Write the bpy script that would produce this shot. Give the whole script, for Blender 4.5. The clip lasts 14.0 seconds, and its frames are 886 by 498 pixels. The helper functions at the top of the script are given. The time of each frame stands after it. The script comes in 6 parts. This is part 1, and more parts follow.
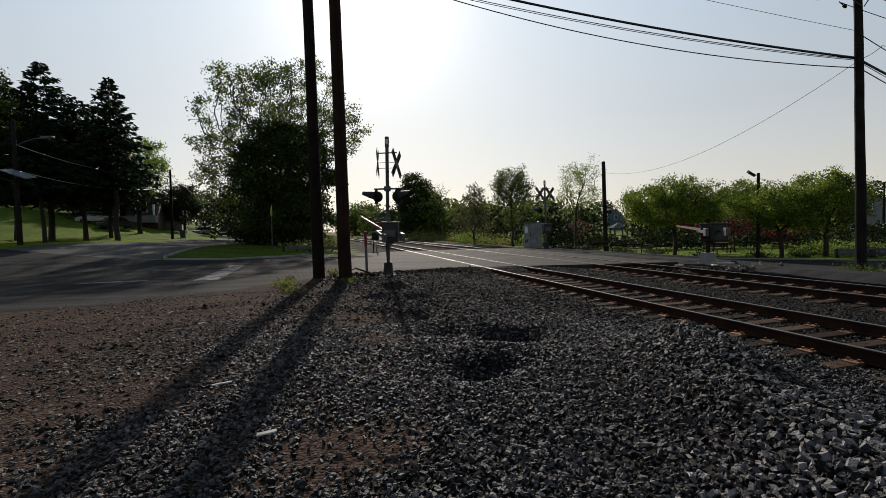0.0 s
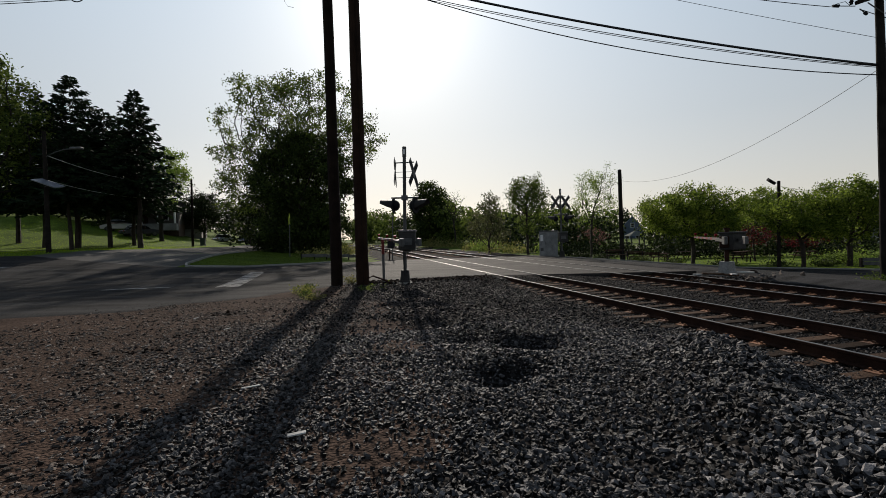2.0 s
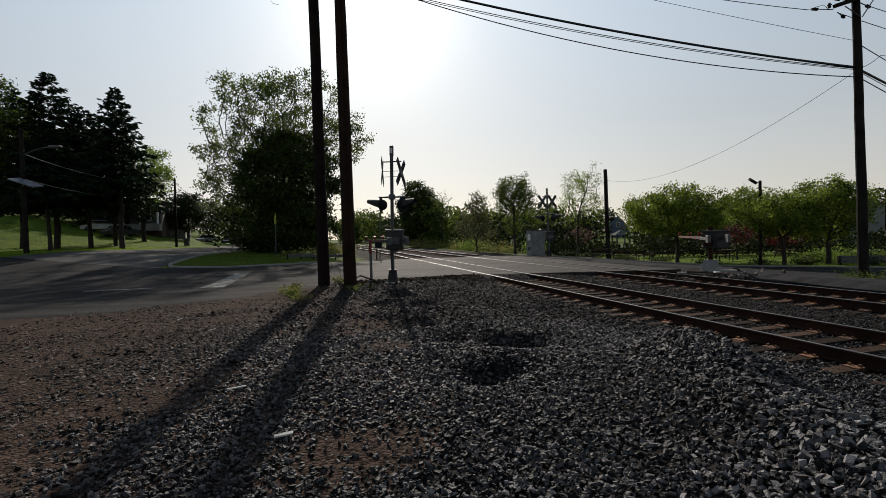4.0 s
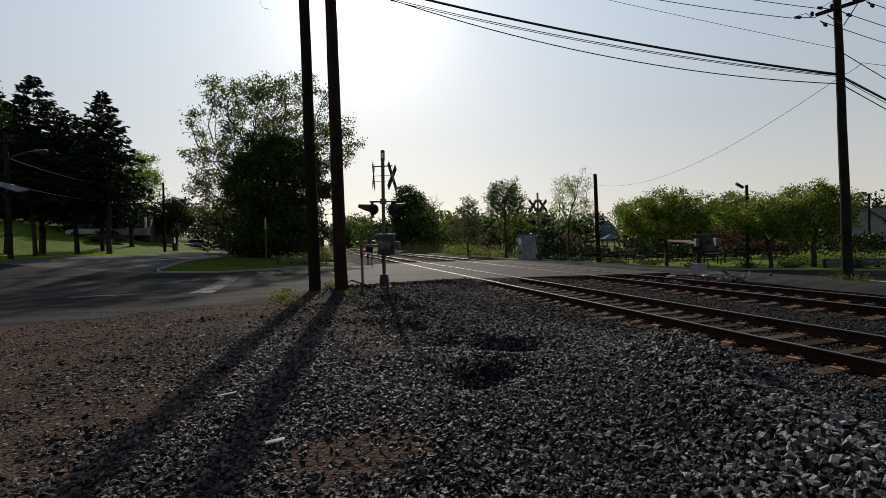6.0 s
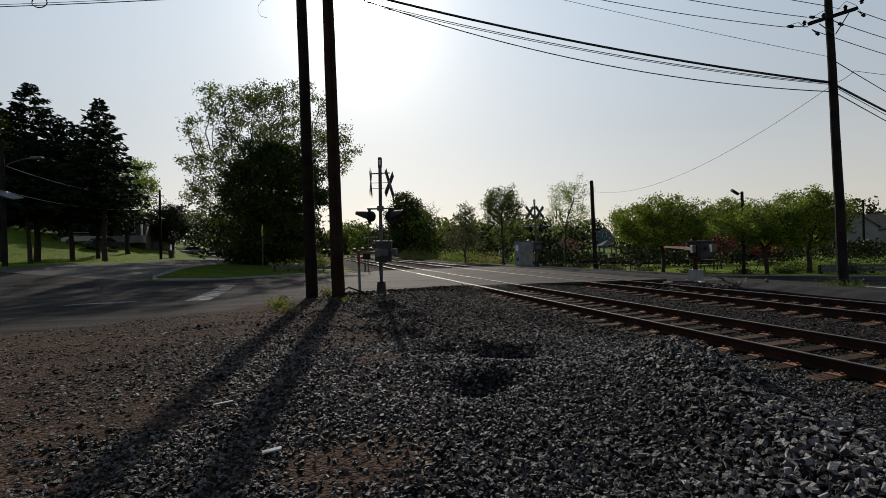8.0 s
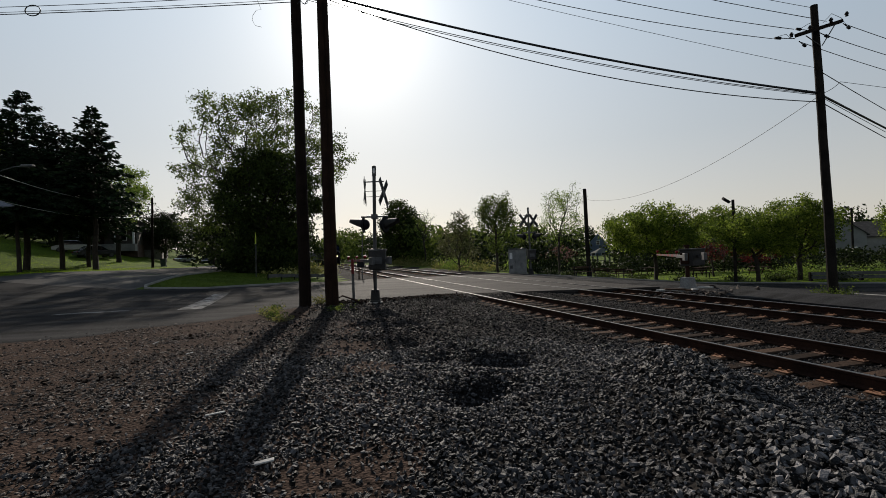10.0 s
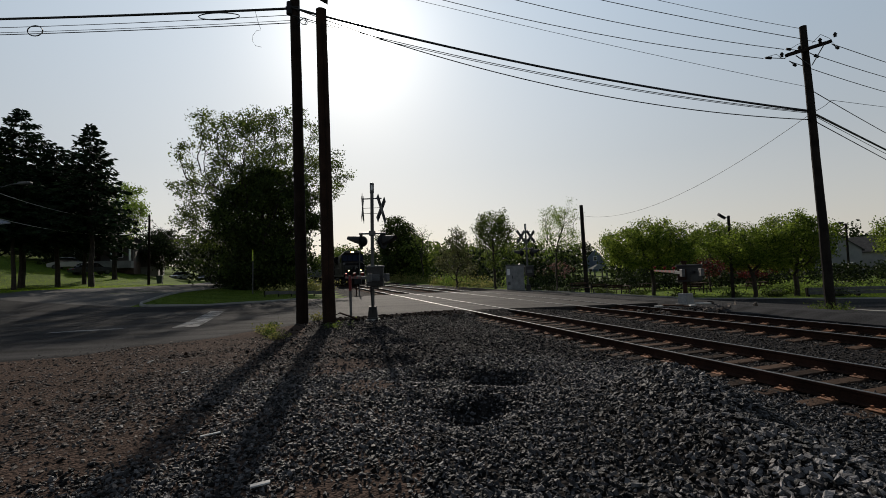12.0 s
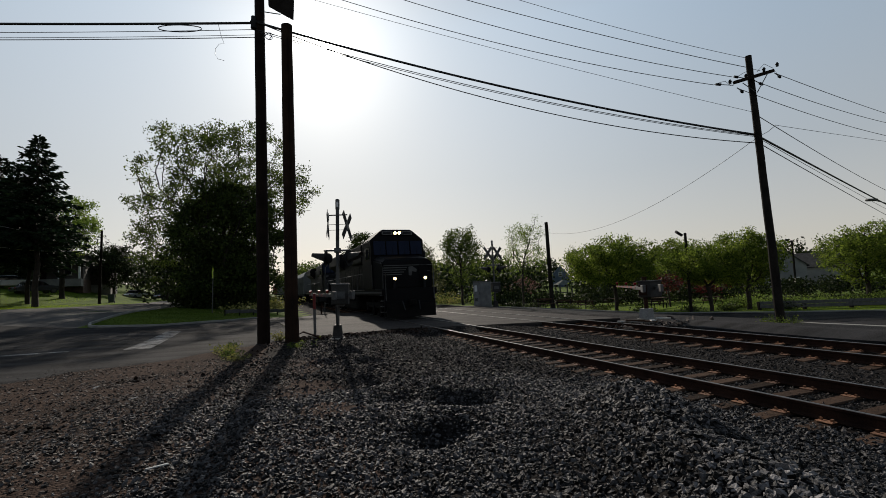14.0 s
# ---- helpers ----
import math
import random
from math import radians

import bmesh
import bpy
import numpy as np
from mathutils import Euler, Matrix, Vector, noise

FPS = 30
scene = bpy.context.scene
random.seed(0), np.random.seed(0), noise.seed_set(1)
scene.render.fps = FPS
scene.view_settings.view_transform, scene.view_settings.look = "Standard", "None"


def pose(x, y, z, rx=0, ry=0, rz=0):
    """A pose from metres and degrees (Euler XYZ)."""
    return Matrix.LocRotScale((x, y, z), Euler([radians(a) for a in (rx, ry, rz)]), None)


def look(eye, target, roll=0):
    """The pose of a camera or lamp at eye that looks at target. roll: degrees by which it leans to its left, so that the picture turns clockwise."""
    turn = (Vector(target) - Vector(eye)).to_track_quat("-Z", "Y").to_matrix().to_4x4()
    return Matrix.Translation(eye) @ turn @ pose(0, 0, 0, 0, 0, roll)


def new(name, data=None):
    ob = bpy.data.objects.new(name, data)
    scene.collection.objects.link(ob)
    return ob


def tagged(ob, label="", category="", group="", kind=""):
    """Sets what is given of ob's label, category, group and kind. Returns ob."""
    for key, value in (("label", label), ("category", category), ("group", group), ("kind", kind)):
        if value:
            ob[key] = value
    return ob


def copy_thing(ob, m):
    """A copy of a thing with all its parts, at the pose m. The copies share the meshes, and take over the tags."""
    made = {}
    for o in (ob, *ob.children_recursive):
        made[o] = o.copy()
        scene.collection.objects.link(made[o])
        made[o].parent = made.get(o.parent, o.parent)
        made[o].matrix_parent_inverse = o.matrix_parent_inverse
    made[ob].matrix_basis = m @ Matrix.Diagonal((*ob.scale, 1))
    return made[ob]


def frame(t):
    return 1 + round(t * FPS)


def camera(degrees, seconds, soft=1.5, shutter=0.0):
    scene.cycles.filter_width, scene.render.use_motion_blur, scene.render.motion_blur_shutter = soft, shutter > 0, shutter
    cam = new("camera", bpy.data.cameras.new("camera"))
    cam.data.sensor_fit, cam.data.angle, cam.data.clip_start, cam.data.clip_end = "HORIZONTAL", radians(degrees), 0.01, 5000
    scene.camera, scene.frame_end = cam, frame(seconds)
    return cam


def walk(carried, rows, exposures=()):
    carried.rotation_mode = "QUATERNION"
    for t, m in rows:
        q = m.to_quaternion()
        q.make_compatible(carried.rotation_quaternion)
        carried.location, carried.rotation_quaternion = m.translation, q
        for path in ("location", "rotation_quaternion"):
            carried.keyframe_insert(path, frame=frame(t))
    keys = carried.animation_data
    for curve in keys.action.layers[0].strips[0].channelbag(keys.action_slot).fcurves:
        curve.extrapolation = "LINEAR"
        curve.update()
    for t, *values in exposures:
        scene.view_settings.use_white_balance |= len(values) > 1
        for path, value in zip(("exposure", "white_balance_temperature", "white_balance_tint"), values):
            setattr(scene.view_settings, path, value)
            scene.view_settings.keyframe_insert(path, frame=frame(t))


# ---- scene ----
# ================= camera =================
cam = camera(88.0, 14.0, soft=0.75)
PATH = [
    (0.0, pose(0.000, 0.000, 1.600, 87.46, 1.80, 0.00)),
    (0.5, pose(-0.005, -0.075, 1.599, 88.16, 1.80, 0.69)),
    (1.0, pose(-0.036, -0.126, 1.614, 88.60, 1.78, 1.22)),
    (1.5, pose(-0.058, -0.152, 1.626, 88.80, 1.79, 1.81)),
    (2.0, pose(-0.071, -0.153, 1.622, 88.50, 1.72, 1.79)),
    (2.5, pose(-0.065, -0.148, 1.608, 88.24, 1.76, 1.36)),
    (3.0, pose(-0.068, -0.139, 1.606, 88.33, 1.80, 0.94)),
    (5.5, pose(-0.086, -0.145, 1.609, 88.52, 1.97, -0.64)),
    (6.0, pose(-0.082, -0.155, 1.611, 88.91, 2.00, -0.86)),
    (6.5, pose(-0.079, -0.165, 1.612, 89.20, 2.04, -1.00)),
    (7.0, pose(-0.072, -0.169, 1.614, 89.52, 2.05, -0.90)),
    (7.5, pose(-0.080, -0.168, 1.615, 89.52, 2.06, -0.92)),
    (8.0, pose(-0.087, -0.159, 1.618, 89.73, 2.10, -1.22)),
    (10.5, pose(-0.082, -0.176, 1.632, 91.16, 2.20, -2.04)),
    (11.0, pose(-0.087, -0.177, 1.633, 91.79, 2.24, -2.13)),
    (11.5, pose(-0.087, -0.187, 1.640, 92.26, 2.27, -2.15)),
    (12.0, pose(-0.093, -0.177, 1.646, 92.68, 2.31, -2.27)),
    (12.5, pose(-0.083, -0.171, 1.644, 93.10, 2.40, -2.51)),
    (13.0, pose(-0.072, -0.175, 1.647, 93.44, 2.42, -2.96)),
    (13.5, pose(-0.064, -0.173, 1.647, 93.95, 2.52, -3.93)),
    (14.0, pose(-0.047, -0.128, 1.670, 94.54, 2.63, -6.27)),
]
walk(cam, PATH, exposures=[(0.0, 0.08), (3.0, 0.02), (7.5, 0.0), (14.0, -0.15)])

# ================= sky and sun =================
SUN_AZ, SUN_EL = -7.9, 28.2   # degrees clockwise from +y, and above the horizon
sun_dir = Vector((math.sin(radians(SUN_AZ)) * math.cos(radians(SUN_EL)),
                  math.cos(radians(SUN_AZ)) * math.cos(radians(SUN_EL)), math.sin(radians(SUN_EL))))
world = bpy.data.worlds.new("hazy_morning_sky")
scene.world = world
world.use_nodes = True
wn = world.node_tree
sky = wn.nodes.new("ShaderNodeTexSky")
sky.sky_type, sky.sun_disc = "NISHITA", False
sky.sun_elevation, sky.sun_rotation = radians(SUN_EL), radians(SUN_AZ)
sky.air_density, sky.dust_density, sky.ozone_density, sky.altitude = 1.0, 1.15, 0.8, 50
# haze: creamy at the horizon, deeper blue overhead, with a bright aureole round the veiled sun
view = wn.nodes.new("ShaderNodeTexCoord")
split = wn.nodes.new("ShaderNodeSeparateXYZ")
wn.links.new(view.outputs["Generated"], split.inputs[0])
veil = wn.nodes.new("ShaderNodeValToRGB")
veil.color_ramp.elements[0].position, veil.color_ramp.elements[0].color = 0.0, (0.545, 0.505, 0.445, 1)
veil.color_ramp.elements[1].position, veil.color_ramp.elements[1].color = 1.0, (0.07, 0.11, 0.17, 1)
for at, tint in ((0.22, (0.385, 0.420, 0.445, 1)), (0.50, (0.300, 0.400, 0.51, 1)), (0.72, (0.12, 0.165, 0.23, 1))):
    veil.color_ramp.elements.new(at).color = tint
wn.links.new(split.outputs["Z"], veil.inputs[0])
toward = wn.nodes.new("ShaderNodeVectorMath")
toward.operation = "DOT_PRODUCT"
toward.inputs[1].default_value = sun_dir
wn.links.new(view.outputs["Generated"], toward.inputs[0])
positive = wn.nodes.new("ShaderNodeMath")
positive.operation, positive.inputs[1].default_value = "MAXIMUM", 0.0
wn.links.new(toward.outputs["Value"], positive.inputs[0])
total = veil.outputs[0]
for power, gain in ((5.0, (0.31, 0.305, 0.29, 1)), (90.0, (0.42, 0.40, 0.36, 1)), (1400.0, (9.0, 8.7, 8.0, 1))):
    glow_fall = wn.nodes.new("ShaderNodeMath")
    glow_fall.operation, glow_fall.inputs[1].default_value = "POWER", power
    wn.links.new(positive.outputs[0], glow_fall.inputs[0])
    halo = wn.nodes.new("ShaderNodeMix")
    halo.data_type, halo.blend_type = "RGBA", "ADD"
    halo.inputs["B"].default_value = gain
    wn.links.new(glow_fall.outputs[0], halo.inputs["Factor"])
    wn.links.new(total, halo.inputs["A"])
    total = halo.outputs["Result"]
clear = wn.nodes.new("ShaderNodeMix")
clear.data_type, clear.blend_type = "RGBA", "ADD"
clear.inputs["Factor"].default_value = 0.013
wn.links.new(total, clear.inputs["A"])
wn.links.new(sky.outputs[0], clear.inputs["B"])
wn.links.new(clear.outputs["Result"], wn.nodes["Background"].inputs[0])
wn.nodes["Background"].inputs[1].default_value = 1.0
sun = new("sun", bpy.data.lights.new("sun", "SUN"))
sun.data.energy, sun.data.angle, sun.data.color = 5.0, radians(0.7), (1.0, 0.905, 0.79)
sun.matrix_world = look(sun_dir * 200, (0, 0, 0))


# ================= materials =================
def nd(m, kind, **inputs):
    n = m.node_tree.nodes.new(kind)
    for key, value in inputs.items():
        n.inputs[key].default_value = value
    return n


def surface(name, dark, light, scale=4.0, rough=0.8, bump=0.0, metal=0.0, fine=40.0, spread=(0.35, 0.65),
            piece=0.0, island=0.0, translucent=0.0, spec=0.3, glow=0.0, stretch=None):
    """A two-scale mottled surface in metres: broad stains between two colours, a fine grain, and relief."""
    m = bpy.data.materials.new(name)
    m.use_nodes = True
    t, out = m.node_tree, m.node_tree.nodes["Material Output"]
    b = t.nodes["Principled BSDF"]
    b.inputs["Roughness"].default_value, b.inputs["Metallic"].default_value = rough, metal
    b.inputs["Specular IOR Level"].default_value = spec
    co = nd(m, "ShaderNodeTexCoord")
    n1, n2 = nd(m, "ShaderNodeTexNoise", Scale=scale, Detail=4.0), nd(m, "ShaderNodeTexNoise", Scale=fine, Detail=3.0)
    where = co.outputs["Object"]
    if stretch:
        mp = nd(m, "ShaderNodeMapping", Scale=stretch)
        t.links.new(where, mp.inputs["Vector"])
        where = mp.outputs["Vector"]
    t.links.new(where, n1.inputs["Vector"])
    t.links.new(co.outputs["Object"], n2.inputs["Vector"])
    mixf = nd(m, "ShaderNodeMath")
    mixf.operation = "MULTIPLY_ADD"
    mixf.inputs[1].default_value = 0.45
    t.links.new(n2.outputs[0], mixf.inputs[0])
    half = nd(m, "ShaderNodeMath")
    half.operation, half.inputs[1].default_value = "MULTIPLY", 0.55
    t.links.new(n1.outputs[0], half.inputs[0])
    t.links.new(half.outputs[0], mixf.inputs[2])
    fac = mixf
    if piece or island:
        src = nd(m, "ShaderNodeObjectInfo").outputs["Random"] if piece else nd(m, "ShaderNodeNewGeometry").outputs["Random Per Island"]
        add = nd(m, "ShaderNodeMath")
        add.operation, add.inputs[1].default_value = "MULTIPLY_ADD", (piece or island)
        t.links.new(src, add.inputs[0])
        sub = nd(m, "ShaderNodeMath")
        sub.operation, sub.inputs[1].default_value = "SUBTRACT", (piece or island) / 2
        t.links.new(mixf.outputs[0], sub.inputs[0])
        t.links.new(sub.outputs[0], add.inputs[2])
        fac = add
    ramp = nd(m, "ShaderNodeValToRGB")
    e = ramp.color_ramp.elements
    e[0].position, e[1].position = spread
    e[0].color, e[1].color = (*dark, 1), (*light, 1)
    t.links.new(fac.outputs[0], ramp.inputs[0])
    t.links.new(ramp.outputs[0], b.inputs["Base Color"])
    if bump:
        bp = nd(m, "ShaderNodeBump", Strength=min(1.0, bump), Distance=0.02)
        t.links.new(n2.outputs[0], bp.inputs["Height"])
        t.links.new(bp.outputs[0], b.inputs["Normal"])
    if glow:
        t.links.new(ramp.outputs[0], b.inputs["Emission Color"])
        b.inputs["Emission Strength"].default_value = glow
    if translucent:
        tr, mx = nd(m, "ShaderNodeBsdfTranslucent"), nd(m, "ShaderNodeMixShader", Fac=translucent)
        t.links.new(ramp.outputs[0], tr.inputs["Color"])
        t.links.new(b.outputs[0], mx.inputs[1])
        t.links.new(tr.outputs[0], mx.inputs[2])
        t.links.new(mx.outputs[0], out.inputs["Surface"])
    return m


def pebbled(name, dark, light, cell=18.0, rough=0.9, bump=1.0, broad=0.6):
    """Small stones seen as a surface: cells with their own tint and rounded relief."""
    m = surface(name, dark, light, scale=broad, rough=rough, fine=cell * 2, spec=0.02)
    t, b = m.node_tree, m.node_tree.nodes["Principled BSDF"]
    co = nd(m, "ShaderNodeTexCoord")
    v = nd(m, "ShaderNodeTexVoronoi", Scale=cell)
    t.links.new(co.outputs["Object"], v.inputs["Vector"])
    hue = nd(m, "ShaderNodeSeparateColor")
    t.links.new(v.outputs["Color"], hue.inputs[0])
    ramp = nd(m, "ShaderNodeValToRGB")
    e = ramp.color_ramp.elements
    e[0].position, e[1].position = 0.1, 0.95
    e[0].color, e[1].color = (*[c * 0.7 for c in dark], 1), (*[c * 1.25 for c in light], 1)
    t.links.new(hue.outputs[0], ramp.inputs[0])
    old = b.inputs["Base Color"].links[0].from_socket
    mx = nd(m, "ShaderNodeMix")
    mx.data_type = "RGBA"
    mx.inputs["Factor"].default_value = 0.6
    t.links.new(old, mx.inputs["A"])
    t.links.new(ramp.outputs[0], mx.inputs["B"])
    t.links.new(mx.outputs["Result"], b.inputs["Base Color"])
    inv = nd(m, "ShaderNodeMath")
    inv.operation, inv.inputs[0].default_value = "SUBTRACT", 1.0
    t.links.new(v.outputs["Distance"], inv.inputs[1])
    bp = nd(m, "ShaderNodeBump", Strength=bump, Distance=0.6 / cell)
    t.links.new(inv.outputs[0], bp.inputs["Height"])
    t.links.new(bp.outputs[0], b.inputs["Normal"])
    return m


# stretched streaks: worn patches, plus tree-dappled sunlight and sheen put into the colour
ASPHALT = surface("asphalt_worn_sun_dappled", (0.004, 0.0040, 0.0043), (0.036, 0.0352, 0.0360), 0.9, 0.9, 0.8, fine=60, spec=0.04, spread=(0.38, 0.62), stretch=(0.22, 1.5, 1.0))
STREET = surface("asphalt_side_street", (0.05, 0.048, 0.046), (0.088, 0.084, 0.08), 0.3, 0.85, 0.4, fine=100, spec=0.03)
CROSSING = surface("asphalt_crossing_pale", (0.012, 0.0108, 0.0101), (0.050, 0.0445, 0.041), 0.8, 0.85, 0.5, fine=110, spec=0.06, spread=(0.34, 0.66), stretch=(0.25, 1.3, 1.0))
CONCRETE = surface("concrete", (0.12, 0.115, 0.105), (0.24, 0.23, 0.21), 1.5, 0.9, 0.4)
DIRT = pebbled("dirt_and_fine_gravel", (0.010, 0.0068, 0.0054), (0.074, 0.050, 0.039), 34, 0.95, 1.0, 0.7)
# ballast ground, coloured extra dark for the shade in gaps between loose stones
BALLAST_BED = pebbled("ballast_far_and_gap_shade", (0.0035, 0.003, 0.0028), (0.024, 0.021, 0.0195), 17, 0.9, 1.0, 0.4)
STONE = surface("crushed_granite", (0.0018, 0.0017, 0.0017), (0.094, 0.087, 0.087), 7, 0.6, 0.5, fine=90, spread=(0.30, 1.1), island=1.0, spec=0.15)
# paler granite: bright sky gloss on the heap's near stones, put into colour
STONE_GLOSS = surface("pale_granite_sky_gloss", (0.006, 0.0055, 0.0055), (0.20, 0.185, 0.183), 7, 0.6, 0.5, fine=90, spread=(0.30, 1.1), island=1.0, spec=0.2)
STONE_OLD = surface("weathered_dark_ballast", (0.0016, 0.0014, 0.0013), (0.058, 0.051, 0.049), 7, 0.7, 0.5, fine=90, spread=(0.30, 1.1), island=1.0, spec=0.10)
CLOD = surface("dark_soil_clods_and_bark", (0.004, 0.0028, 0.0022), (0.030, 0.020, 0.015), 9, 0.95, 0.6, fine=60, island=0.8, spec=0.03)
STRAY = surface("dusty_brown_stones", (0.012, 0.0095, 0.008), (0.17, 0.136, 0.115), 7, 0.8, 0.4, fine=60, spread=(0.22, 1.1), island=1.0, spec=0.1)
SILVER = surface("silver_cabinet_paint", (0.11, 0.11, 0.108), (0.23, 0.23, 0.225), 2.5, 0.6, 0.1, fine=20)
GRASS_SOIL = surface("mown_grass", (0.035, 0.058, 0.006), (0.085, 0.125, 0.012), 0.5, 0.95, 1.0, fine=60, spec=0.05)
# corner blades coloured darker for the tree's shade, lawn blades brighter for sunlight
GRASS = surface("shaded_grass_blades", (0.028, 0.046, 0.006), (0.075, 0.10, 0.014), 1.0, 0.7, fine=9, island=0.4, translucent=0.6, spec=0.07)
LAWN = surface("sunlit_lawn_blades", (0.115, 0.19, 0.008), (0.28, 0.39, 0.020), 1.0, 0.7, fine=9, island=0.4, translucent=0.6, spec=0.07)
DRY_WEED = surface("dry_weeds", (0.12, 0.13, 0.03), (0.28, 0.25, 0.09), 2, 0.8, fine=9, island=0.4, translucent=0.35, spec=0.07)
WHITE_LINE = surface("worn_white_road_paint", (0.016, 0.0155, 0.015), (0.30, 0.29, 0.28), 2.2, 0.9, 0.3, fine=22, spread=(0.40, 0.62), spec=0.03)
RAIL_RUST = surface("rusty_rail_steel", (0.009, 0.0045, 0.0034), (0.036, 0.017, 0.011), 3, 0.85, 0.3, fine=60, spec=0.08)
RAIL_HEAD = surface("polished_rail_head", (0.085, 0.082, 0.08), (0.15, 0.145, 0.14), 2, 0.46, metal=1.0, fine=30)
PLATE = surface("orange_rusted_tie_plate", (0.07, 0.032, 0.017), (0.20, 0.088, 0.042), 8, 0.85, 0.4, piece=0.3)
TIE = surface("weathered_creosote_timber", (0.016, 0.010, 0.007), (0.062, 0.038, 0.026), 3, 0.95, 0.8, fine=45, piece=0.35, spec=0.06)
POLE = surface("creosoted_pole_wood", (0.006, 0.004, 0.003), (0.020, 0.013, 0.010), 2.5, 0.85, 0.8, fine=50, spec=0.06)
POLE_GREY = surface("grey_weathered_pole_wood", (0.007, 0.0058, 0.005), (0.024, 0.020, 0.017), 2.5, 0.88, 0.8, fine=50, spec=0.06)
GALV = surface("galvanized_steel", (0.04, 0.04, 0.041), (0.095, 0.094, 0.093), 5, 0.55, 0.1, metal=0.3)
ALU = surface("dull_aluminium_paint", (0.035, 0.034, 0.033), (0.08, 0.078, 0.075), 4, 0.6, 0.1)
BLACK = surface("black_painted_metal", (0.008, 0.008, 0.009), (0.02, 0.02, 0.021), 3, 0.75, 0.1, spec=0.08)
WIRE = surface("black_cable_sheath", (0.012, 0.012, 0.013), (0.025, 0.025, 0.027), 3, 0.6)
# pale metallic colour carries the sun's glint along the lamp pole cables
SUNLIT_WIRE = surface("sunlit_cable", (0.45, 0.45, 0.45), (0.6, 0.6, 0.6), 3, 0.4, metal=0.5)
# white crossbuck boards seen against the light: their shade is in this grey
BOARD_GREY = surface("backlit_board_grey", (0.035, 0.034, 0.034), (0.085, 0.083, 0.08), 4, 0.7, 0.1)
WHITE = surface("white_paint", (0.45, 0.45, 0.44), (0.70, 0.70, 0.68), 2, 0.6, 0.1)
RED = surface("red_reflective_sheeting", (0.10, 0.010, 0.009), (0.19, 0.020, 0.018), 4, 0.5)
LENS_RED = surface("dark_red_lens", (0.10, 0.005, 0.005), (0.16, 0.01, 0.01), 4, 0.5, spec=0.08)
YELLOW_GREEN = surface("fluorescent_yellow_green_sheeting", (0.50, 0.62, 0.03), (0.62, 0.75, 0.06), 4, 0.5, translucent=0.25)
SOLAR = surface("solar_cell_glass", (0.10, 0.11, 0.13), (0.16, 0.17, 0.20), 10, 0.15, spec=0.6)
BARK = surface("tree_bark", (0.012, 0.009, 0.007), (0.040, 0.031, 0.024), 4, 0.95, 1.0, fine=40)
LEAF = surface("spring_green_leaves", (0.034, 0.055, 0.011), (0.115, 0.148, 0.028), 0.5, 0.6, fine=5, island=0.4, translucent=0.45, spec=0.07)
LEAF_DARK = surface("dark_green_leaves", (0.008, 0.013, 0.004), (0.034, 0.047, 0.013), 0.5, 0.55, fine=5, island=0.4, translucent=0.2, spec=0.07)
LEAF_DENSE = surface("deep_green_leaves", (0.014, 0.025, 0.006), (0.060, 0.082, 0.018), 0.5, 0.6, fine=5, island=0.4, translucent=0.35, spec=0.07)
LEAF_OLIVE = surface("olive_spring_leaves", (0.05, 0.055, 0.022), (0.13, 0.135, 0.055), 0.5, 0.65, fine=5, island=0.4, translucent=0.4, spec=0.07)
LEAF_PARK = surface("bright_park_leaves", (0.044, 0.072, 0.009), (0.17, 0.22, 0.031), 0.5, 0.6, fine=5, island=0.5, translucent=0.6, spec=0.07)
LEAF_YOUNG = surface("young_yellow_green_leaves", (0.09, 0.15, 0.02), (0.22, 0.29, 0.06), 0.5, 0.6, fine=5, island=0.4, translucent=0.5, spec=0.07)
LEAF_RED = surface("dark_red_maple_leaves", (0.045, 0.007, 0.009), (0.13, 0.018, 0.02), 0.5, 0.6, fine=5, island=0.4, translucent=0.4, spec=0.07)
NEEDLE = surface("spruce_needles", (0.006, 0.013, 0.006), (0.020, 0.036, 0.015), 0.6, 0.7, fine=6, island=0.4, translucent=0.12, spec=0.07)
GLASS_DARK = surface("dark_window_glass", (0.006, 0.007, 0.009), (0.012, 0.014, 0.017), 1, 0.06, spec=0.6)
SIDING_WHITE = surface("white_house_siding", (0.42, 0.42, 0.41), (0.58, 0.58, 0.57), 0.8, 0.7)
SIDING_GREY = surface("grey_house_siding", (0.13, 0.13, 0.127), (0.21, 0.207, 0.20), 0.8, 0.75)
SIDING_DARK = surface("dark_brown_siding_and_porch_shade", (0.035, 0.03, 0.026), (0.065, 0.056, 0.05), 0.8, 0.8)
SIDING_BLUE = surface("slate_blue_siding", (0.06, 0.08, 0.125), (0.10, 0.125, 0.18), 0.8, 0.7)
BRICK = surface("brown_brick", (0.05, 0.032, 0.025), (0.10, 0.065, 0.05), 3, 0.9, 0.6, fine=25)
ROOF = surface("asphalt_shingles", (0.025, 0.024, 0.024), (0.06, 0.058, 0.056), 2, 0.95, 0.6, fine=18, spec=0.05)
ROOF_BLUE = surface("blue_grey_shingles", (0.10, 0.14, 0.20), (0.17, 0.22, 0.30), 2, 0.9, 0.6, fine=18)
ROOF_PALE = surface("pale_metal_roof", (0.09, 0.095, 0.085), (0.15, 0.155, 0.14), 2, 0.95, spec=0.03)
LOCO_BLACK = surface("locomotive_black_enamel", (0.0025, 0.0025, 0.003), (0.005, 0.005, 0.006), 1.2, 0.5, 0.05, spec=0.06)
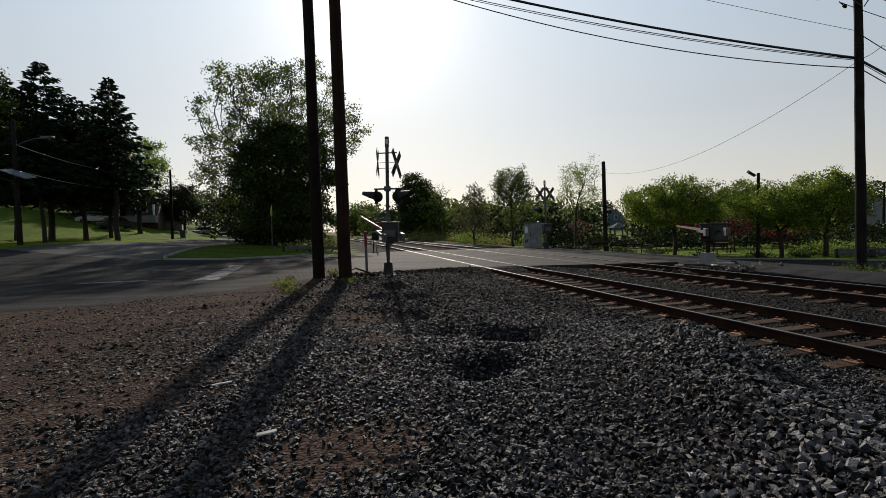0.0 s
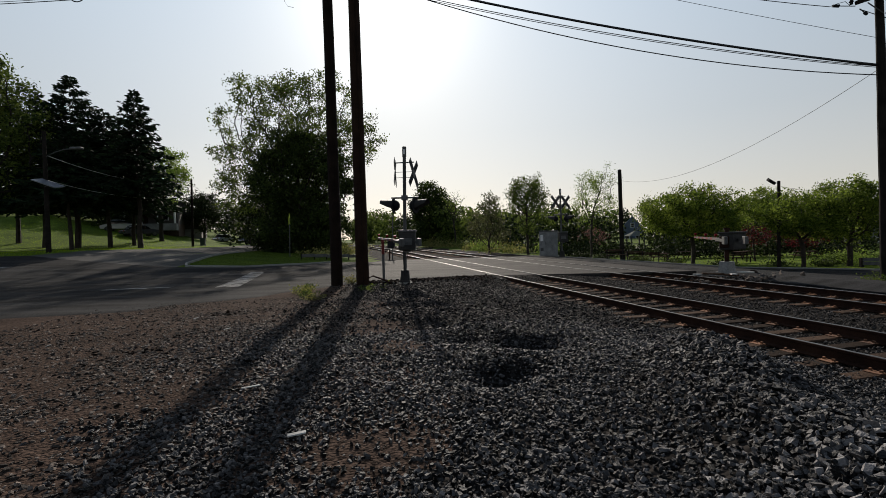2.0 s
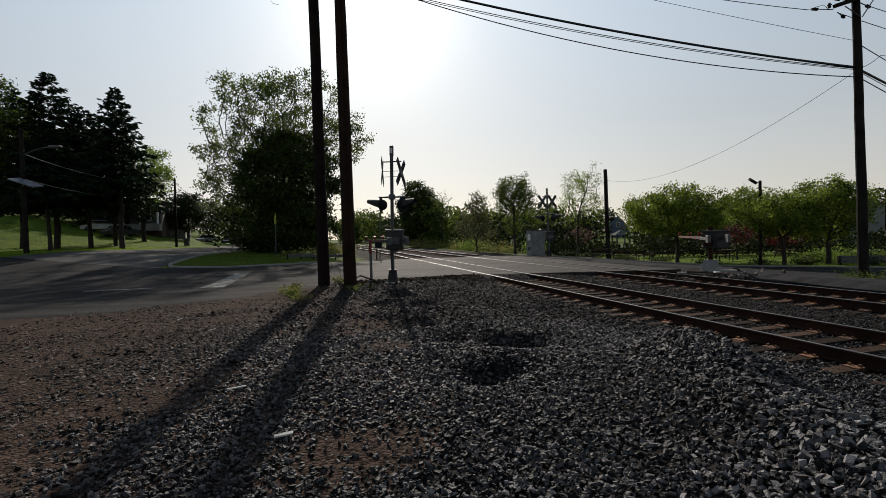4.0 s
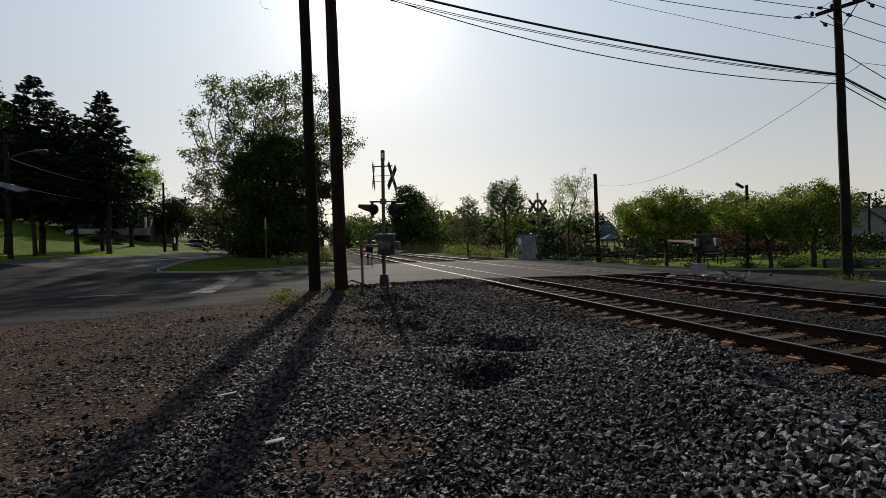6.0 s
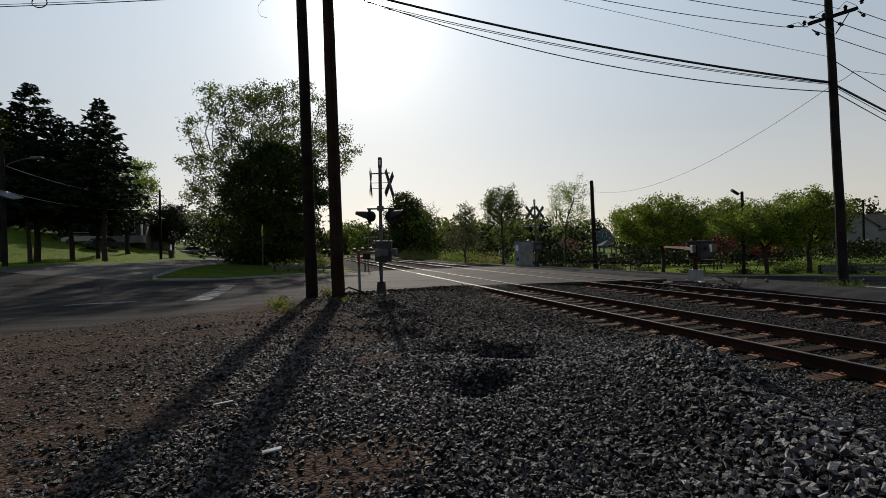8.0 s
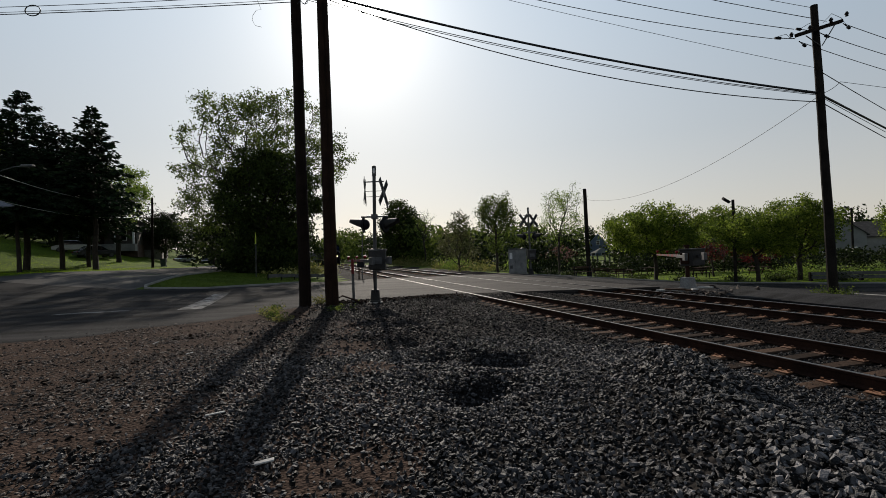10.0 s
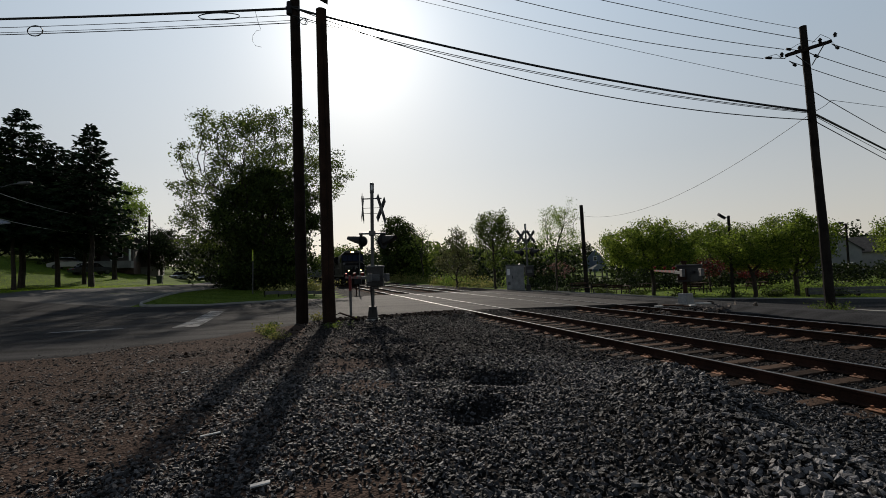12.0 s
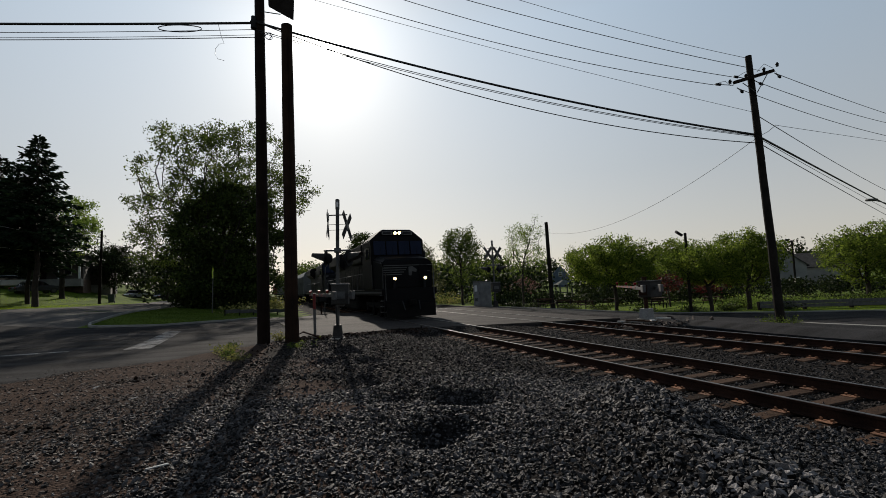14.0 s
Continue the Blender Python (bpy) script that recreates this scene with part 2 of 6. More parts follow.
LOCO_GRIME = surface("sooty_underframe", (0.002, 0.002, 0.002), (0.007, 0.006, 0.005), 3, 0.85, 0.4, spec=0.1)
STRIPE = surface("white_stripe_paint", (0.03, 0.03, 0.03), (0.07, 0.07, 0.068), 3, 0.5)
# the blue is the sky's reflection, put into the glass colour
CAB_GLASS = surface("cab_glass_sky_reflection", (0.003, 0.006, 0.018), (0.006, 0.011, 0.030), 1, 0.35, spec=0.08)
CASE_GREY = surface("grimy_grey_case_paint", (0.018, 0.017, 0.016), (0.042, 0.040, 0.038), 3, 0.7, 0.2, spec=0.15)
# white paint dimmed in its colour for faces turned away from the sun
SHADED_WHITE = surface("shaded_white_board", (0.06, 0.058, 0.056), (0.15, 0.146, 0.14), 6, 0.7, spec=0.15)
CAR_GREY = surface("grey_hopper_paint", (0.09, 0.09, 0.09), (0.16, 0.16, 0.155), 1, 0.6, 0.1)
CAR_RED = surface("oxide_red_freight_paint", (0.12, 0.035, 0.025), (0.20, 0.06, 0.045), 1, 0.65, 0.1)
PLASTIC = surface("dark_green_plastic", (0.015, 0.03, 0.022), (0.03, 0.05, 0.04), 3, 0.5)
CAR_PAINT = surface("dark_car_paint", (0.02, 0.022, 0.028), (0.03, 0.033, 0.04), 1, 0.25, spec=0.6)
CAR_SILVER = surface("silver_car_paint", (0.35, 0.36, 0.37), (0.42, 0.43, 0.44), 1, 0.3, metal=0.4, spec=0.6)
RUBBER = surface("black_rubber", (0.015, 0.015, 0.015), (0.03, 0.03, 0.03), 3, 0.85)
PAPER = surface("dirty_white_litter", (0.25, 0.24, 0.23), (0.42, 0.41, 0.39), 12, 0.8)
LAMP_WARM = surface("lit_headlight_lens", (1.0, 0.66, 0.26), (1.0, 0.74, 0.34), 3, 0.3, glow=12.0)


# ================= mesh helpers =================
def mesh_object(name, verts, faces, material, parent=None, smooth=False):
    me = bpy.data.meshes.new(name)
    me.from_pydata([tuple(v) for v in verts], [], [tuple(f) for f in faces])
    me.materials.append(material)
    if smooth:
        me.polygons.foreach_set("use_smooth", [True] * len(me.polygons))
    ob = new(name, me)
    if parent:
        ob.parent = parent
    return ob


def bulk(name, verts, tris, material, parent=None, smooth=False):
    """A large mesh from numpy arrays: verts (n, 3); faces (m, k), all of k corners."""
    me = bpy.data.meshes.new(name)
    m, k = tris.shape
    me.vertices.add(len(verts))
    me.vertices.foreach_set("co", np.ascontiguousarray(verts, dtype=np.float32).ravel())
    me.loops.add(m * k)
    me.loops.foreach_set("vertex_index", np.ascontiguousarray(tris, dtype=np.int32).ravel())
    me.polygons.add(m)
    me.polygons.foreach_set("loop_start", np.arange(0, m * k, k, dtype=np.int32))
    me.polygons.foreach_set("use_smooth", np.full(m, smooth))
    me.update(calc_edges=True)
    me.materials.append(material)
    ob = new(name, me)
    if parent:
        ob.parent = parent
    return ob


def part(name, bm, material, parent=None, label=""):
    me = bpy.data.meshes.new(name)
    bmesh.ops.recalc_face_normals(bm, faces=bm.faces[:])
    bm.to_mesh(me)
    bm.free()
    me.materials.append(material)
    ob = new(name, me)
    if parent:
        ob.parent = parent
    return tagged(ob, label)


def thing(name, m, label, category, group=""):
    ob = new(name)
    ob.empty_display_size = 0.2
    ob.matrix_world = m
    return tagged(ob, label, category, group)


def box(bm, x0, x1, y0, y1, z0, z1, bevel=0.0, m=None, rounds=2):
    made = bmesh.ops.create_cube(bm, size=1.0)["verts"]
    for v in made:
        v.co = Vector((x0 + (v.co.x + 0.5) * (x1 - x0), y0 + (v.co.y + 0.5) * (y1 - y0), z0 + (v.co.z + 0.5) * (z1 - z0)))
    if bevel:
        edges = list({e for v in made for e in v.link_edges})
        made = bmesh.ops.bevel(bm, geom=edges, offset=bevel, segments=rounds, affect="EDGES", profile=0.5)["verts"]
    if m is not None:
        bmesh.ops.transform(bm, matrix=m, verts=list({v for v in made if v.is_valid}))
    return bm


def boxed(*dims, bevel=0.0, m=None):
    return box(bmesh.new(), *dims[:6], bevel=dims[6] if len(dims) > 6 else bevel, m=m)


def rod(bm, a, b, r0, r1=None, n=10, cap=True):
    a, b = Vector(a), Vector(b)
    d = b - a
    q = d.to_track_quat("Z", "Y").to_matrix().to_4x4()
    bmesh.ops.create_cone(bm, cap_ends=cap, segments=n, radius1=r0, radius2=r0 if r1 is None else r1, depth=d.length,
                          matrix=Matrix.Translation((a + b) / 2) @ q)
    return bm


def rodded(a, b, r0, r1=None, n=10):
    return rod(bmesh.new(), a, b, r0, r1, n)


def prism(bm, outline, depth, m=None):
    """An outline in x, z pulled through y from 0 to depth."""
    lo = [bm.verts.new((x, 0, z)) for x, z in outline]
    hi = [bm.verts.new((x, depth, z)) for x, z in outline]
    bm.faces.new(lo)
    bm.faces.new(hi[::-1])
    for i in range(len(lo)):
        j = (i + 1) % len(lo)
        bm.faces.new((lo[j], lo[i], hi[i], hi[j]))
    if m is not None:
        bmesh.ops.transform(bm, matrix=m, verts=lo + hi)
    return bm


# ================= the lie of the land =================
TURN = 14.8                                  # the tracks run this many degrees left of +y
TS, TC = math.sin(radians(TURN)), math.cos(radians(TURN))
NEAR, FAR = 0.0, -4.25                       # the two tracks' centre lines, metres to the left of the near one


def along(u, s):
    """World x, y of a point u metres left of the near track's straight line, s metres along it."""
    d = 7.03 - u
    return TC * d - TS * s, TS * d + TC * s


def us(x, y):
    return 7.03 - (TC * x + TS * y), -TS * x + TC * y


def bend(s):
    """How far the tracks have curved to the left at s."""
    return np.where(np.asarray(s, float) > 33.6, 0.000204 * (np.asarray(s, float) - 33.6) ** 2, 0.0)


def track_pose(offset, s, z=0.0):
    e = 0.5
    x, y = along(offset + float(bend(s)), s)
    x2, y2 = along(offset + float(bend(s + e)), s + e)
    return pose(x, y, z, 0, 0, math.degrees(math.atan2(-(x2 - x), y2 - y)))


def smooth(a, b, x):
    t = np.clip((np.asarray(x, float) - a) / (b - a), 0, 1)
    return t * t * (3 - 2 * t)


def bump_at(x, y, cx, cy, r, h):
    return h * np.exp(-((x - cx) ** 2 + (y - cy) ** 2) / (r * r))


def land(x, y):
    """Height of the ground."""
    x, y = np.asarray(x, float), np.asarray(y, float)
    u, s = us(x, y)
    uc = u - bend(s)
    z = 1.45 * np.clip((uc - 5) / 20, 0, 1) * smooth(18, 36, y) + 0.28 * np.clip(uc - 26, 0, 22) * smooth(38, 70, y)
    z = z - 1.3 * np.clip((-uc - 7.5) / 14, 0, 1) * smooth(-30, -5, -np.abs(s - 20) + 30)
    return z


def heap(x, y):
    """A long heap of fresh stone, from (2.75, 5.1) to (2.0, 1.2)."""
    ax, ay, bx, by = 2.75, 5.1, 2.0, 1.2
    k = np.clip(((x - ax) * (bx - ax) + (y - ay) * (by - ay)) / ((bx - ax) ** 2 + (by - ay) ** 2), 0, 1)
    d2 = (x - ax - k * (bx - ax)) ** 2 + (y - ay - k * (by - ay)) ** 2
    return 0.46 * np.exp(-d2 / 0.5)


def yard(x, y):
    """Ground of the gravel yard beside the tracks: land, the ballast's shoulder, a long heap and some hollows."""
    u, s = us(x, y)
    z = land(x, y) - 0.03
    bed = smooth(3.2, 1.9, u) * smooth(-8.2, -6.6, u) * (1 - smooth(15.6, 17.2, s) * smooth(36.5, 34.8, s))
    z = z - 0.172 * bed
    # the heap: a ridge beside the track
    z = z + heap(x, y)
    for cx, cy, r, h in ((0.80, 6.8, 0.42, -0.23), (1.25, 6.95, 0.34, -0.17), (0.05, 7.5, 0.40, -0.22), (-0.4, 7.3, 0.32, -0.10), (0.30, 5.3, 0.38, -0.21), (0.72, 5.5, 0.32, -0.15), (0.6, 7.6, 0.35, 0.08), (0.6, 6.1, 0.4, 0.08), (-0.8, 8.6, 0.7, -0.12), (3.0, 3.5, 0.42, -0.34), (2.6, 6.1, 0.6, 0.06),
                         (0.9, 8.3, 0.8, 0.07), (1.2, 5.5, 0.6, 0.06), (-0.4, 6.3, 0.5, 0.05), (-3.5, 8, 1.0, 0.04)):
        z = z + bump_at(x, y, cx, cy, r, h)
    return z


# ================= ground and roads =================
def axis(fine0, fine1, step, reach):
    core = list(np.arange(fine0, fine1 + 1e-6, step))
    grow, d = [], step
    while (grow[-1] if grow else 0) < reach:
        d *= 1.22
        grow.append((grow[-1] if grow else 0) + d)
    return np.array([fine0 - g for g in grow[::-1]] + core + [fine1 + g for g in grow])


def patch(x, y):
    """Bare trodden places among the stones: 0 bare, 1 covered."""
    k = np.ones_like(x)
    for cx, cy, rx, ry in ((-0.95, 6.8, 0.55, 0.5), (-0.75, 3.4, 0.6, 0.5), (-1.9, 8.4, 1.0, 0.9), (-2.6, 10.8, 1.0, 1.5)):
        k = np.minimum(k, smooth(0.5, 1.3, np.hypot((x - cx) / rx, (y - cy) / ry)) * 0.85 + 0.15)
    return k


def make_ground():
    xs, ys = axis(-12, 14, 0.16, 2600), axis(-3, 22, 0.16, 2600)
    gx, gy = np.meshgrid(xs, ys)
    gz = yard(gx, gy)
    verts = np.stack([gx, gy, gz], -1).reshape(-1, 3)
    nx, ny = len(xs), len(ys)
    i = (np.arange(ny - 1)[:, None] * nx + np.arange(nx - 1)[None, :]).ravel()
    quads = np.stack([i, i + 1, i + nx + 1, i + nx], -1)
    ob = bulk("ground", verts, quads, DIRT, smooth=True)
    ob.data.materials.append(BALLAST_BED)
    ob.data.materials.append(GRASS_SOIL)
    c = verts[quads].mean(1)
    u, s = us(c[:, 0], c[:, 1])
    u = u - bend(s)
    kind = np.full(len(c), 2)
    kind[(c[:, 1] < 19.5) & (u > 0) & (u < 40)] = 0
    kind[(u < 4.2) & (u > -8.3)] = 1
    kind[(c[:, 1] < 17.5) & (u < 6.6 + 0.6 * np.sin(s)) & (u > -6)] = 1
    kind[(patch(c[:, 0], c[:, 1]) < 0.7) & (u > 3)] = 0
    ob.data.polygons.foreach_set("material_index", kind.astype(np.int32))
    return tagged(ob, "dirt, gravel and grass ground beside the railway", "ground", kind="structure")


def resample(line, n):
    p = np.array(line, float)
    d = np.r_[0, np.cumsum(np.hypot(*np.diff(p, axis=0).T))]
    t = np.linspace(0, d[-1], n)
    return np.stack([np.interp(t, d, p[:, 0]), np.interp(t, d, p[:, 1])], -1)


def sheet(name, near_edge, far_edge, n, m, lift, material, ragged=0.0, parent=None, sink=0.0):
    """A strip of paving between two edges, laid on the land, with a skirt that gives it thickness."""
    a, b = resample(near_edge, n), resample(far_edge, n)
    if ragged:
        a = a + np.array([[noise.noise((k * 0.37, 1.7, 0)), noise.noise((k * 0.41, 9.1, 0))] for k in range(n)]) * ragged * np.sin(np.linspace(0, math.pi, n))[:, None] ** 0.5
    w = np.linspace(0, 1, m)[:, None, None]
    g = a[None] * (1 - w) + b[None] * w
    z = land(g[..., 0], g[..., 1]) + lift
    z[0] -= sink
    top = np.concatenate([g, z[..., None]], -1).reshape(-1, 3)
    i = (np.arange(m - 1)[:, None] * n + np.arange(n - 1)[None, :]).ravel()
    quads = np.stack([i, i + 1, i + n + 1, i + n], -1)
    ring = list(range(n)) + [k * n + n - 1 for k in range(1, m)] + [(m - 1) * n + k for k in range(n - 2, -1, -1)] + [k * n for k in range(m - 2, 0, -1)]
    low = top[ring] - np.array([0, 0, 0.10])
    o = len(top)
    skirt = np.array([[ring[k], o + k, o + (k + 1) % len(ring), ring[(k + 1) % len(ring)]] for k in range(len(ring))])
    return bulk(name, np.r_[top, low], np.r_[quads, skirt], material, parent)


def track_line(u, s0, s1, step=2.0):
    return [along(u, s) for s in np.linspace(s0, s1, int(abs(s1 - s0) / step) + 2)]


make_ground()
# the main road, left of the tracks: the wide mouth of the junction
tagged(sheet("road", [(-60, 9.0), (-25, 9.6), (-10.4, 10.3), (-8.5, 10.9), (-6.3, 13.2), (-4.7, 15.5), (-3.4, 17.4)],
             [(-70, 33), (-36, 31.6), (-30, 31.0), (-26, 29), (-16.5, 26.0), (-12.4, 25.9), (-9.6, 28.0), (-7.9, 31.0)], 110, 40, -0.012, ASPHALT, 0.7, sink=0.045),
       "dark worn asphalt road with sun dapples in its colour at the level crossing", "road", kind="structure")
# the part of it over the tracks
tagged(sheet("road_crossing", track_line(2.3, 18.2, 34.5), track_line(-6.6, 15.2, 32.0), 30, 30, -0.014, CROSSING),
       "pale worn asphalt of the level crossing between the rails", "road", kind="structure")
tagged(sheet("road_apron", [(-3.4, 17.4), (-5.6, 24.2), (-7.9, 31.0)], track_line(2.3, 18.2, 34.5), 30, 12, -0.013, CROSSING),
       "pale worn asphalt running up to the level crossing", "road", kind="structure")
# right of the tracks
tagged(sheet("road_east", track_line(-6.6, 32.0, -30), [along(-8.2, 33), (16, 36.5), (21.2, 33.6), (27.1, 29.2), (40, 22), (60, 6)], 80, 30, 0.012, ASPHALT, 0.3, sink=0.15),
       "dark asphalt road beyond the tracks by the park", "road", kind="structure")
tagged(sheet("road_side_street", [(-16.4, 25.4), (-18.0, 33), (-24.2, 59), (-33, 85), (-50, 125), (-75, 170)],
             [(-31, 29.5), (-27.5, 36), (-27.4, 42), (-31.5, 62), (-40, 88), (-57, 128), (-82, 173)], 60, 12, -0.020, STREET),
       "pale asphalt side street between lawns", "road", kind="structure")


def kerb(points, label):
    line = resample(points, 60)
    bm = bmesh.new()
    prev = None
    for k in range(60):
        d = line[min(k + 1, 59)] - line[max(k - 1, 0)]
        n = np.array([-d[1], d[0]]) / np.hypot(*d)
        z = float(land(*line[k]))
        ring = [bm.verts.new((line[k][0] + n[0] * o, line[k][1] + n[1] * o, z + h)) for o, h in ((-0.08, -0.1), (-0.07, 0.06), (-0.05, 0.08), (0.07, 0.08), (0.08, -0.1))]
        if prev:
            for j in range(4):
                bm.faces.new((prev[j], prev[j + 1], ring[j + 1], ring[j]))
        prev = ring
    return tagged(part("kerb", bm, CONCRETE), label, "kerb", kind="structure")


kerb([(-23, 53), (-18.1, 33), (-16.8, 27.6), (-16.0, 26.2), (-12.4, 26.0), (-9.6, 28.2), (-8.3, 30.6)], "worn concrete kerb round the grass corner")
kerb([along(-8.4, 33.2), (16, 36.7), (21.3, 33.8), (27.2, 29.4), (40, 22.2), (58, 8)], "worn concrete kerb along the park")


def painted(name, corners, label):
    """A painted bar on the road, laid a few millimetres over it."""
    c = [Vector(p) for p in corners]
    bm = bmesh.new()
    rows = []
    for i in range(9):
        rows.append([])
        for j in range(4):
            p = (c[0].lerp(c[1], i / 8)).lerp(c[3].lerp(c[2], i / 8), j / 3)
            rows[-1].append(bm.verts.new((p.x, p.y, float(land(p.x, p.y)) - 0.007)))
    for i in range(8):
        for j in range(3):
            bm.faces.new((rows[i][j], rows[i + 1][j], rows[i + 1][j + 1], rows[i][j + 1]))
    return tagged(part(name, bm, WHITE_LINE), label, "road marking", kind="structure")


painted("stop_line", [(-9.2, 16.7), (-10.8, 23.2), (-10.1, 23.2), (-8.3, 16.7)], "worn white stop line on the asphalt")
painted("lane_line", [(-33.0, 26.4), (-26.5, 25.7), (-26.5, 26.2), (-33.0, 26.9)], "worn white stop line across the side road")
painted("lane_line", [(-13.6, 16.7), (-11.2, 17.1), (-11.2, 17.5), (-13.6, 17.1)], "worn white lane line on the asphalt")


# ================= railway =================
def extrude_track(name, profile, offset, s0, s1, step, material, parent=None, closed=True):
    ss = np.arange(s0, s1 + 1e-6, step)
    u = offset + bend(ss)
    n, k = len(ss), len(profile)
    verts = np.zeros((n, k, 3))
    for j, (du, z) in enumerate(profile):
        x, y = along(u + du, ss)
        verts[:, j] = np.stack([x, y, np.full(n, z)], -1)
    quads = []
    for i in range(n - 1):
        for j in range(k if closed else k - 1):
            a, b = i * k + j, i * k + (j + 1) % k
            quads.append((a, b, b + k, a + k))
    ends = []
    ob = bulk(name, verts.reshape(-1, 3), np.array(quads), material, parent)
    return ob


RAIL = [(-0.068, -0.172), (-0.068, -0.160), (-0.012, -0.140), (-0.010, -0.050), (-0.034, -0.036), (-0.034, -0.006), (0.034, -0.006),
        (0.034, -0.036), (0.010, -0.050), (0.012, -0.140), (0.068, -0.160), (0.068, -0.172)]
HEAD = [(-0.022, -0.006), (-0.020, -0.001), (-0.012, 0.001), (0.012, 0.001), (0.020, -0.001), (0.022, -0.006)]


def make_track(offset, label):
    root = thing("railroad_track", pose(0, 0, 0), label, "railroad track", "railroad tracks")
    for side in (-0.752, 0.752):
        rail = extrude_track("rail", RAIL, offset + side, -30, 460, 1.0, RAIL_RUST, root)
        extrude_track("running_surface", HEAD, offset + side, -30, 460, 1.0, RAIL_HEAD, rail, closed=False)
        groove = extrude_track("flangeway", [(-0.032, 0.004), (0.032, 0.004), (0.032, -0.03), (-0.032, -0.03)], offset + side - math.copysign(0.070, side), 15.6, 34.6, 0.5, RUBBER, root)
    # ties and their plates share two meshes
    bm = box(bmesh.new(), -1.3, 1.3, -0.115, 0.115, -0.35, -0.172, bevel=0.014, rounds=1)
    tie = part("tie", bm, TIE, root)
    bm = bmesh.new()
    box(bm, -0.18, 0.18, -0.095, 0.095, -0.172, -0.157, bevel=0.005, rounds=1)
    for dx in (-0.105, 0.105):
        for dy in (-0.06, 0.06):
            box(bm, dx - 0.014, dx + 0.014, dy - 0.014, dy + 0.014, -0.158, -0.128)
    plate = part("tie_plate", bm, PLATE, root)
    rnd = random.Random(3 if offset == NEAR else 4)
    s, first = -6.0, True
    spots = []
    while s < 130:
        if not 16.6 < s < 34.2:
            spots.append(s)
        s += 0.53 + rnd.uniform(-0.03, 0.03)
    for s in spots:
        m = track_pose(offset, s) @ pose(rnd.uniform(-0.06, 0.06), 0, rnd.uniform(-0.008, 0.004), 0, rnd.uniform(-0.4, 0.4), rnd.uniform(-1.5, 1.5))
        ob = tie if first else new("tie", tie.data)
        ob.parent, ob.matrix_basis = root, m
        if s < 60:
            for side in (-0.752, 0.752):
                ob = plate if first else new("tie_plate", plate.data)
                ob.parent, ob.matrix_basis, first = root, track_pose(offset, s) @ pose(side, 0, 0), False
        first = False
    return root


def gravel_field(name, n, spots, size, label, seed, material=None, sunk=0.0, blocky=False, tilt=0.36):
    """Crushed stones, each an angular eight-faced chip, thrown at random over a stretch of ground."""
    rng = np.random.default_rng(seed)
    xy = spots(rng, n)
    n = len(xy)
    c6, s6 = np.cos(np.arange(6) * np.pi / 3), np.sin(np.arange(6) * np.pi / 3)
    top, low = [0, 2, 4], [1, 3, 5]
    chip = np.array([(c6[k], s6[k], 0.8) for k in top] + [(1.25 * c6[k], 1.25 * s6[k], -0.8) for k in low])
    v = chip[None] + rng.uniform(-0.45, 0.45, (n, 6, 3)) * np.array([1, 1, 0.7])
    if blocky:
        chip = np.array([(a * w, b * w, c) for c, w in ((0.75, 0.74), (-0.75, 1.0)) for a, b in ((1, 1), (-1, 1), (-1, -1), (1, -1))])
        v = chip[None] + rng.uniform(-0.42, 0.42, (n, 8, 3)) * np.array([1, 1, 0.8])
    r = size[0] + (size[1] - size[0]) * rng.random(n) ** 1.5
    r = r * (0.90 + 0.30 * heap(xy[:, 0], xy[:, 1]))
    v *= (r[:, None] * np.stack([rng.uniform(0.8, 1.25, n), rng.uniform(0.5, 0.9, n), rng.uniform(0.30, 0.60, n)], -1))[:, None, :] * 0.5
    q = rng.normal(size=(n, 4)) * np.array([1.0, tilt, tilt, 1.0])
    q /= np.linalg.norm(q, axis=1)[:, None]
    w, x, y, z = q.T
    rot = np.stack([np.stack([1 - 2 * (y * y + z * z), 2 * (x * y - z * w), 2 * (x * z + y * w)], -1),
                    np.stack([2 * (x * y + z * w), 1 - 2 * (x * x + z * z), 2 * (y * z - x * w)], -1),
                    np.stack([2 * (x * z - y * w), 2 * (y * z + x * w), 1 - 2 * (x * x + y * y)], -1)], 1)
    v = np.einsum("nij,nkj->nki", rot, v)
    ground = yard(xy[:, 0], xy[:, 1])
    v += np.stack([xy[:, 0], xy[:, 1], ground + r * (rng.uniform(0.05, 0.45, n) - sunk)], -1)[:, None, :]
    faces = np.array([(0, 1, 2), (5, 4, 3), (0, 3, 1), (1, 3, 4), (1, 4, 2), (2, 4, 5), (2, 5, 0), (0, 5, 3)])
    if blocky:
        faces = np.array([(0, 1, 2, 3), (7, 6, 5, 4), (0, 4, 5, 1), (1, 5, 6, 2), (2, 6, 7, 3), (3, 7, 4, 0)])
    quads = (np.arange(n)[:, None, None] * v.shape[1] + faces[None]).reshape(-1, faces.shape[1])
    return tagged(bulk(name, v.reshape(-1, 3), quads, material or STONE), label, "gravel", kind="stuff")


def near_spots(rng, n):
    y = -0.6 + 9.1 * rng.random(n) ** 1.12
    x = rng.uniform(-4.6, 8.5, n)
    u, s = us(x, y)
    edge = smooth(-3.5, -1.9, x + 0.35 * np.sin(y * 2.1) + 0.25 * np.sin(y * 5.3)) + 0.35 * np.exp(-((x + 3.2) / 1.3) ** 2 - ((y - 7.0) / 1.5) ** 2)
    keep = (rng.random(n) < edge * patch(x, y)) & (u > 1.0) & (np.abs(x) < 0.98 * y + 1.8 + rng.random(n)) & (rng.random(n) < smooth(-0.6, 1.2, y))
    return np.stack([x, y], -1)[keep]


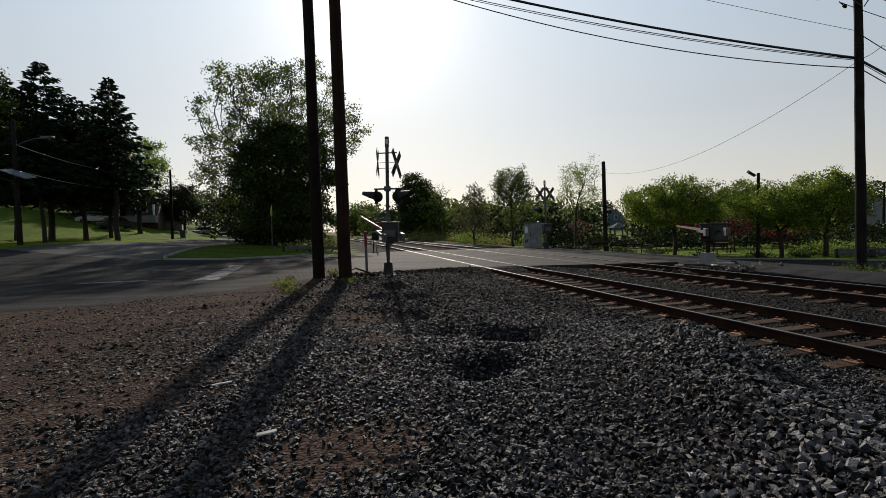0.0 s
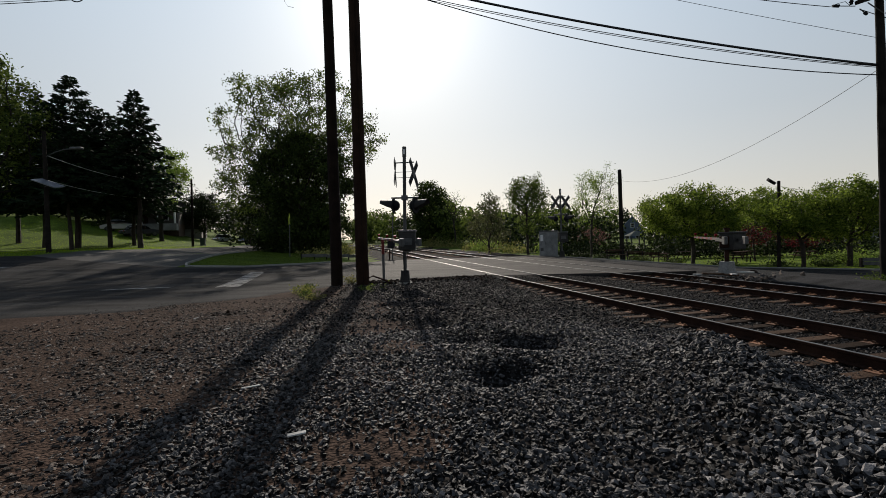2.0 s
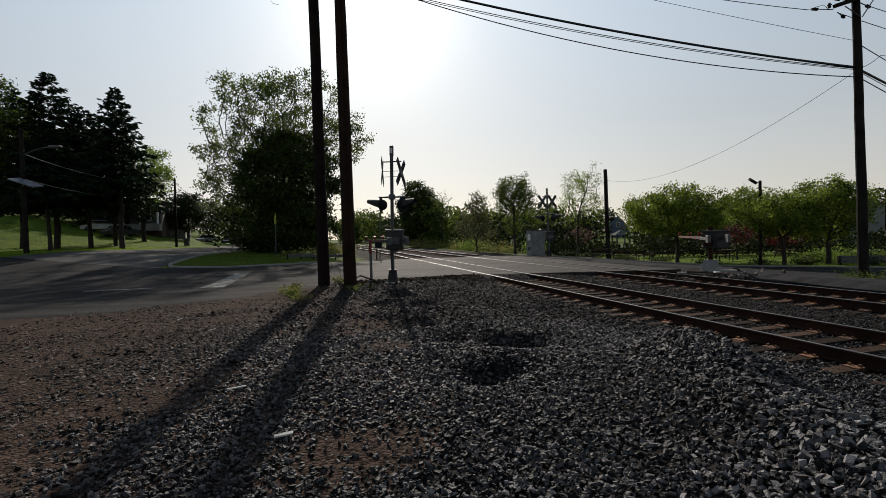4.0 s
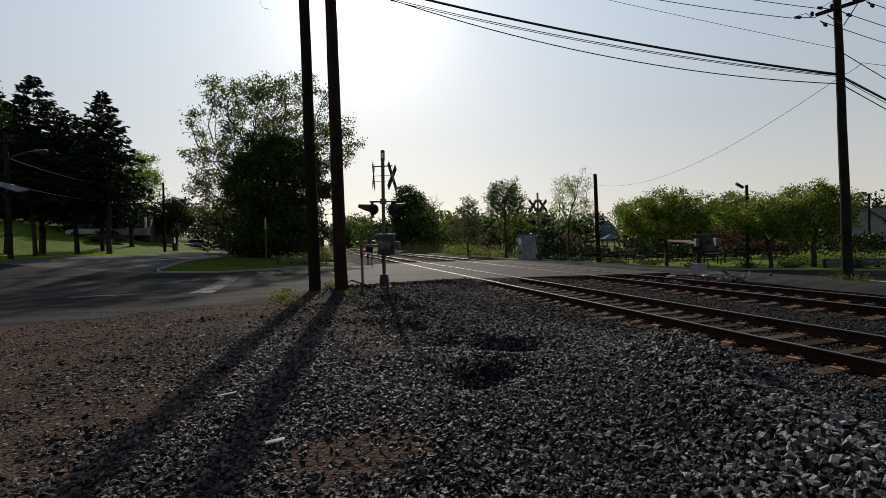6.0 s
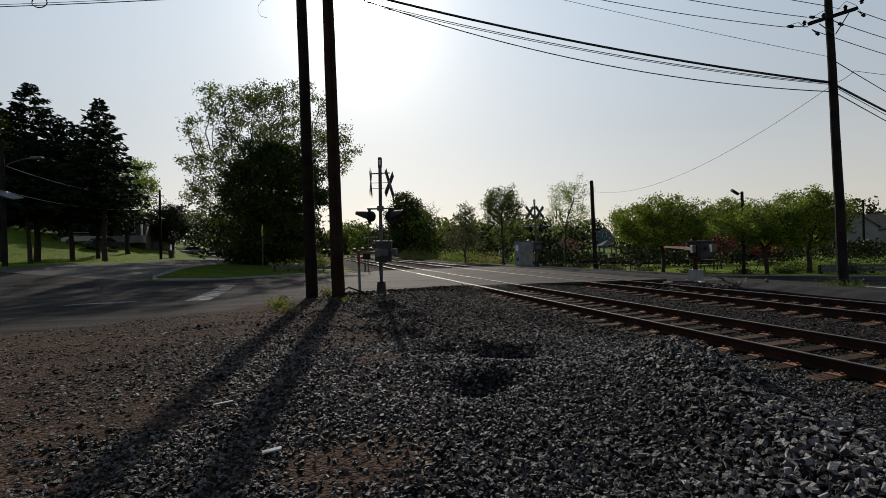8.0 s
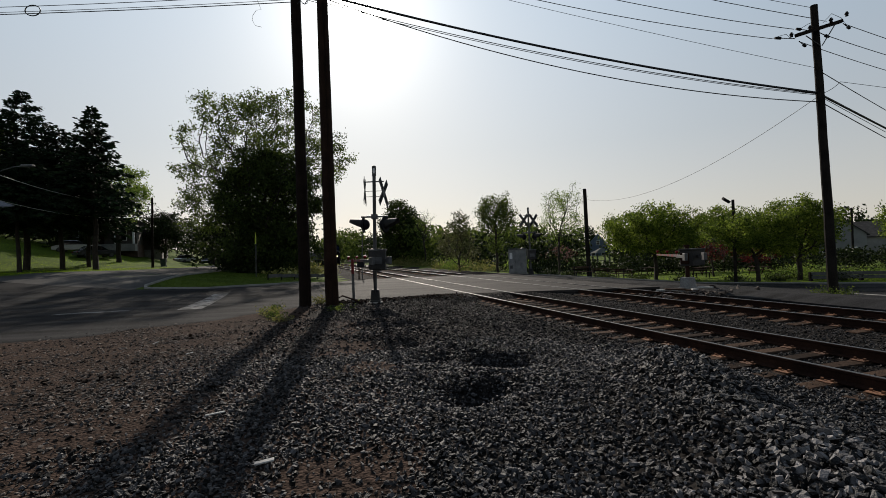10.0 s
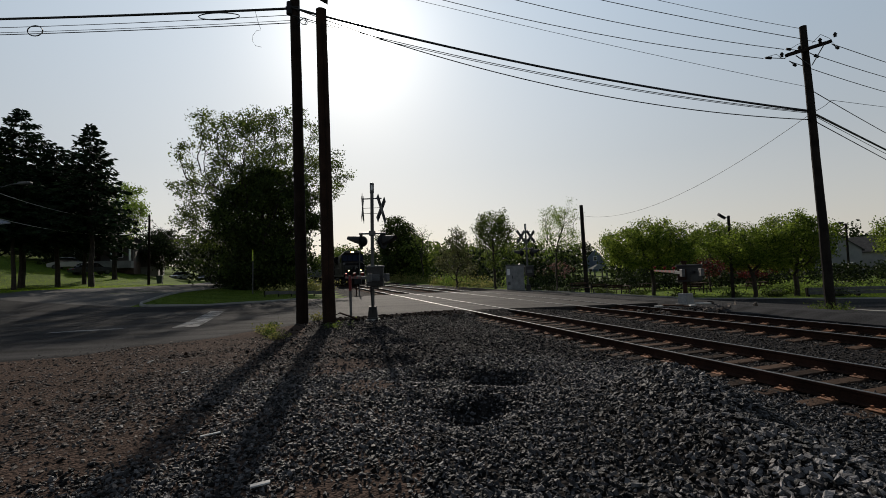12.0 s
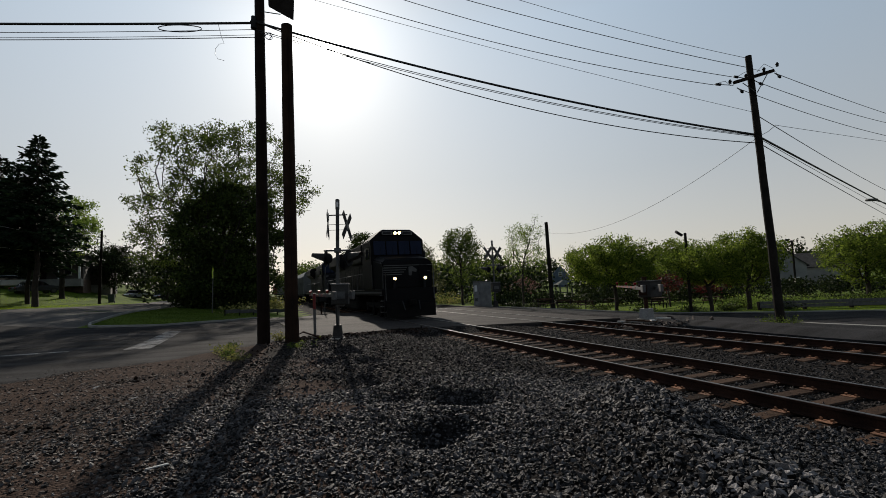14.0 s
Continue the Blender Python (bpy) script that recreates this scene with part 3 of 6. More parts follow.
def gloss_spots(rng, n):
    x, y = rng.uniform(-0.6, 3.9, n), rng.uniform(0.0, 3.2, n)
    heart = smooth(-0.6, 0.6, x) * smooth(3.9, 2.9, x) * smooth(3.2, 1.8, y) * smooth(0.0, 0.8, y)
    return np.stack([x, y], -1)[rng.random(n) < 0.75 * heart]


def mid_spots(rng, n):
    y = rng.uniform(8.0, 18.2, n)
    x = rng.uniform(-4.5, 8, n)
    u, s = us(x, y)
    edge = smooth(-4.2, -2.8, x + 0.5 * np.sin(y * 1.3))
    keep = (rng.random(n) < edge * patch(x, y)) & (u > 1.0) & (s < 17.6)
    return np.stack([x, y], -1)[keep]


def bed_spots(rng, n):
    s = 1.0 + 16.0 * rng.random(n)
    u = rng.uniform(-6.6, 1.4, n)
    x, y = along(u, s)
    return np.stack([x, y], -1)[(x < 1.02 * y + 1)]


def stray_spots(rng, n):
    x, y = rng.uniform(-9.5, -2.0, n), rng.uniform(2.2, 13.0, n)
    clump = np.array([noise.noise((a * 0.6, b * 0.6, 3.0)) for a, b in zip(x, y)])
    keep = rng.random(n) < smooth(-0.1, 0.5, clump) * smooth(-10, -3, x) + 0.18 + 0.75 * np.exp(-((x + 3.9) / 1.9) ** 2 - ((y - 7.4) / 1.7) ** 2)
    return np.stack([x, y], -1)[keep]


make_track(NEAR, "rusty railroad track on wooden ties in grey ballast")
make_track(FAR, "rusty second railroad track on wooden ties in ballast")
gravel_field("gravel", 140000, near_spots, (0.019, 0.058), "loose grey crushed stone heaped beside the track", 11, blocky=True)
gravel_field("gravel", 23000, gloss_spots, (0.026, 0.058), "pale stones lying on the heap, sky gloss in their colour", 18, STONE_GLOSS, -0.15, blocky=True)
gravel_field("gravel", 36000, mid_spots, (0.034, 0.084), "loose dark crushed stone between yard and road", 12, STONE_OLD)
gravel_field("gravel", 35000, bed_spots, (0.028, 0.066), "dark crushed stone ballast between ties and rails", 13, STONE_OLD, 0.15)
gravel_field("gravel", 50000, stray_spots, (0.010, 0.062), "small stray stones on trodden dirt", 14, STRAY, 0.16, blocky=True, tilt=0.14)


def clod_spots(rng, n):
    x, y = rng.uniform(-6.0, 0.6, n), rng.uniform(6.0, 14.5, n)
    clump = np.array([noise.noise((a * 0.9, b * 1.4, 8.0)) for a, b in zip(x, y)])
    return np.stack([x, y], -1)[clump > 0.22]


def rim_spots(rng, n):
    s = 17.45 + 0.35 * rng.normal(size=n)
    x, y = along(rng.uniform(1.2, 6.3, n), s - 0.25 * rng.random(n))
    return np.stack([x, y], -1)[s < 18.0]


gravel_field("soil_clods", 2600, clod_spots, (0.02, 0.11), "dark soil clods and bark scraps on the dirt", 15, CLOD, 0.2, tilt=0.15)
gravel_field("soil_clods", 2600, rim_spots, (0.03, 0.14), "dark clods and broken asphalt along the road's edge", 16, CLOD, 0.1)


# ================= trees =================
def tube(verts, faces, pts, radii, n=6):
    """Add a tapered tube along pts to the lists."""
    base = len(verts)
    for k, (p, r) in enumerate(zip(pts, radii)):
        d = (pts[min(k + 1, len(pts) - 1)] - pts[max(k - 1, 0)]).normalized()
        side = d.orthogonal().normalized()
        other = d.cross(side)
        for j in range(n):
            a = 2 * math.pi * j / n
            verts.append(p + (side * math.cos(a) + other * math.sin(a)) * r)
    for k in range(len(pts) - 1):
        for j in range(n):
            a, b = base + k * n + j, base + k * n + (j + 1) % n
            faces.append((a, b, b + n, a + n))


def swept(name, pts, r, material, parent=None, n=6):
    verts, faces = [], []
    tube(verts, faces, [Vector(p) for p in pts], [r] * len(pts), n)
    return mesh_object(name, verts, faces, material, parent, True)


def wander(rnd, start, direction, length, steps, wobble, lift):
    pts, d = [start.copy()], direction.normalized()
    for _ in range(steps):
        d = (d + Vector((rnd.gauss(0, wobble), rnd.gauss(0, wobble), rnd.gauss(0, wobble) + lift))).normalized()
        pts.append(pts[-1] + d * (length / steps))
    return pts


def leaves_at(spots, per, spread, size, seed, flat=0.6):
    """Leaf blades, quads folded out of true, scattered round spots."""
    rng = np.random.default_rng(seed)
    c = np.repeat(np.array([tuple(p) for p in spots]), per, 0)
    n = len(c)
    c = c + rng.normal(size=(n, 3)) * spread * np.array([1, 1, 0.75])
    a = rng.normal(size=(n, 3))
    a /= np.linalg.norm(a, axis=1)[:, None]
    b = np.cross(a, rng.normal(size=(n, 3)))
    b /= np.linalg.norm(b, axis=1)[:, None]
    r = size * rng.uniform(0.55, 1.3, n)[:, None]
    a, b = a * r, b * r * flat
    v = np.stack([c - a, c - b * 0.9, c + a, c + b], 1)
    return v.reshape(-1, 3), np.arange(4 * n).reshape(n, 4)


def grow(rng, stem, goals, step, reach, kill):
    """Branches that feel their way towards the goals, nearest first. Gives nodes and each one's parent."""
    nodes, parent = [np.array(p, float) for p in stem], list(range(-1, len(stem) - 1))
    goals = goals.copy()
    near = np.full(len(goals), 1e9)
    who = np.zeros(len(goals), int)

    def meet(first):
        for k in range(first, len(nodes)):
            d = np.linalg.norm(goals - nodes[k], axis=1)
            closer = d < near
            near[closer], who[closer] = d[closer], k

    meet(0)
    alive = np.ones(len(goals), bool)
    for _ in range(150):
        pull = alive & (near < reach)
        if not pull.any():
            reach *= 1.3
            if not alive.any() or reach > 60:
                break
            continue
        first = len(nodes)
        for k in np.unique(who[pull]):
            to = goals[pull & (who == k)] - nodes[k]
            d = (to / np.linalg.norm(to, axis=1)[:, None]).sum(0)
            d = d / (np.linalg.norm(d) + 1e-6) + rng.normal(size=3) * 0.16
            nodes.append(nodes[k] + d / np.linalg.norm(d) * step)
            parent.append(int(k))
        meet(first)
        alive &= near > kill
        if len(nodes) > 4200:
            break
    return np.array(nodes), np.array(parent)


def crowned_tree(name, x, y, lumps, label, leaf=LEAF, seed=1, trunk=0.25, fork=2.0, step=0.45, per=12, size=0.12, clump=0.35,
                 flat=0.55, category="tree", group="", z=None, lean=(0.0, 0.0), outer=0.27, tip=0.007, bark=None, gaps=0.45, inner=2):
    """A tree whose limbs reach into a crown of lumps (cx, cy, cz, rx, ry, rz, goals), in metres over its foot."""
    rng = np.random.default_rng(seed)
    root = thing(name, pose(x, y, (float(land(x, y)) if z is None else z) - 0.05), label, category, group)
    goals = []
    for cx, cy, cz, rx, ry, rz, n in lumps:
        p = rng.normal(size=(n, 3))
        p /= np.linalg.norm(p, axis=1)[:, None]
        wave = 1 + 0.16 * np.sin(p[:, :1] * 4.1 + seed) * np.sin(p[:, 2:] * 5.3 + cx) + 0.12 * np.sin(p[:, 1:2] * 7 + seed)
        goals.append(p * wave * rng.random((n, 1)) ** outer * np.array([rx, ry, rz]) + np.array([cx, cy, cz]))
    goals = np.concatenate(goals)
    count = max(3, int(fork / step) + 1)
    stem = [(lean[0] * k / count + 0.03 * math.sin(k * 1.3 + seed), lean[1] * k / count, -0.15 + (fork + 0.15) * k / count) for k in range(count + 1)]
    nodes, parent = grow(rng, stem, goals, step, step * 7, step * 1.25)
    n = len(nodes)
    weight, ends = np.zeros(n), np.zeros(n)
    for k in range(n - 1, -1, -1):
        if weight[k] == 0:
            weight[k], ends[k] = 1.0, 1
        if parent[k] >= 0:
            weight[parent[k]] += weight[k]
            ends[parent[k]] += ends[k]
    radius = tip + (trunk - tip) * (weight / weight[0]) ** 0.56
    radius[0] *= 1.3
    away = nodes - nodes[np.maximum(parent, 0)]
    away[0] = (0, 0, 1)
    away /= np.linalg.norm(away, axis=1)[:, None] + 1e-9
    side = np.cross(away, np.array([0.31, 0.93, 0.17]))
    side /= np.linalg.norm(side, axis=1)[:, None] + 1e-9
    other = np.cross(away, side)
    sides = 5
    a = 2 * np.pi * np.arange(sides) / sides
    rings = nodes[:, None] + radius[:, None, None] * (side[:, None] * np.cos(a)[None, :, None] + other[:, None] * np.sin(a)[None, :, None])
    k = np.arange(1, n)
    j = np.arange(sides)
    own, old, nxt = k[:, None] * sides, parent[k][:, None] * sides, (j + 1) % sides
    quads = np.stack([old + j, old + nxt, own + nxt, own + j], -1).reshape(-1, 4)
    bulk("trunk", rings.reshape(-1, 3), quads, bark or BARK, root, True)
    spots = nodes[(ends <= inner) & (np.arange(n) > count)]
    spots = spots[rng.random(len(spots)) > gaps]
    lv, lf = leaves_at(spots, per, clump, size, seed, flat)
    bulk("crown", lv, lf, leaf, root)
    return root


def conifer(name, x, y, height, spread, label, seed=1, skirt=0.12, group="", z=None, needle=NEEDLE, density=1.0, category="conifer"):
    rnd = random.Random(seed)
    root = thing(name, pose(x, y, (float(land(x, y)) if z is None else z) - 0.05), label, category, group)
    verts, faces = [], []
    stem = [Vector((rnd.gauss(0, 0.04) * k, rnd.gauss(0, 0.04) * k, height * k / 8)) for k in range(9)]
    tube(verts, faces, stem, [0.016 * height * (1.02 - k / 8) + 0.01 for k in range(9)], 7)
    nv, nf = [], []
    levels = int(26 * density)
    for i in range(levels):
        f = skirt + (1 - skirt) * (i + rnd.random() * 0.6) / levels
        zc = height * f
        reach0 = spread * (1 - f) ** 0.8 / (1 - skirt) ** 0.8 + 0.15
        for b in range(7 if f < 0.8 else 5):
            az = rnd.uniform(0, 2 * math.pi)
            reach = reach0 * rnd.uniform(0.65, 1.15)
            d = Vector((math.cos(az), math.sin(az), 0.15))
            bough = wander(rnd, Vector((0, 0, zc)), d, reach, 5, 0.07, -0.07 if f < 0.7 else 0.04)
            tube(verts, faces, bough, [0.03 * (1 - 0.17 * j) + 0.004 for j in range(6)], 3)
            for s in range(int(9 + reach * 7)):
                g = min(5 * (0.12 + 0.88 * rnd.random()), 4.999)
                p = bough[int(g)].lerp(bough[int(g) + 1], g - int(g))
                side = Vector((-d.y, d.x, 0)) * rnd.choice((-1, 1))
                out = (d * 0.8 + side * rnd.uniform(0.2, 1.0) + Vector((0, 0, rnd.uniform(-0.9, 0.15)))).normalized()
                ln = rnd.uniform(0.42, 0.88) * (0.5 + 0.5 * (1 - f)) * (0.7 + 0.08 * spread)
                wd = out.cross(Vector((rnd.gauss(0, 1), rnd.gauss(0, 1), rnd.gauss(0, 1)))).normalized() * ln * 0.20
                o = len(nv)
                nv += [p - wd * 0.6, p + out * ln * 0.55 - wd, p + out * ln, p + out * ln * 0.5 + wd]
                nf.append((o, o + 1, o + 2, o + 3))
    mesh_object("trunk", verts, faces, BARK, root)
    mesh_object("foliage", nv, nf, needle, root)
    return root


def bush(name, x, y, r, h, label, leaf=LEAF, seed=1, n=900, size=0.09, group="", z=None):
    rnd = random.Random(seed)
    root = thing(name, pose(x, y, (float(land(x, y)) if z is None else z) - 0.03), label, "bush", group)
    verts, faces, tips = [], [], []
    for i in range(12):
        az = rnd.uniform(0, 6.28)
        st = wander(rnd, Vector((rnd.gauss(0, r * 0.25), rnd.gauss(0, r * 0.25), 0)), Vector((math.cos(az), math.sin(az), 1.1)), h * rnd.uniform(0.7, 1.1), 5, 0.25, 0.0)
        st = [Vector((p.x * r / h * 1.2, p.y * r / h * 1.2, min(p.z, h))) for p in st]
        tube(verts, faces, st, [0.014 * (1 - 0.15 * j) for j in range(6)], 3)
        tips += st[1:]
    tagged(mesh_object("stems", verts, faces, BARK, root), kind="stuff")
    lv, lf = leaves_at(tips, max(2, n // len(tips)), r * 0.28, size, seed)
    lv[:, 2] = np.maximum(lv[:, 2], 0.02)
    bulk("foliage", lv, lf, leaf, root)
    return root


# ================= trees and bushes by place =================
crowned_tree("broad_tree", -18.6, 53.4, ((-0.3, 0, 14.5, 8.9, 8.0, 6.6, 1080), (-5.2, -1.0, 9.0, 4.4, 3.6, 4.2, 240), (6.3, 0, 12.6, 3.8, 3.6, 3.6, 170)),
             "tall airy deciduous tree on the grass corner", LEAF, 8, 0.48, 3.2, 0.55, 66, 0.135, 0.40, 0.6, outer=0.30, gaps=0.6)
crowned_tree("dense_tree", -16.7, 49, ((0, 0, 7.4, 5.2, 4.6, 5.6, 900), (0.6, -0.5, 3.2, 4.7, 4.0, 3.0, 420), (0.5, 0.5, 10.6, 3.0, 3.0, 2.6, 150)),
             "dense dark green tree on the grass corner", LEAF_DENSE, 6, 0.4, 1.2, 0.5, 110, 0.16, 0.46, 0.6)
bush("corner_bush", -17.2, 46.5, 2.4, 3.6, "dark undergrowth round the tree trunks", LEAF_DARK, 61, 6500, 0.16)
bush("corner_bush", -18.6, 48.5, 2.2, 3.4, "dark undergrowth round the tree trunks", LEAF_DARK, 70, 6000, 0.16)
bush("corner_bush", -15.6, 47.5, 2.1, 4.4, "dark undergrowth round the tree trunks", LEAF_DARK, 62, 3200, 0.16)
crowned_tree("slender_tree", -16.0, 51.0, ((0, 0, 6.2, 1.7, 1.7, 4.6, 260),), "slender bright green tree beside the tracks", LEAF_YOUNG, 63, 0.14, 1.2, 0.4, 54, 0.11, 0.36)
conifer("spruce", -31.2, 44.0, 15.4, 3.9, "tall dark spruce on the lawn", 21, 0.33, "conifers on the lawn", density=2.1)
conifer("spruce", -38.4, 45.0, 17.2, 5.6, "tall dark spruce on the lawn", 22, 0.27, "conifers on the lawn", density=2.1)
conifer("spruce", -35.8, 46.0, 13.8, 5.2, "tall dark spruce on the lawn", 23, 0.3, "conifers on the lawn", density=2.0)
conifer("spruce", -41.8, 45.0, 15.4, 5.4, "tall dark spruce on the lawn", 24, 0.27, "conifers on the lawn", density=1.6)
conifer("spruce", -35.6, 41.0, 10.9, 4.4, "dark spruce on the lawn", 29, 0.4, "conifers on the lawn", density=1.5)
conifer("spruce", -47.5, 48.0, 14.9, 5.0, "tall dark spruce on the lawn", 30, 0.22, "conifers on the lawn", density=1.4)
conifer("spruce", -36.5, 50.5, 12.9, 5.0, "tall dark spruce on the lawn", 68, 0.33, "conifers on the lawn", density=1.5)
crowned_tree("maple", -41.4, 39.0, ((0, 0, 11.5, 4.6, 4.4, 5.8, 620),), "leafy green tree by the lawn", LEAF, 25, 0.34, 3.0, 0.5, 60, 0.16, 0.42)
crowned_tree("maple", -39.6, 60, ((0.3, 0, 9.0, 3.2, 3.4, 3.8, 330),), "sunlit green tree behind the spruces", LEAF_YOUNG, 26, 0.28, 3.5, 0.45, 60, 0.15, 0.38)
crowned_tree("round_tree", -43.8, 78, ((0, 0, 5.2, 2.3, 2.3, 3.3, 330),), "round dark tree by the side street", LEAF_DARK, 27, 0.22, 1.0, 0.4, 90, 0.16, 0.4)
crowned_tree("street_tree", -39.5, 86, ((0, 0, 4.6, 2.6, 2.6, 2.8, 260),), "green tree by the side street", LEAF, 28, 0.2, 1.6, 0.45, 44, 0.16, 0.4)
crowned_tree("street_tree", -33.5, 84, ((0, 0, 4.6, 3.0, 3.0, 3.2, 280),), "green tree by the side street", LEAF_DARK, 64, 0.2, 1.4, 0.45, 60, 0.16, 0.4)
# across the tracks
crowned_tree("dense_tree", -4.5, 85, ((0, 0, 6.8, 3.9, 3.9, 5.0, 520), (0.5, 0, 3.0, 4.1, 3.6, 3.0, 240)), "dense round green tree beyond the tracks", LEAF_DENSE, 31, 0.25, 1.0, 0.5, 105, 0.19, 0.46)
crowned_tree("bare_tree", -0.4, 76, ((0, 0, 6.6, 2.3, 2.3, 2.8, 260),), "thinly leaved tree beyond the tracks", LEAF_YOUNG, 65, 0.12, 2.2, 0.35, 4, 0.10, 0.3, tip=0.012)
crowned_tree("tall_shrub", 3.1, 46, ((0, 0, 2.6, 1.9, 1.9, 2.2, 260), (0.2, 0, 4.6, 0.95, 0.95, 1.5, 110)), "olive green young tree beyond the crossing", LEAF_OLIVE, 32, 0.12, 0.7, 0.28, 46, 0.085, 0.22)
crowned_tree("roadside_tree", 6.5, 43, ((0, 0, 5.5, 1.85, 1.85, 2.0, 330), (-0.1, 0, 2.9, 0.9, 0.9, 1.0, 60)), "slim green tree behind the equipment cabinet", LEAF, 33, 0.13, 2.2, 0.28, 80, 0.085, 0.26)
crowned_tree("thin_tree", 12.4, 43, ((0.5, 0, 5.9, 2.1, 2.1, 2.6, 420),), "thinly leaved young tree by the crossing", LEAF_YOUNG, 34, 0.11, 2.6, 0.28, 34, 0.065, 0.22)
crowned_tree("redbud", 17.5, 62, ((0, 0, 2.4, 2.4, 2.4, 1.3, 200),), "pinkish flowering shrub tree behind the park", surface("pink_brown_blossom", (0.10, 0.045, 0.035), (0.22, 0.12, 0.10), 0.5, 0.7, fine=5, island=0.4, translucent=0.4), 69, 0.08, 0.8, 0.35, 14, 0.1, 0.3)
PARK = dict(flat=0.55, group="park trees", inner=6, gaps=0.35)
crowned_tree("cherry_tree", 20.2, 40.0, ((-0.3, 0, 4.6, 4.3, 3.9, 1.9, 520), (0.6, 0.2, 3.4, 3.6, 3.2, 1.2, 180)), "broad green ornamental tree in the park", LEAF_PARK, 35, 0.17, 1.6, 0.36, 72, 0.10, 0.30, **PARK)
crowned_tree("cherry_tree", 28.0, 33.6, ((0.0, 0, 4.2, 2.7, 2.8, 1.9, 440), (-0.2, 0.2, 3.0, 2.4, 2.4, 1.2, 150)), "broad green ornamental tree in the park", LEAF_PARK, 36, 0.17, 1.5, 0.34, 72, 0.09, 0.27, **PARK)
crowned_tree("cherry_tree", 24.9, 33.8, ((-0.2, 0, 3.7, 2.7, 2.6, 1.7, 380),), "broad green ornamental tree in the park", LEAF_PARK, 37, 0.15, 1.4, 0.34, 64, 0.09, 0.27, **PARK)
crowned_tree("park_tree", 32.9, 50.0, ((0, 0, 5.0, 2.6, 2.6, 2.1, 320),), "green tree at the back of the park", LEAF_PARK, 38, 0.16, 2.0, 0.38, 52, 0.11, 0.31, **PARK)
crowned_tree("red_maple", 25.9, 40.8, ((0, 0, 2.4, 1.3, 1.3, 1.0, 150),), "small dark red maple in the park", LEAF_RED, 39, 0.08, 0.9, 0.25, 20, 0.075, 0.2)
crowned_tree("red_maple", 27.4, 37.2, ((0, 0, 2.1, 1.6, 1.5, 0.9, 160),), "small dark red maple in the park", LEAF_RED, 66, 0.08, 0.8, 0.25, 20, 0.075, 0.2)
crowned_tree("park_tree", 38.6, 33.5, ((0, 0, 4.2, 2.9, 2.9, 2.3, 420),), "green tree beside the road", LEAF_PARK, 40, 0.17, 1.4, 0.38, 64, 0.10, 0.30, **PARK)
crowned_tree("park_tree", 42.2, 31.8, ((0, 0, 4.0, 3.4, 3.2, 2.5, 480),), "yellow-green tree beside the road", LEAF_YOUNG, 67, 0.18, 1.4, 0.38, 64, 0.10, 0.30, **PARK)
rnd = random.Random(77)
for k in range(16):
    x, y = along(-8.6 - rnd.random() * 4, 38 + 3.4 * k + rnd.random() * 2)
    bush("trackside_bush", x, y, rnd.uniform(0.9, 1.9), rnd.uniform(0.7, 1.8), "yellow-green scrub beside the tracks", rnd.choice((LEAF_YOUNG, LEAF, DRY_WEED)), 200 + k, 900, 0.10, "trackside scrub")
for k in range(10):
    x, y = along(6.0 + rnd.random() * 3, 38 + 6 * k + rnd.random() * 3)
    bush("trackside_bush", x, y, rnd.uniform(0.8, 1.6), rnd.uniform(0.5, 1.3), "dry brown scrub beside the tracks", rnd.choice((DRY_WEED, DRY_WEED, LEAF)), 230 + k, 700, 0.10, "trackside scrub")
for k, (x, y) in enumerate(((10.0, 37.4), (15.2, 38.2), (18.3, 39.6), (21.0, 37.6), (24.2, 35.4), (26.2, 33.6), (29.6, 32.2), (16.5, 43), (29, 36), (12.4, 39.6))):
    bush("park_shrub", x, y, rnd.uniform(0.5, 0.9), rnd.uniform(0.3, 0.6), "low clipped dark green shrub in the park", LEAF_DENSE if k % 3 else LEAF_DARK, 260 + k, 700, 0.07, "park shrubs")
for k in range(11):
    bush("park_shrub", 29.5 + 2.0 * k, 35.4 - 0.85 * k + rnd.uniform(-0.5, 0.5), rnd.uniform(0.9, 1.4), rnd.uniform(0.8, 1.3), "dark green shrub behind the guard rail", LEAF_YOUNG if k % 4 == 0 else LEAF_DARK, 300 + k, 900, 0.08, "park shrubs")
for k, (x, y, h) in enumerate(((-4.5, 13.3, 0.42), (-4.9, 13.9, 0.34), (-4.2, 12.6, 0.28), (-5.3, 15.2, 0.45), (-5.0, 14.5, 0.30), (-4.1, 16.9, 0.6), (-3.0, 14.6, 0.22))):
    bush("weed_tuft", x, y, 0.28, h * 0.62, "yellow-green weeds at the poles' feet", DRY_WEED if k % 3 else LEAF, 280 + k, 260, 0.035, "weeds")


def woods(name, spots, label, leaf, seed, size=0.3, per=420):
    """A far belt of trees: trunks and heaps of leaves of uneven height."""
    rng = np.random.default_rng(seed)
    cs = []
    for x, y, r, h in spots:
        z = float(land(x, y))
        n = int(per * r * h / 20)
        p = rng.normal(size=(n, 3))
        p /= np.linalg.norm(p, axis=1)[:, None]
        rad = rng.uniform(0.55, 1.0, n)[:, None]
        lump = 1 + 0.25 * np.sin(p[:, :1] * 5 + x) * np.sin(p[:, 1:2] * 4 + y) + 0.2 * np.sin(p[:, 2:] * 6 + x)
        p = p * rad * lump * np.array([r, r, h / 2]) + np.array([x, y, z + h * 0.52])
        p[:, 2] = np.maximum(p[:, 2], z + 0.1)
        cs.append(p)
    v, f = leaves_at(np.concatenate(cs), 1, 0.1, size, seed)
    return tagged(bulk(name, v, f, leaf), label, "woods", kind="stuff")


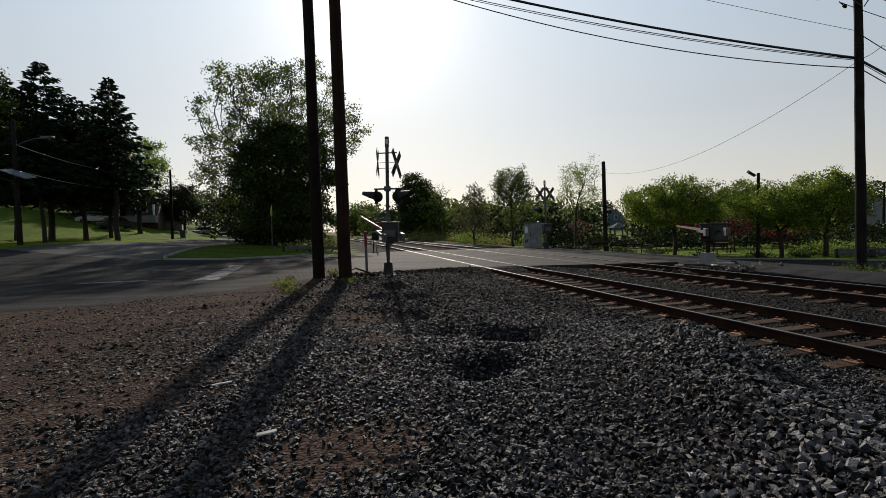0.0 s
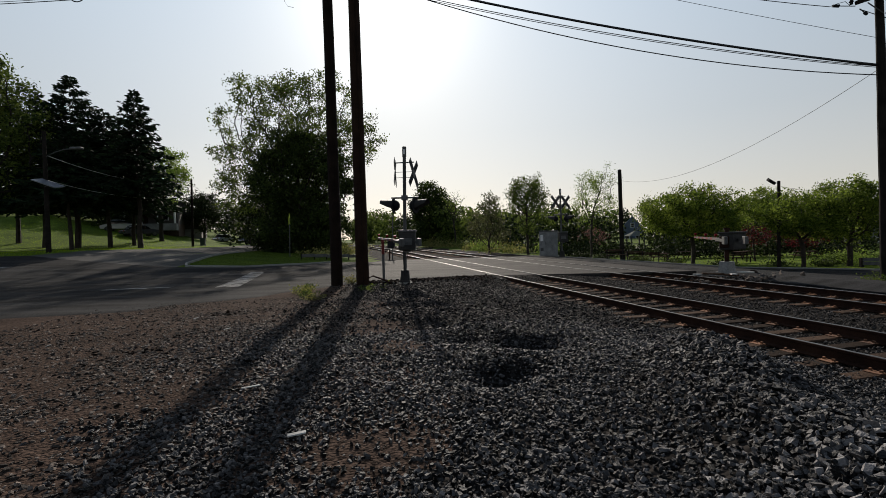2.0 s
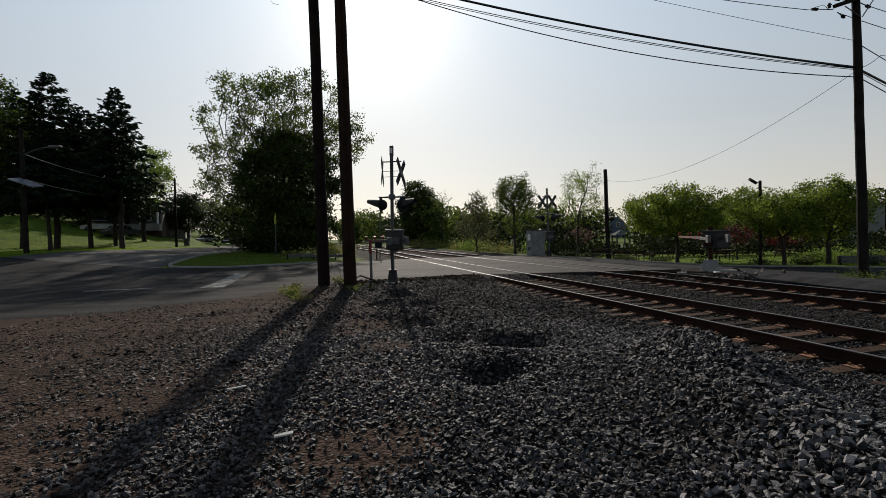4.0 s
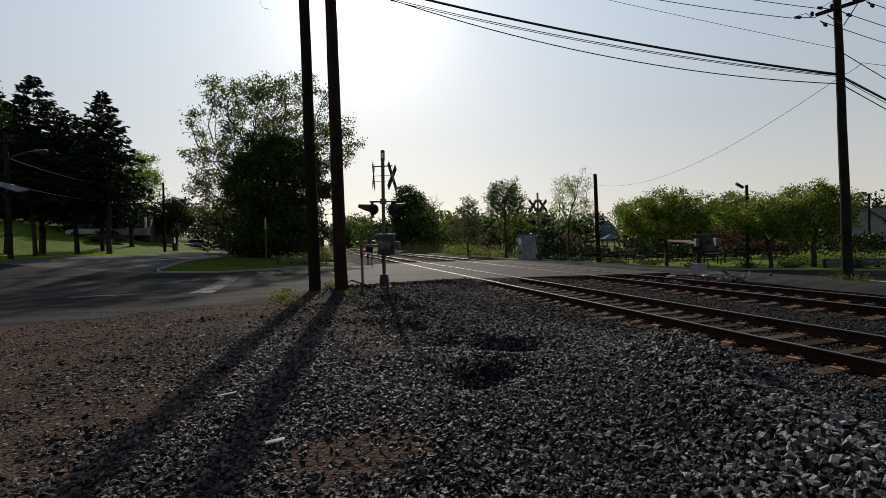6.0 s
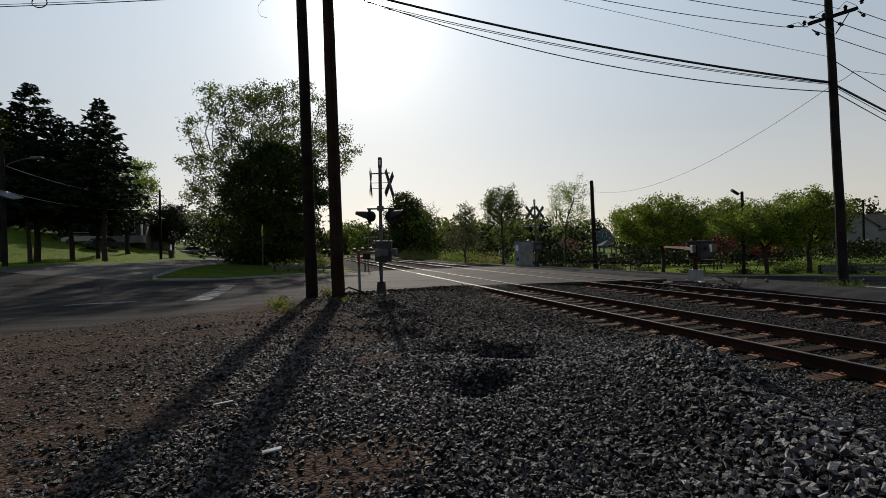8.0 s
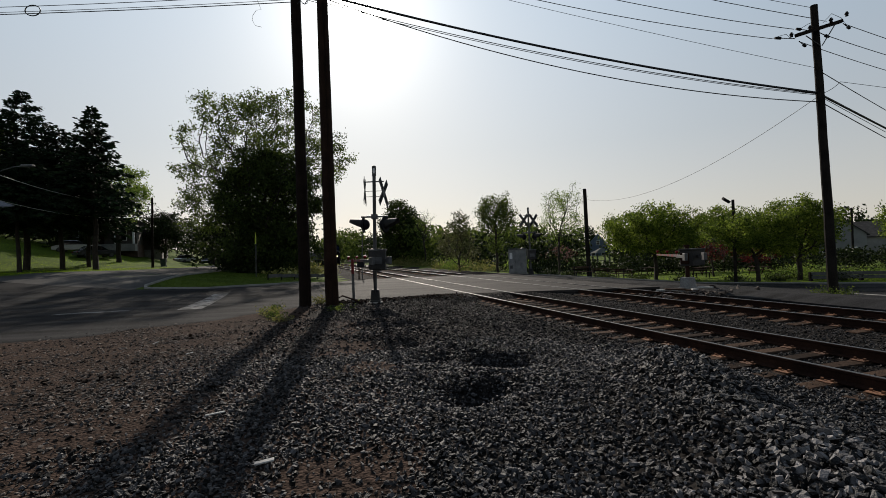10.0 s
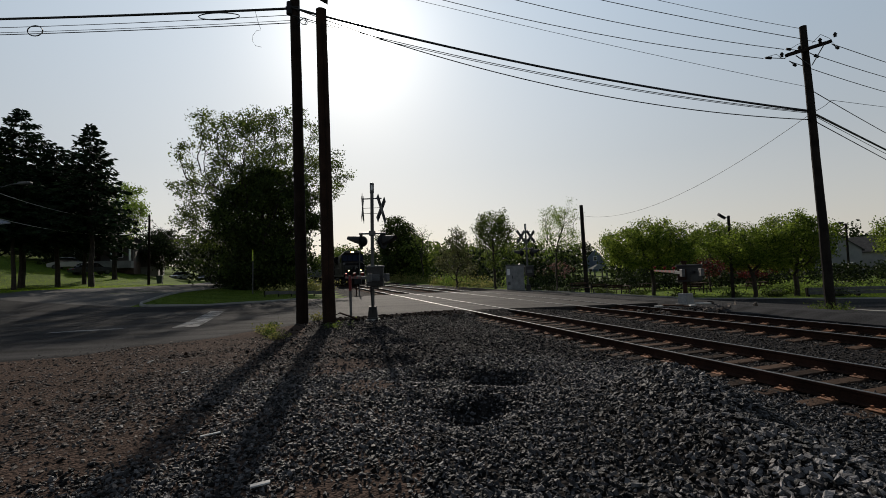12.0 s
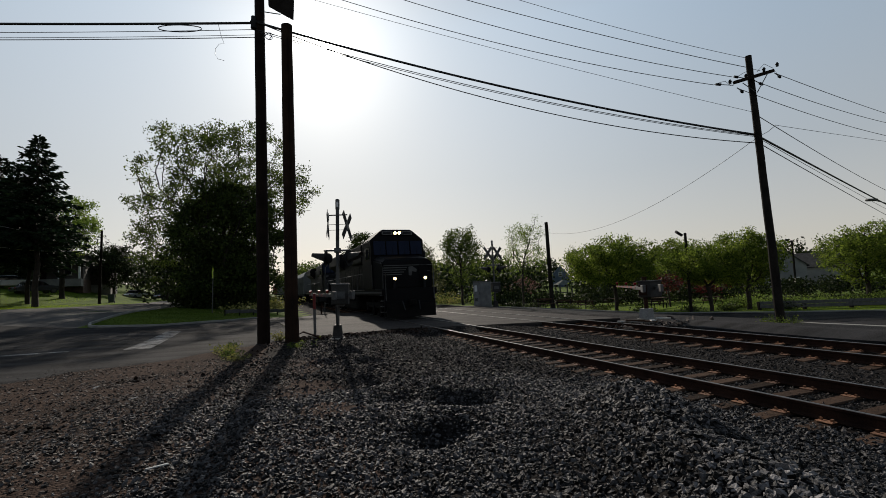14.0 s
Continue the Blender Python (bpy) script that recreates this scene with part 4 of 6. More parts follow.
rng = random.Random(19)
belt = []
for k in range(44):                                  # where the tracks curve away
    s = 165 + 85 * rng.random()
    x, y = along(float(bend(s)) + (-rng.uniform(8.5, 20) if k % 3 else rng.uniform(8, 20)), s)
    belt.append((x, y, rng.uniform(3, 5), rng.uniform(9, 13)))
woods("woods", belt, "hazy green trees where the tracks curve away", LEAF, 97, 0.5, 300)
rng = random.Random(9)
belt = []
for k in range(34):                                  # behind the crossing, on both sides of the tracks' far end
    s = 95 + rng.random() * 60
    u = rng.choice((-1, 1)) * rng.uniform(11, 22) + float(bend(s)) - (4 if k % 2 else 0)
    x, y = along(u, s)
    belt.append((x, y, rng.uniform(2.5, 4.5), rng.uniform(5, 9)))
woods("woods", belt, "far green trees along the tracks", LEAF_DARK, 91, 0.34, 480)
belt = []
for k in range(46):
    x = 3 + 62 * (k + rng.random()) / 46
    y = rng.uniform(60, 76)
    if abs(x / y - 0.378) > 0.03 and not 0.84 < x / y < 1.03:
        belt.append((x, y, rng.uniform(1.8, 3.6), rng.uniform(3.2, 6.0)))
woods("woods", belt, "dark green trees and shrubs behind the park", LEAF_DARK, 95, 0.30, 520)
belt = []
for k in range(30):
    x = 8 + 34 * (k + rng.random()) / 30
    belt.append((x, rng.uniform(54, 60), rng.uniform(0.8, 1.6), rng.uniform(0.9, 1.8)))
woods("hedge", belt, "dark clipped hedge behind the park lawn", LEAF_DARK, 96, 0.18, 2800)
# low dark belt added for the shadowed backdrop behind the park trees
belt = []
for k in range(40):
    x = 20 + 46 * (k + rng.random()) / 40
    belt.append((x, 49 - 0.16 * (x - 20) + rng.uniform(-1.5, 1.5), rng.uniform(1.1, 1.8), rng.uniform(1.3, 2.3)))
woods("hedge", belt, "dark shrubs added for the shadow at the back of the park", LEAF_DARK, 102, 0.15, 3000)
belt = []
for k in range(60):
    x = -6 + 78 * (k + rng.random()) / 60
    y = rng.uniform(80, 105)
    if abs(x / y - 0.378) > 0.045 and not 0.80 < x / y < 1.05:
        belt.append((x, y, rng.uniform(2.5, 5), rng.uniform(4.5, 8.5)))
woods("woods", belt, "far olive green trees beyond the park", LEAF, 92, 0.36, 380)
belt = []
for k in range(22):
    belt.append((rng.uniform(-85, -50), rng.uniform(92, 130), rng.uniform(3, 5), rng.uniform(7, 11)))
for k in range(14):
    s = rng.uniform(60, 120)
    x, y = along(rng.uniform(14, 20) + float(bend(s)), s)
    belt.append((x, y, rng.uniform(2.5, 4), rng.uniform(5, 9)))
woods("woods", belt, "dark far trees behind the houses", LEAF_DARK, 93, 0.26, 460)
belt = []
for k in range(150):                                 # all round, closing the horizon
    a = 2 * math.pi * k / 150
    belt.append((230 * math.sin(a) * rng.uniform(0.85, 1.15), 230 * math.cos(a) * rng.uniform(0.85, 1.15), rng.uniform(6, 10), rng.uniform(9, 15)))
belt = [b for b in belt if abs(us(b[0], b[1])[0] - float(bend(us(b[0], b[1])[1])) + 2) > 16 or b[1] < 0]
woods("woods", [b for b in belt if b[1] > 90], "distant wooded skyline", LEAF_DARK, 94, 0.6, 200)
woods("woods", [b for b in belt if b[1] <= 90], "distant wooded skyline", LEAF_DARK, 98, 0.9, 40)
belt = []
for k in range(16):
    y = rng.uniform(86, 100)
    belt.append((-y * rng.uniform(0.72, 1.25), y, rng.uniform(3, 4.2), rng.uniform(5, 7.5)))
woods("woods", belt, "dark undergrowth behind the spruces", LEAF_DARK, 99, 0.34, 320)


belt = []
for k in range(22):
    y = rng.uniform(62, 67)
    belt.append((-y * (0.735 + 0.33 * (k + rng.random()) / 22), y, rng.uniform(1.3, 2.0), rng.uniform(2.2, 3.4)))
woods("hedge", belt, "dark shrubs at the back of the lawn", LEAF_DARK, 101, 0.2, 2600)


def grass(name, n, spots, h, label, seed, material):
    """Blades as narrow upright triangles."""
    rng = np.random.default_rng(seed)
    xy = spots(rng, n)
    n = len(xy)
    a = rng.uniform(0, 2 * np.pi, n)
    hh = h * rng.uniform(0.5, 1.3, n)
    w = hh * rng.uniform(0.12, 0.25, n)
    base = np.stack([xy[:, 0], xy[:, 1], land(xy[:, 0], xy[:, 1]) - 0.04], -1)
    side = np.stack([np.cos(a) * w, np.sin(a) * w, np.zeros(n)], -1)
    tip = np.stack([rng.normal(size=n) * hh * 0.35, rng.normal(size=n) * hh * 0.35, hh], -1)
    v = np.stack([base - side, base + side, base + tip], 1).reshape(-1, 3)
    return tagged(bulk(name, v, np.arange(3 * n).reshape(n, 3), material), label, "grass", kind="stuff")


def corner_grass(rng, n):
    y = rng.uniform(26.2, 52, n)
    t = rng.random(n)
    left = np.interp(y, [26.2, 27.6, 33, 53], [-15.6, -16.6, -17.9, -22.6])
    right = np.interp(y, [26.2, 28.2, 30.6, 36, 52], [-12.6, -9.8, -8.6, -9.5, -12])
    return np.stack([left + (right - left) * t, y], -1)


def lawn_grass(rng, n):
    y = 31.5 + 38 * rng.random(n) ** 1.4
    right = np.interp(y, [31, 36, 42, 62, 70], [-31, -28.2, -28.2, -32.2, -35])
    return np.stack([right - 26 * rng.random(n), y], -1)


def park_grass(rng, n):
    x = rng.uniform(9, 46, n)
    y = np.interp(x, [8, 16, 21.3, 27.2, 40, 58], [34, 37, 34.1, 29.8, 22.6, 8]) + 24 * rng.random(n) ** 1.5
    return np.stack([x, y], -1)


grass("grass", 26000, corner_grass, 0.06, "mown grass on the corner island, tree shade in its colour", 51, GRASS)
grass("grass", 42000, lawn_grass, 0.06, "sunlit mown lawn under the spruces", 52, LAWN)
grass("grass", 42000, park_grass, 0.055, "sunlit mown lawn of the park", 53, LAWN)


# ================= train =================
# Local axes: +y ahead, x to its right, z up from the rail head; the cab's face is at y = 0.
def wheelset(parent, y, r=0.52):
    for dx in (-0.75, 0.75):
        w = part("wheel", rod(rodded((dx - 0.065, y, r), (dx + 0.065, y, r), r, n=24), (dx + (0.065 if dx < 0 else -0.065), y, r), (dx + (0.09 if dx < 0 else -0.09), y, r), r + 0.03, n=24), LOCO_GRIME, parent)
    part("axle", rodded((-0.7, y, r), (0.7, y, r), 0.09, n=10), LOCO_GRIME, parent)


def bogie(parent, y, axles, spacing, r=0.52):
    for dx in (-1.05, 1.05):
        half = (axles - 1) * spacing / 2
        bm = boxed(dx - 0.09, dx + 0.09, y - half - 0.55, y + half + 0.55, 0.55, 0.86, 0.03)
        for k in range(axles):
            yy = y - half + k * spacing
            box(bm, dx - 0.14, dx + 0.14, yy - 0.2, yy + 0.2, 0.34, 0.70, 0.03)
        part("side_frame", bm, LOCO_GRIME, parent)
    for k in range(axles):
        wheelset(parent, y - (axles - 1) * spacing / 2 + k * spacing, r)


def handrail(parent, pts, r=0.02):
    swept("handrail", pts, r, GALV, parent, 5)


def make_loco(lit):
    ob = thing("locomotive", pose(0, 0, 0), "black diesel freight locomotive with lit headlights" if lit else "black diesel freight locomotive coupled behind", "locomotive", "locomotives")
    part("underframe", boxed(-1.50, 1.50, -20.2, 2.0, 1.28, 1.62, 0.03), LOCO_BLACK, ob)
    part("fuel_tank", boxed(-1.35, 1.35, -12.6, -6.0, 0.28, 1.28, 0.18), LOCO_GRIME, ob)
    bogie(ob, -1.6, 3, 1.75)
    bogie(ob, -16.6, 3, 1.75)
    # pilot: a full-width plate, plow, steps, coupler
    part("pilot_plate", boxed(-1.40, 1.40, 1.94, 2.04, 0.45, 1.62, 0.02), LOCO_BLACK, ob)
    bm = bmesh.new()
    prism(bm, [(2.0, 0.14), (2.34, 0.14), (2.16, 0.82), (2.0, 0.82)], 2.6, pose(1.3, 0, 0, 0, 0, 90) @ pose(0, 0, 0))
    part("snow_plow", bm, LOCO_GRIME, ob)
    part("coupler", boxed(-0.14, 0.14, 2.0, 2.7, 0.72, 1.02, 0.05), LOCO_GRIME, ob)
    for dx in (-1.32, 1.32):
        for k in range(4):
            part("step", boxed(dx - 0.2, dx + 0.2, 1.55, 1.93, 0.40 + 0.29 * k, 0.44 + 0.29 * k, 0.005), GALV, ob)
        handrail(ob, [(dx, 2.06, 1.0), (dx, 2.08, 2.45), (dx * 0.75, 2.08, 2.5)])
    for dx in (-0.45, 0.45):
        part("brake_hose", rodded((dx, 2.06, 0.95), (dx * 0.9, 2.40, 0.5), 0.03, n=6), RUBBER, ob)
    # nose: full width, its top sloping down from the windshield
    bm = bmesh.new()
    prism(bm, [(-1.5, 1.62), (1.5, 1.62), (1.5, 3.25), (1.2, 3.50), (-1.2, 3.50), (-1.5, 3.25)], 1.75, pose(0, 0.0, 0))
    for v in bm.verts:
        if v.co.y > 1.0:
            v.co.x *= 0.93
            if v.co.z > 3.0:
                v.co.z -= 0.28
                v.co.y -= 0.12 if v.co.z > 3.1 else 0.0
    bmesh.ops.bevel(bm, geom=bm.edges[:], offset=0.06, segments=2, affect="EDGES")
    part("nose", bm, LOCO_BLACK, ob)
    part("nose_door", boxed(-1.10, -0.62, 1.735, 1.765, 1.70, 2.85, 0.02), LOCO_BLACK, ob)
    part("nose_band", boxed(-1.33, 1.33, 1.745, 1.757, 2.82, 2.86), STRIPE, ob, "thin pale band across the nose")
    for x0, zz in ((0.05, 2.72), (0.12, 2.60), (0.22, 2.48), (0.34, 2.36)):
        part("stripe", boxed(x0, 1.34, 1.745, 1.757, zz - 0.025, zz + 0.025), STRIPE, ob, "white nose stripe")
    bm = bmesh.new()
    prism(bm, [(-0.02, 2.30), (-0.16, 2.28), (-0.22, 2.52), (-0.44, 2.46), (-0.48, 2.60), (-0.24, 2.78), (-0.02, 2.76)], 0.012, pose(-0.02, 1.746, 0))
    part("emblem", bm, STRIPE, ob, "pale plain emblem")
    for sgn in (-1, 1):
        handrail(ob, [(sgn * 1.40, 1.80, 1.65), (sgn * 1.40, 1.84, 2.75), (sgn * 1.40, 1.35, 3.05)])
    # cab: flat roof with broad chamfers
    bm = bmesh.new()
    prism(bm, [(-1.56, 1.62), (1.56, 1.62), (1.56, 4.42), (0.86, 5.02), (-0.86, 5.02), (-1.56, 4.42)], 2.6, pose(0, -2.6, 0))
    for v in bm.verts:
        if v.co.y > -0.1 and v.co.z > 3.9:
            v.co.y -= 0.16 * (v.co.z - 3.4)
    bmesh.ops.bevel(bm, geom=bm.edges[:], offset=0.04, segments=2, affect="EDGES")
    part("cab", bm, LOCO_BLACK, ob)
    for x0, x1 in ((-1.42, -0.74), (-0.68, -0.04), (0.04, 0.68), (0.74, 1.42)):
        part("windshield", boxed(x0, x1, -0.012, 0.012, 0.0, 0.80, 0.01, m=pose(0, 0.014, 3.54, 8)), CAB_GLASS, ob)
        part("wiper", rodded(((x0 + x1) / 2, 0.04, 3.56), (x0 * 0.6 + x1 * 0.4, -0.02, 4.0), 0.01, n=4), BLACK, ob)
    part("headlight_housing", boxed(-0.95, 0.95, -0.36, -0.14, 4.66, 4.94, 0.03), LOCO_BLACK, ob)
    for sgn in (-1, 1):
        part("side_window", boxed(sgn * 1.565 - 0.01, sgn * 1.565 + 0.01, -1.75, -0.55, 3.35, 4.05, 0.008), GLASS_DARK, ob)
        part("mirror", boxed(sgn * 1.72 - 0.06, sgn * 1.72 + 0.06, -0.5, -0.44, 3.4, 3.8, 0.01), BLACK, ob)
        part("number_board", boxed(sgn * 0.58 - 0.32, sgn * 0.58 + 0.32, -0.15, -0.125, 4.70, 4.90, 0.01), SHADED_WHITE, ob, "number board with a plain bar")
        part("number_bar", boxed(sgn * 0.58 - 0.24, sgn * 0.58 + 0.24, -0.124, -0.118, 4.75, 4.85), BLACK, ob)
        lamp_body = part("headlight", rodded((sgn * 0.12, -0.34, 4.80), (sgn * 0.12, -0.11, 4.80), 0.105, n=16), BLACK, ob)
        part("lens", rodded((sgn * 0.12, -0.11, 4.80), (sgn * 0.12, -0.095, 4.80), 0.085, n=16), LAMP_WARM if lit else GLASS_DARK, lamp_body)
        lamp_body = part("ditch_light", rodded((sgn * 0.83, 1.95, 2.14), (sgn * 0.83, 2.12, 2.14), 0.12, n=14), BLACK, ob)
        part("lens", rodded((sgn * 0.83, 2.12, 2.14), (sgn * 0.83, 2.132, 2.14), 0.075, n=14), LAMP_WARM if lit else GLASS_DARK, lamp_body)
        part("ditch_light_bracket", boxed(sgn * 0.83 - 0.05, sgn * 0.83 + 0.05, 1.90, 2.05, 1.62, 2.05), BLACK, ob)
    # long hood with its doors, fans, flared radiators, dynamic brake blister
    part("hood", boxed(-0.98, 0.98, -18.6, -2.6, 1.62, 4.25, 0.06), LOCO_BLACK, ob)
    part("brake_blister", boxed(-1.28, 1.28, -8.2, -4.4, 3.35, 4.6, 0.12), LOCO_BLACK, ob)
    bm = bmesh.new()
    prism(bm, [(-0.98, 3.3), (-1.55, 3.75), (-1.55, 4.45), (-1.3, 4.62), (1.3, 4.62), (1.55, 4.45), (1.55, 3.75), (0.98, 3.3)], 5.2, pose(0, -18.2, 0))
    part("radiator_section", bm, LOCO_BLACK, ob)
    for y in (-17.2, -15.5, -13.9):
        part("fan", rodded((0, y, 4.60), (0, y, 4.72), 0.7, n=24), GALV, ob)
    for y in (-5.4, -7.2):
        part("fan", rodded((0, y, 4.58), (0, y, 4.70), 0.6, n=24), GALV, ob)
    part("exhaust_stack", boxed(-0.3, 0.3, -10.9, -10.2, 4.2, 4.6, 0.04), LOCO_GRIME, ob)
    part("horn", rod(rod(rodded((-0.2, -2.0, 4.95), (0.2, -2.0, 4.95), 0.03, n=6), (-0.12, -2.0, 5.0), (-0.12, -1.6, 5.0), 0.03, 0.07, 8), (0.12, -2.0, 5.0), (0.12, -1.6, 5.0), 0.03, 0.07, 8), GALV, ob)
    for k in range(12):
        y = -3.2 - k * 0.86
        for sgn in (-1, 1):
            part("hood_door", boxed(sgn * 0.99 - 0.012, sgn * 0.99 + 0.012, y - 0.78, y, 1.75, 3.2, 0.01), LOCO_BLACK, ob)
    for sgn in (-1, 1):
        part("air_reservoir", rodded((sgn * 1.3, -12.2, 1.02), (sgn * 1.3, -6.4, 1.02), 0.16, n=12), LOCO_GRIME, ob)
        handrail(ob, [(sgn * 1.48, -2.9, 2.6), (sgn * 1.48, -19.9, 2.6)])
        for k in range(10):
            part("stanchion", rodded((sgn * 1.48, -3.0 - k * 1.87, 1.6), (sgn * 1.48, -3.0 - k * 1.87, 2.6), 0.018, n=5), GALV, ob)
        part("sill_stripe", boxed(sgn * 1.525 - 0.004, sgn * 1.525 + 0.004, -20.0, 2.0, 1.40, 1.48), STRIPE, ob)
        handrail(ob, [(sgn * 1.58, 0.05, 1.7), (sgn * 1.58, 0.05, 3.0)])
    part("rear_coupler", boxed(-0.14, 0.14, -20.9, -20.1, 0.72, 1.02, 0.05), LOCO_GRIME, ob)
    part("rear_plate", boxed(-1.5, 1.5, -20.28, -20.18, 0.5, 1.62, 0.02), LOCO_BLACK, ob)
    return ob


def make_car(paint, label, name, tall):
    """Covered hopper or box car, 17 m over its body."""
    ob = thing(name, pose(0, 0, 0), label, "freight car", "freight cars")
    part("sill", boxed(-1.45, 1.45, -17.4, 0, 1.0, 1.3, 0.02), LOCO_GRIME, ob)
    bm = bmesh.new()
    prism(bm, [(-1.5, 1.3), (1.5, 1.3), (1.58, 3.9), (1.2, tall), (-1.2, tall), (-1.58, 3.9)], 16.6, pose(0, -17.0, 0))
    bmesh.ops.bevel(bm, geom=bm.edges[:], offset=0.04, segments=1, affect="EDGES")
    part("body", bm, paint, ob)
    for k in range(12):
        y = -1.0 - 1.4 * k
        for sgn in (-1, 1):
            part("rib", boxed(sgn * 1.60 - 0.05, sgn * 1.60 + 0.05, y - 0.05, y + 0.05, 1.35, 3.85), paint, ob)
    bogie(ob, -2.2, 2, 1.75, 0.46)
    bogie(ob, -15.2, 2, 1.75, 0.46)
    part("end_ladder", rod(rodded((-1.3, 0.06, 1.3), (-1.3, 0.06, 4.0), 0.02, n=5), (-0.9, 0.06, 1.3), (-0.9, 0.06, 4.0), 0.02, n=5), GALV, ob)
    part("coupler", boxed(-0.12, 0.12, -0.1, 0.75, 0.72, 1.0, 0.04), LOCO_GRIME, ob)
    part("roof_walk", boxed(-0.35, 0.35, -16.8, -0.6, tall + 0.02, tall + 0.08), GALV, ob)
    return ob


loco_lead, loco_second = make_loco(True), make_loco(False)
TRAIN = [(loco_lead, 0.0), (loco_second, 23.6)]
first_car = make_car(CAR_GREY, "grey covered hopper freight car", "hopper_car", 4.6)
TRAIN.append((first_car, 45.5))
for k in range(3):
    TRAIN.append((copy_thing(first_car, pose(0, 0, 0)), 63.7 + 18.2 * k))
box_car = make_car(CAR_RED, "oxide red box car", "box_car", 4.4)
TRAIN.append((box_car, 118.3))


# ================= utility poles and wires =================
def cable(a, b, sag, r, label="black overhead cable between poles", steps=26, sheath=WIRE):
    a, b = Vector(a), Vector(b)
    pts = [a.lerp(b, k / steps) - Vector((0, 0, sag * 4 * (k / steps) * (1 - k / steps))) for k in range(steps + 1)]
    return tagged(swept("overhead_cable", pts, r, sheath, None, 5), label, "cable", "overhead cables")


def shaft(base, top, r0, r1, seed, n=14, rings=16):
    """A round timber pole, a little crooked, with a checked surface and a domed top."""
    rnd = random.Random(seed)
    bm = bmesh.new()
    base, top = Vector(base), Vector(top)
    prev = None
    for k in range(rings + 1):
        f = k / rings
        c = base.lerp(top, f) + Vector((rnd.gauss(0, 0.004), rnd.gauss(0, 0.004), 0)) * (0 if k == 0 else 1)
        r = r0 + (r1 - r0) * f
        ring = [bm.verts.new(c + Vector((math.cos(a), math.sin(a), 0)) * r * (1 + rnd.gauss(0, 0.012))) for a in [2 * math.pi * j / n for j in range(n)]]
        if prev:
            for j in range(n):
                bm.faces.new((prev[j], prev[(j + 1) % n], ring[(j + 1) % n], ring[j]))
        prev = ring
    tip = bm.verts.new(top + Vector((0, 0, r1 * 0.25)))
    for j in range(n):
        bm.faces.new((prev[j], prev[(j + 1) % n], tip))
    return bm


P1, P1T = Vector((-4.50, 16.4, -0.3)), Vector((-4.47, 16.4, 15.8))
P2, P2T = Vector((-3.49, 16.1, -0.3)), Vector((-3.47, 16.1, 11.2))
P5, P5T = Vector((14.60, 16.0, -0.9)), Vector((14.36, 16.0, 10.2))

pole1 = thing("utility_pole", pose(0, 0, 0), "tall dark creosoted utility pole carrying cables beside the crossing", "utility pole", "utility poles")
part("shaft", shaft(P1, P1T, 0.215, 0.16, 1), POLE, pole1)
part("cable_clamp", rod(rodded((-4.64, 16.25, 11.15), (-4.64, 16.25, 11.6), 0.11, 0.09), (-4.75, 16.22, 11.38), (-4.3, 16.22, 11.38), 0.05), BLACK, pole1)
part("crossarm", boxed(-5.6, -3.3, 16.14, 16.25, 14.6, 14.72, 0.01), POLE, pole1)
bm = bmesh.new()
prism(bm, [(-4.12, 12.55), (-4.10, 11.98), (-3.25, 11.48), (-3.20, 12.6)], 0.10, pose(0, 16.15, 0))
part("panel", bm, POLE_GREY, pole1, "dark flat panel on a bracket")
part("bracket", rodded((-4.4, 16.2, 11.78), (-3.7, 16.2, 11.68), 0.02, n=6), BLACK, pole1)
part("conduit", rodded((-4.33, 16.26, -0.2), (-4.33, 16.30, 4.6), 0.03, n=8), POLE, pole1)
pole2 = thing("utility_pole", pose(0, 0, 0), "thick brown wooden pole stub cut flat at its top", "utility pole", "utility poles")
part("shaft", shaft(P2, P2T, 0.235, 0.19, 2), surface("brown_pole_wood", (0.010, 0.0055, 0.004), (0.032, 0.018, 0.012), 2.0, 0.85, 0.9, fine=45, spec=0.06), pole2)
part("ground_wire", rodded((-3.42, 15.88, -0.2), (-3.40, 15.91, 10.6), 0.010, n=5), POLE, pole2)

pole5 = thing("utility_pole", pose(0, 0, 0), "leaning weathered utility pole with a wooden crossarm", "utility pole", "utility poles")
part("shaft", shaft(P5, P5T, 0.165, 0.115, 3), POLE_GREY, pole5)
arm = part("crossarm", boxed(-1.15, 1.15, -0.06, 0.06, -0.06, 0.06, 0.008, m=pose(14.40, 15.86, 9.30, 0, -18, 12)), POLE, pole5)
for dx, dz in ((-1.05, -0.36), (-0.35, -0.12), (0.45, 0.15), (1.05, 0.36)):
    part("insulator", rod(rodded((14.40 + dx, 15.86, 9.36 + dz), (14.40 + dx, 15.86, 9.52 + dz), 0.05, 0.035, 8), (14.40 + dx, 15.86, 9.44 + dz), (14.40 + dx, 15.86, 9.47 + dz), 0.07, 0.06, 8), BLACK, pole5)
for end, tip in (((13.55, 15.95, 8.98), (12.85, 16.0, 9.04)), ((14.2, 15.95, 9.25), (13.66, 16.0, 9.36)), ((15.38, 15.95, 9.50), (15.72, 16.05, 9.36)), ((14.4, 15.95, 9.22), (14.95, 16.1, 9.08)), ((13.7, 15.95, 8.88), (14.06, 16.1, 8.76))):
    end, tip = Vector(end), Vector(tip)
    part("strain_insulator", rod(rodded(end, tip, 0.016, n=6), end.lerp(tip, 0.72), tip, 0.055, 0.045, 8), BLACK, pole5)
part("brace", rodded((14.95, 15.82, 9.40), (14.45, 15.84, 8.65), 0.018, n=5), GALV, pole5)
part("brace", rodded((13.85, 15.82, 9.02), (14.40, 15.84, 8.65), 0.018, n=5), GALV, pole5)
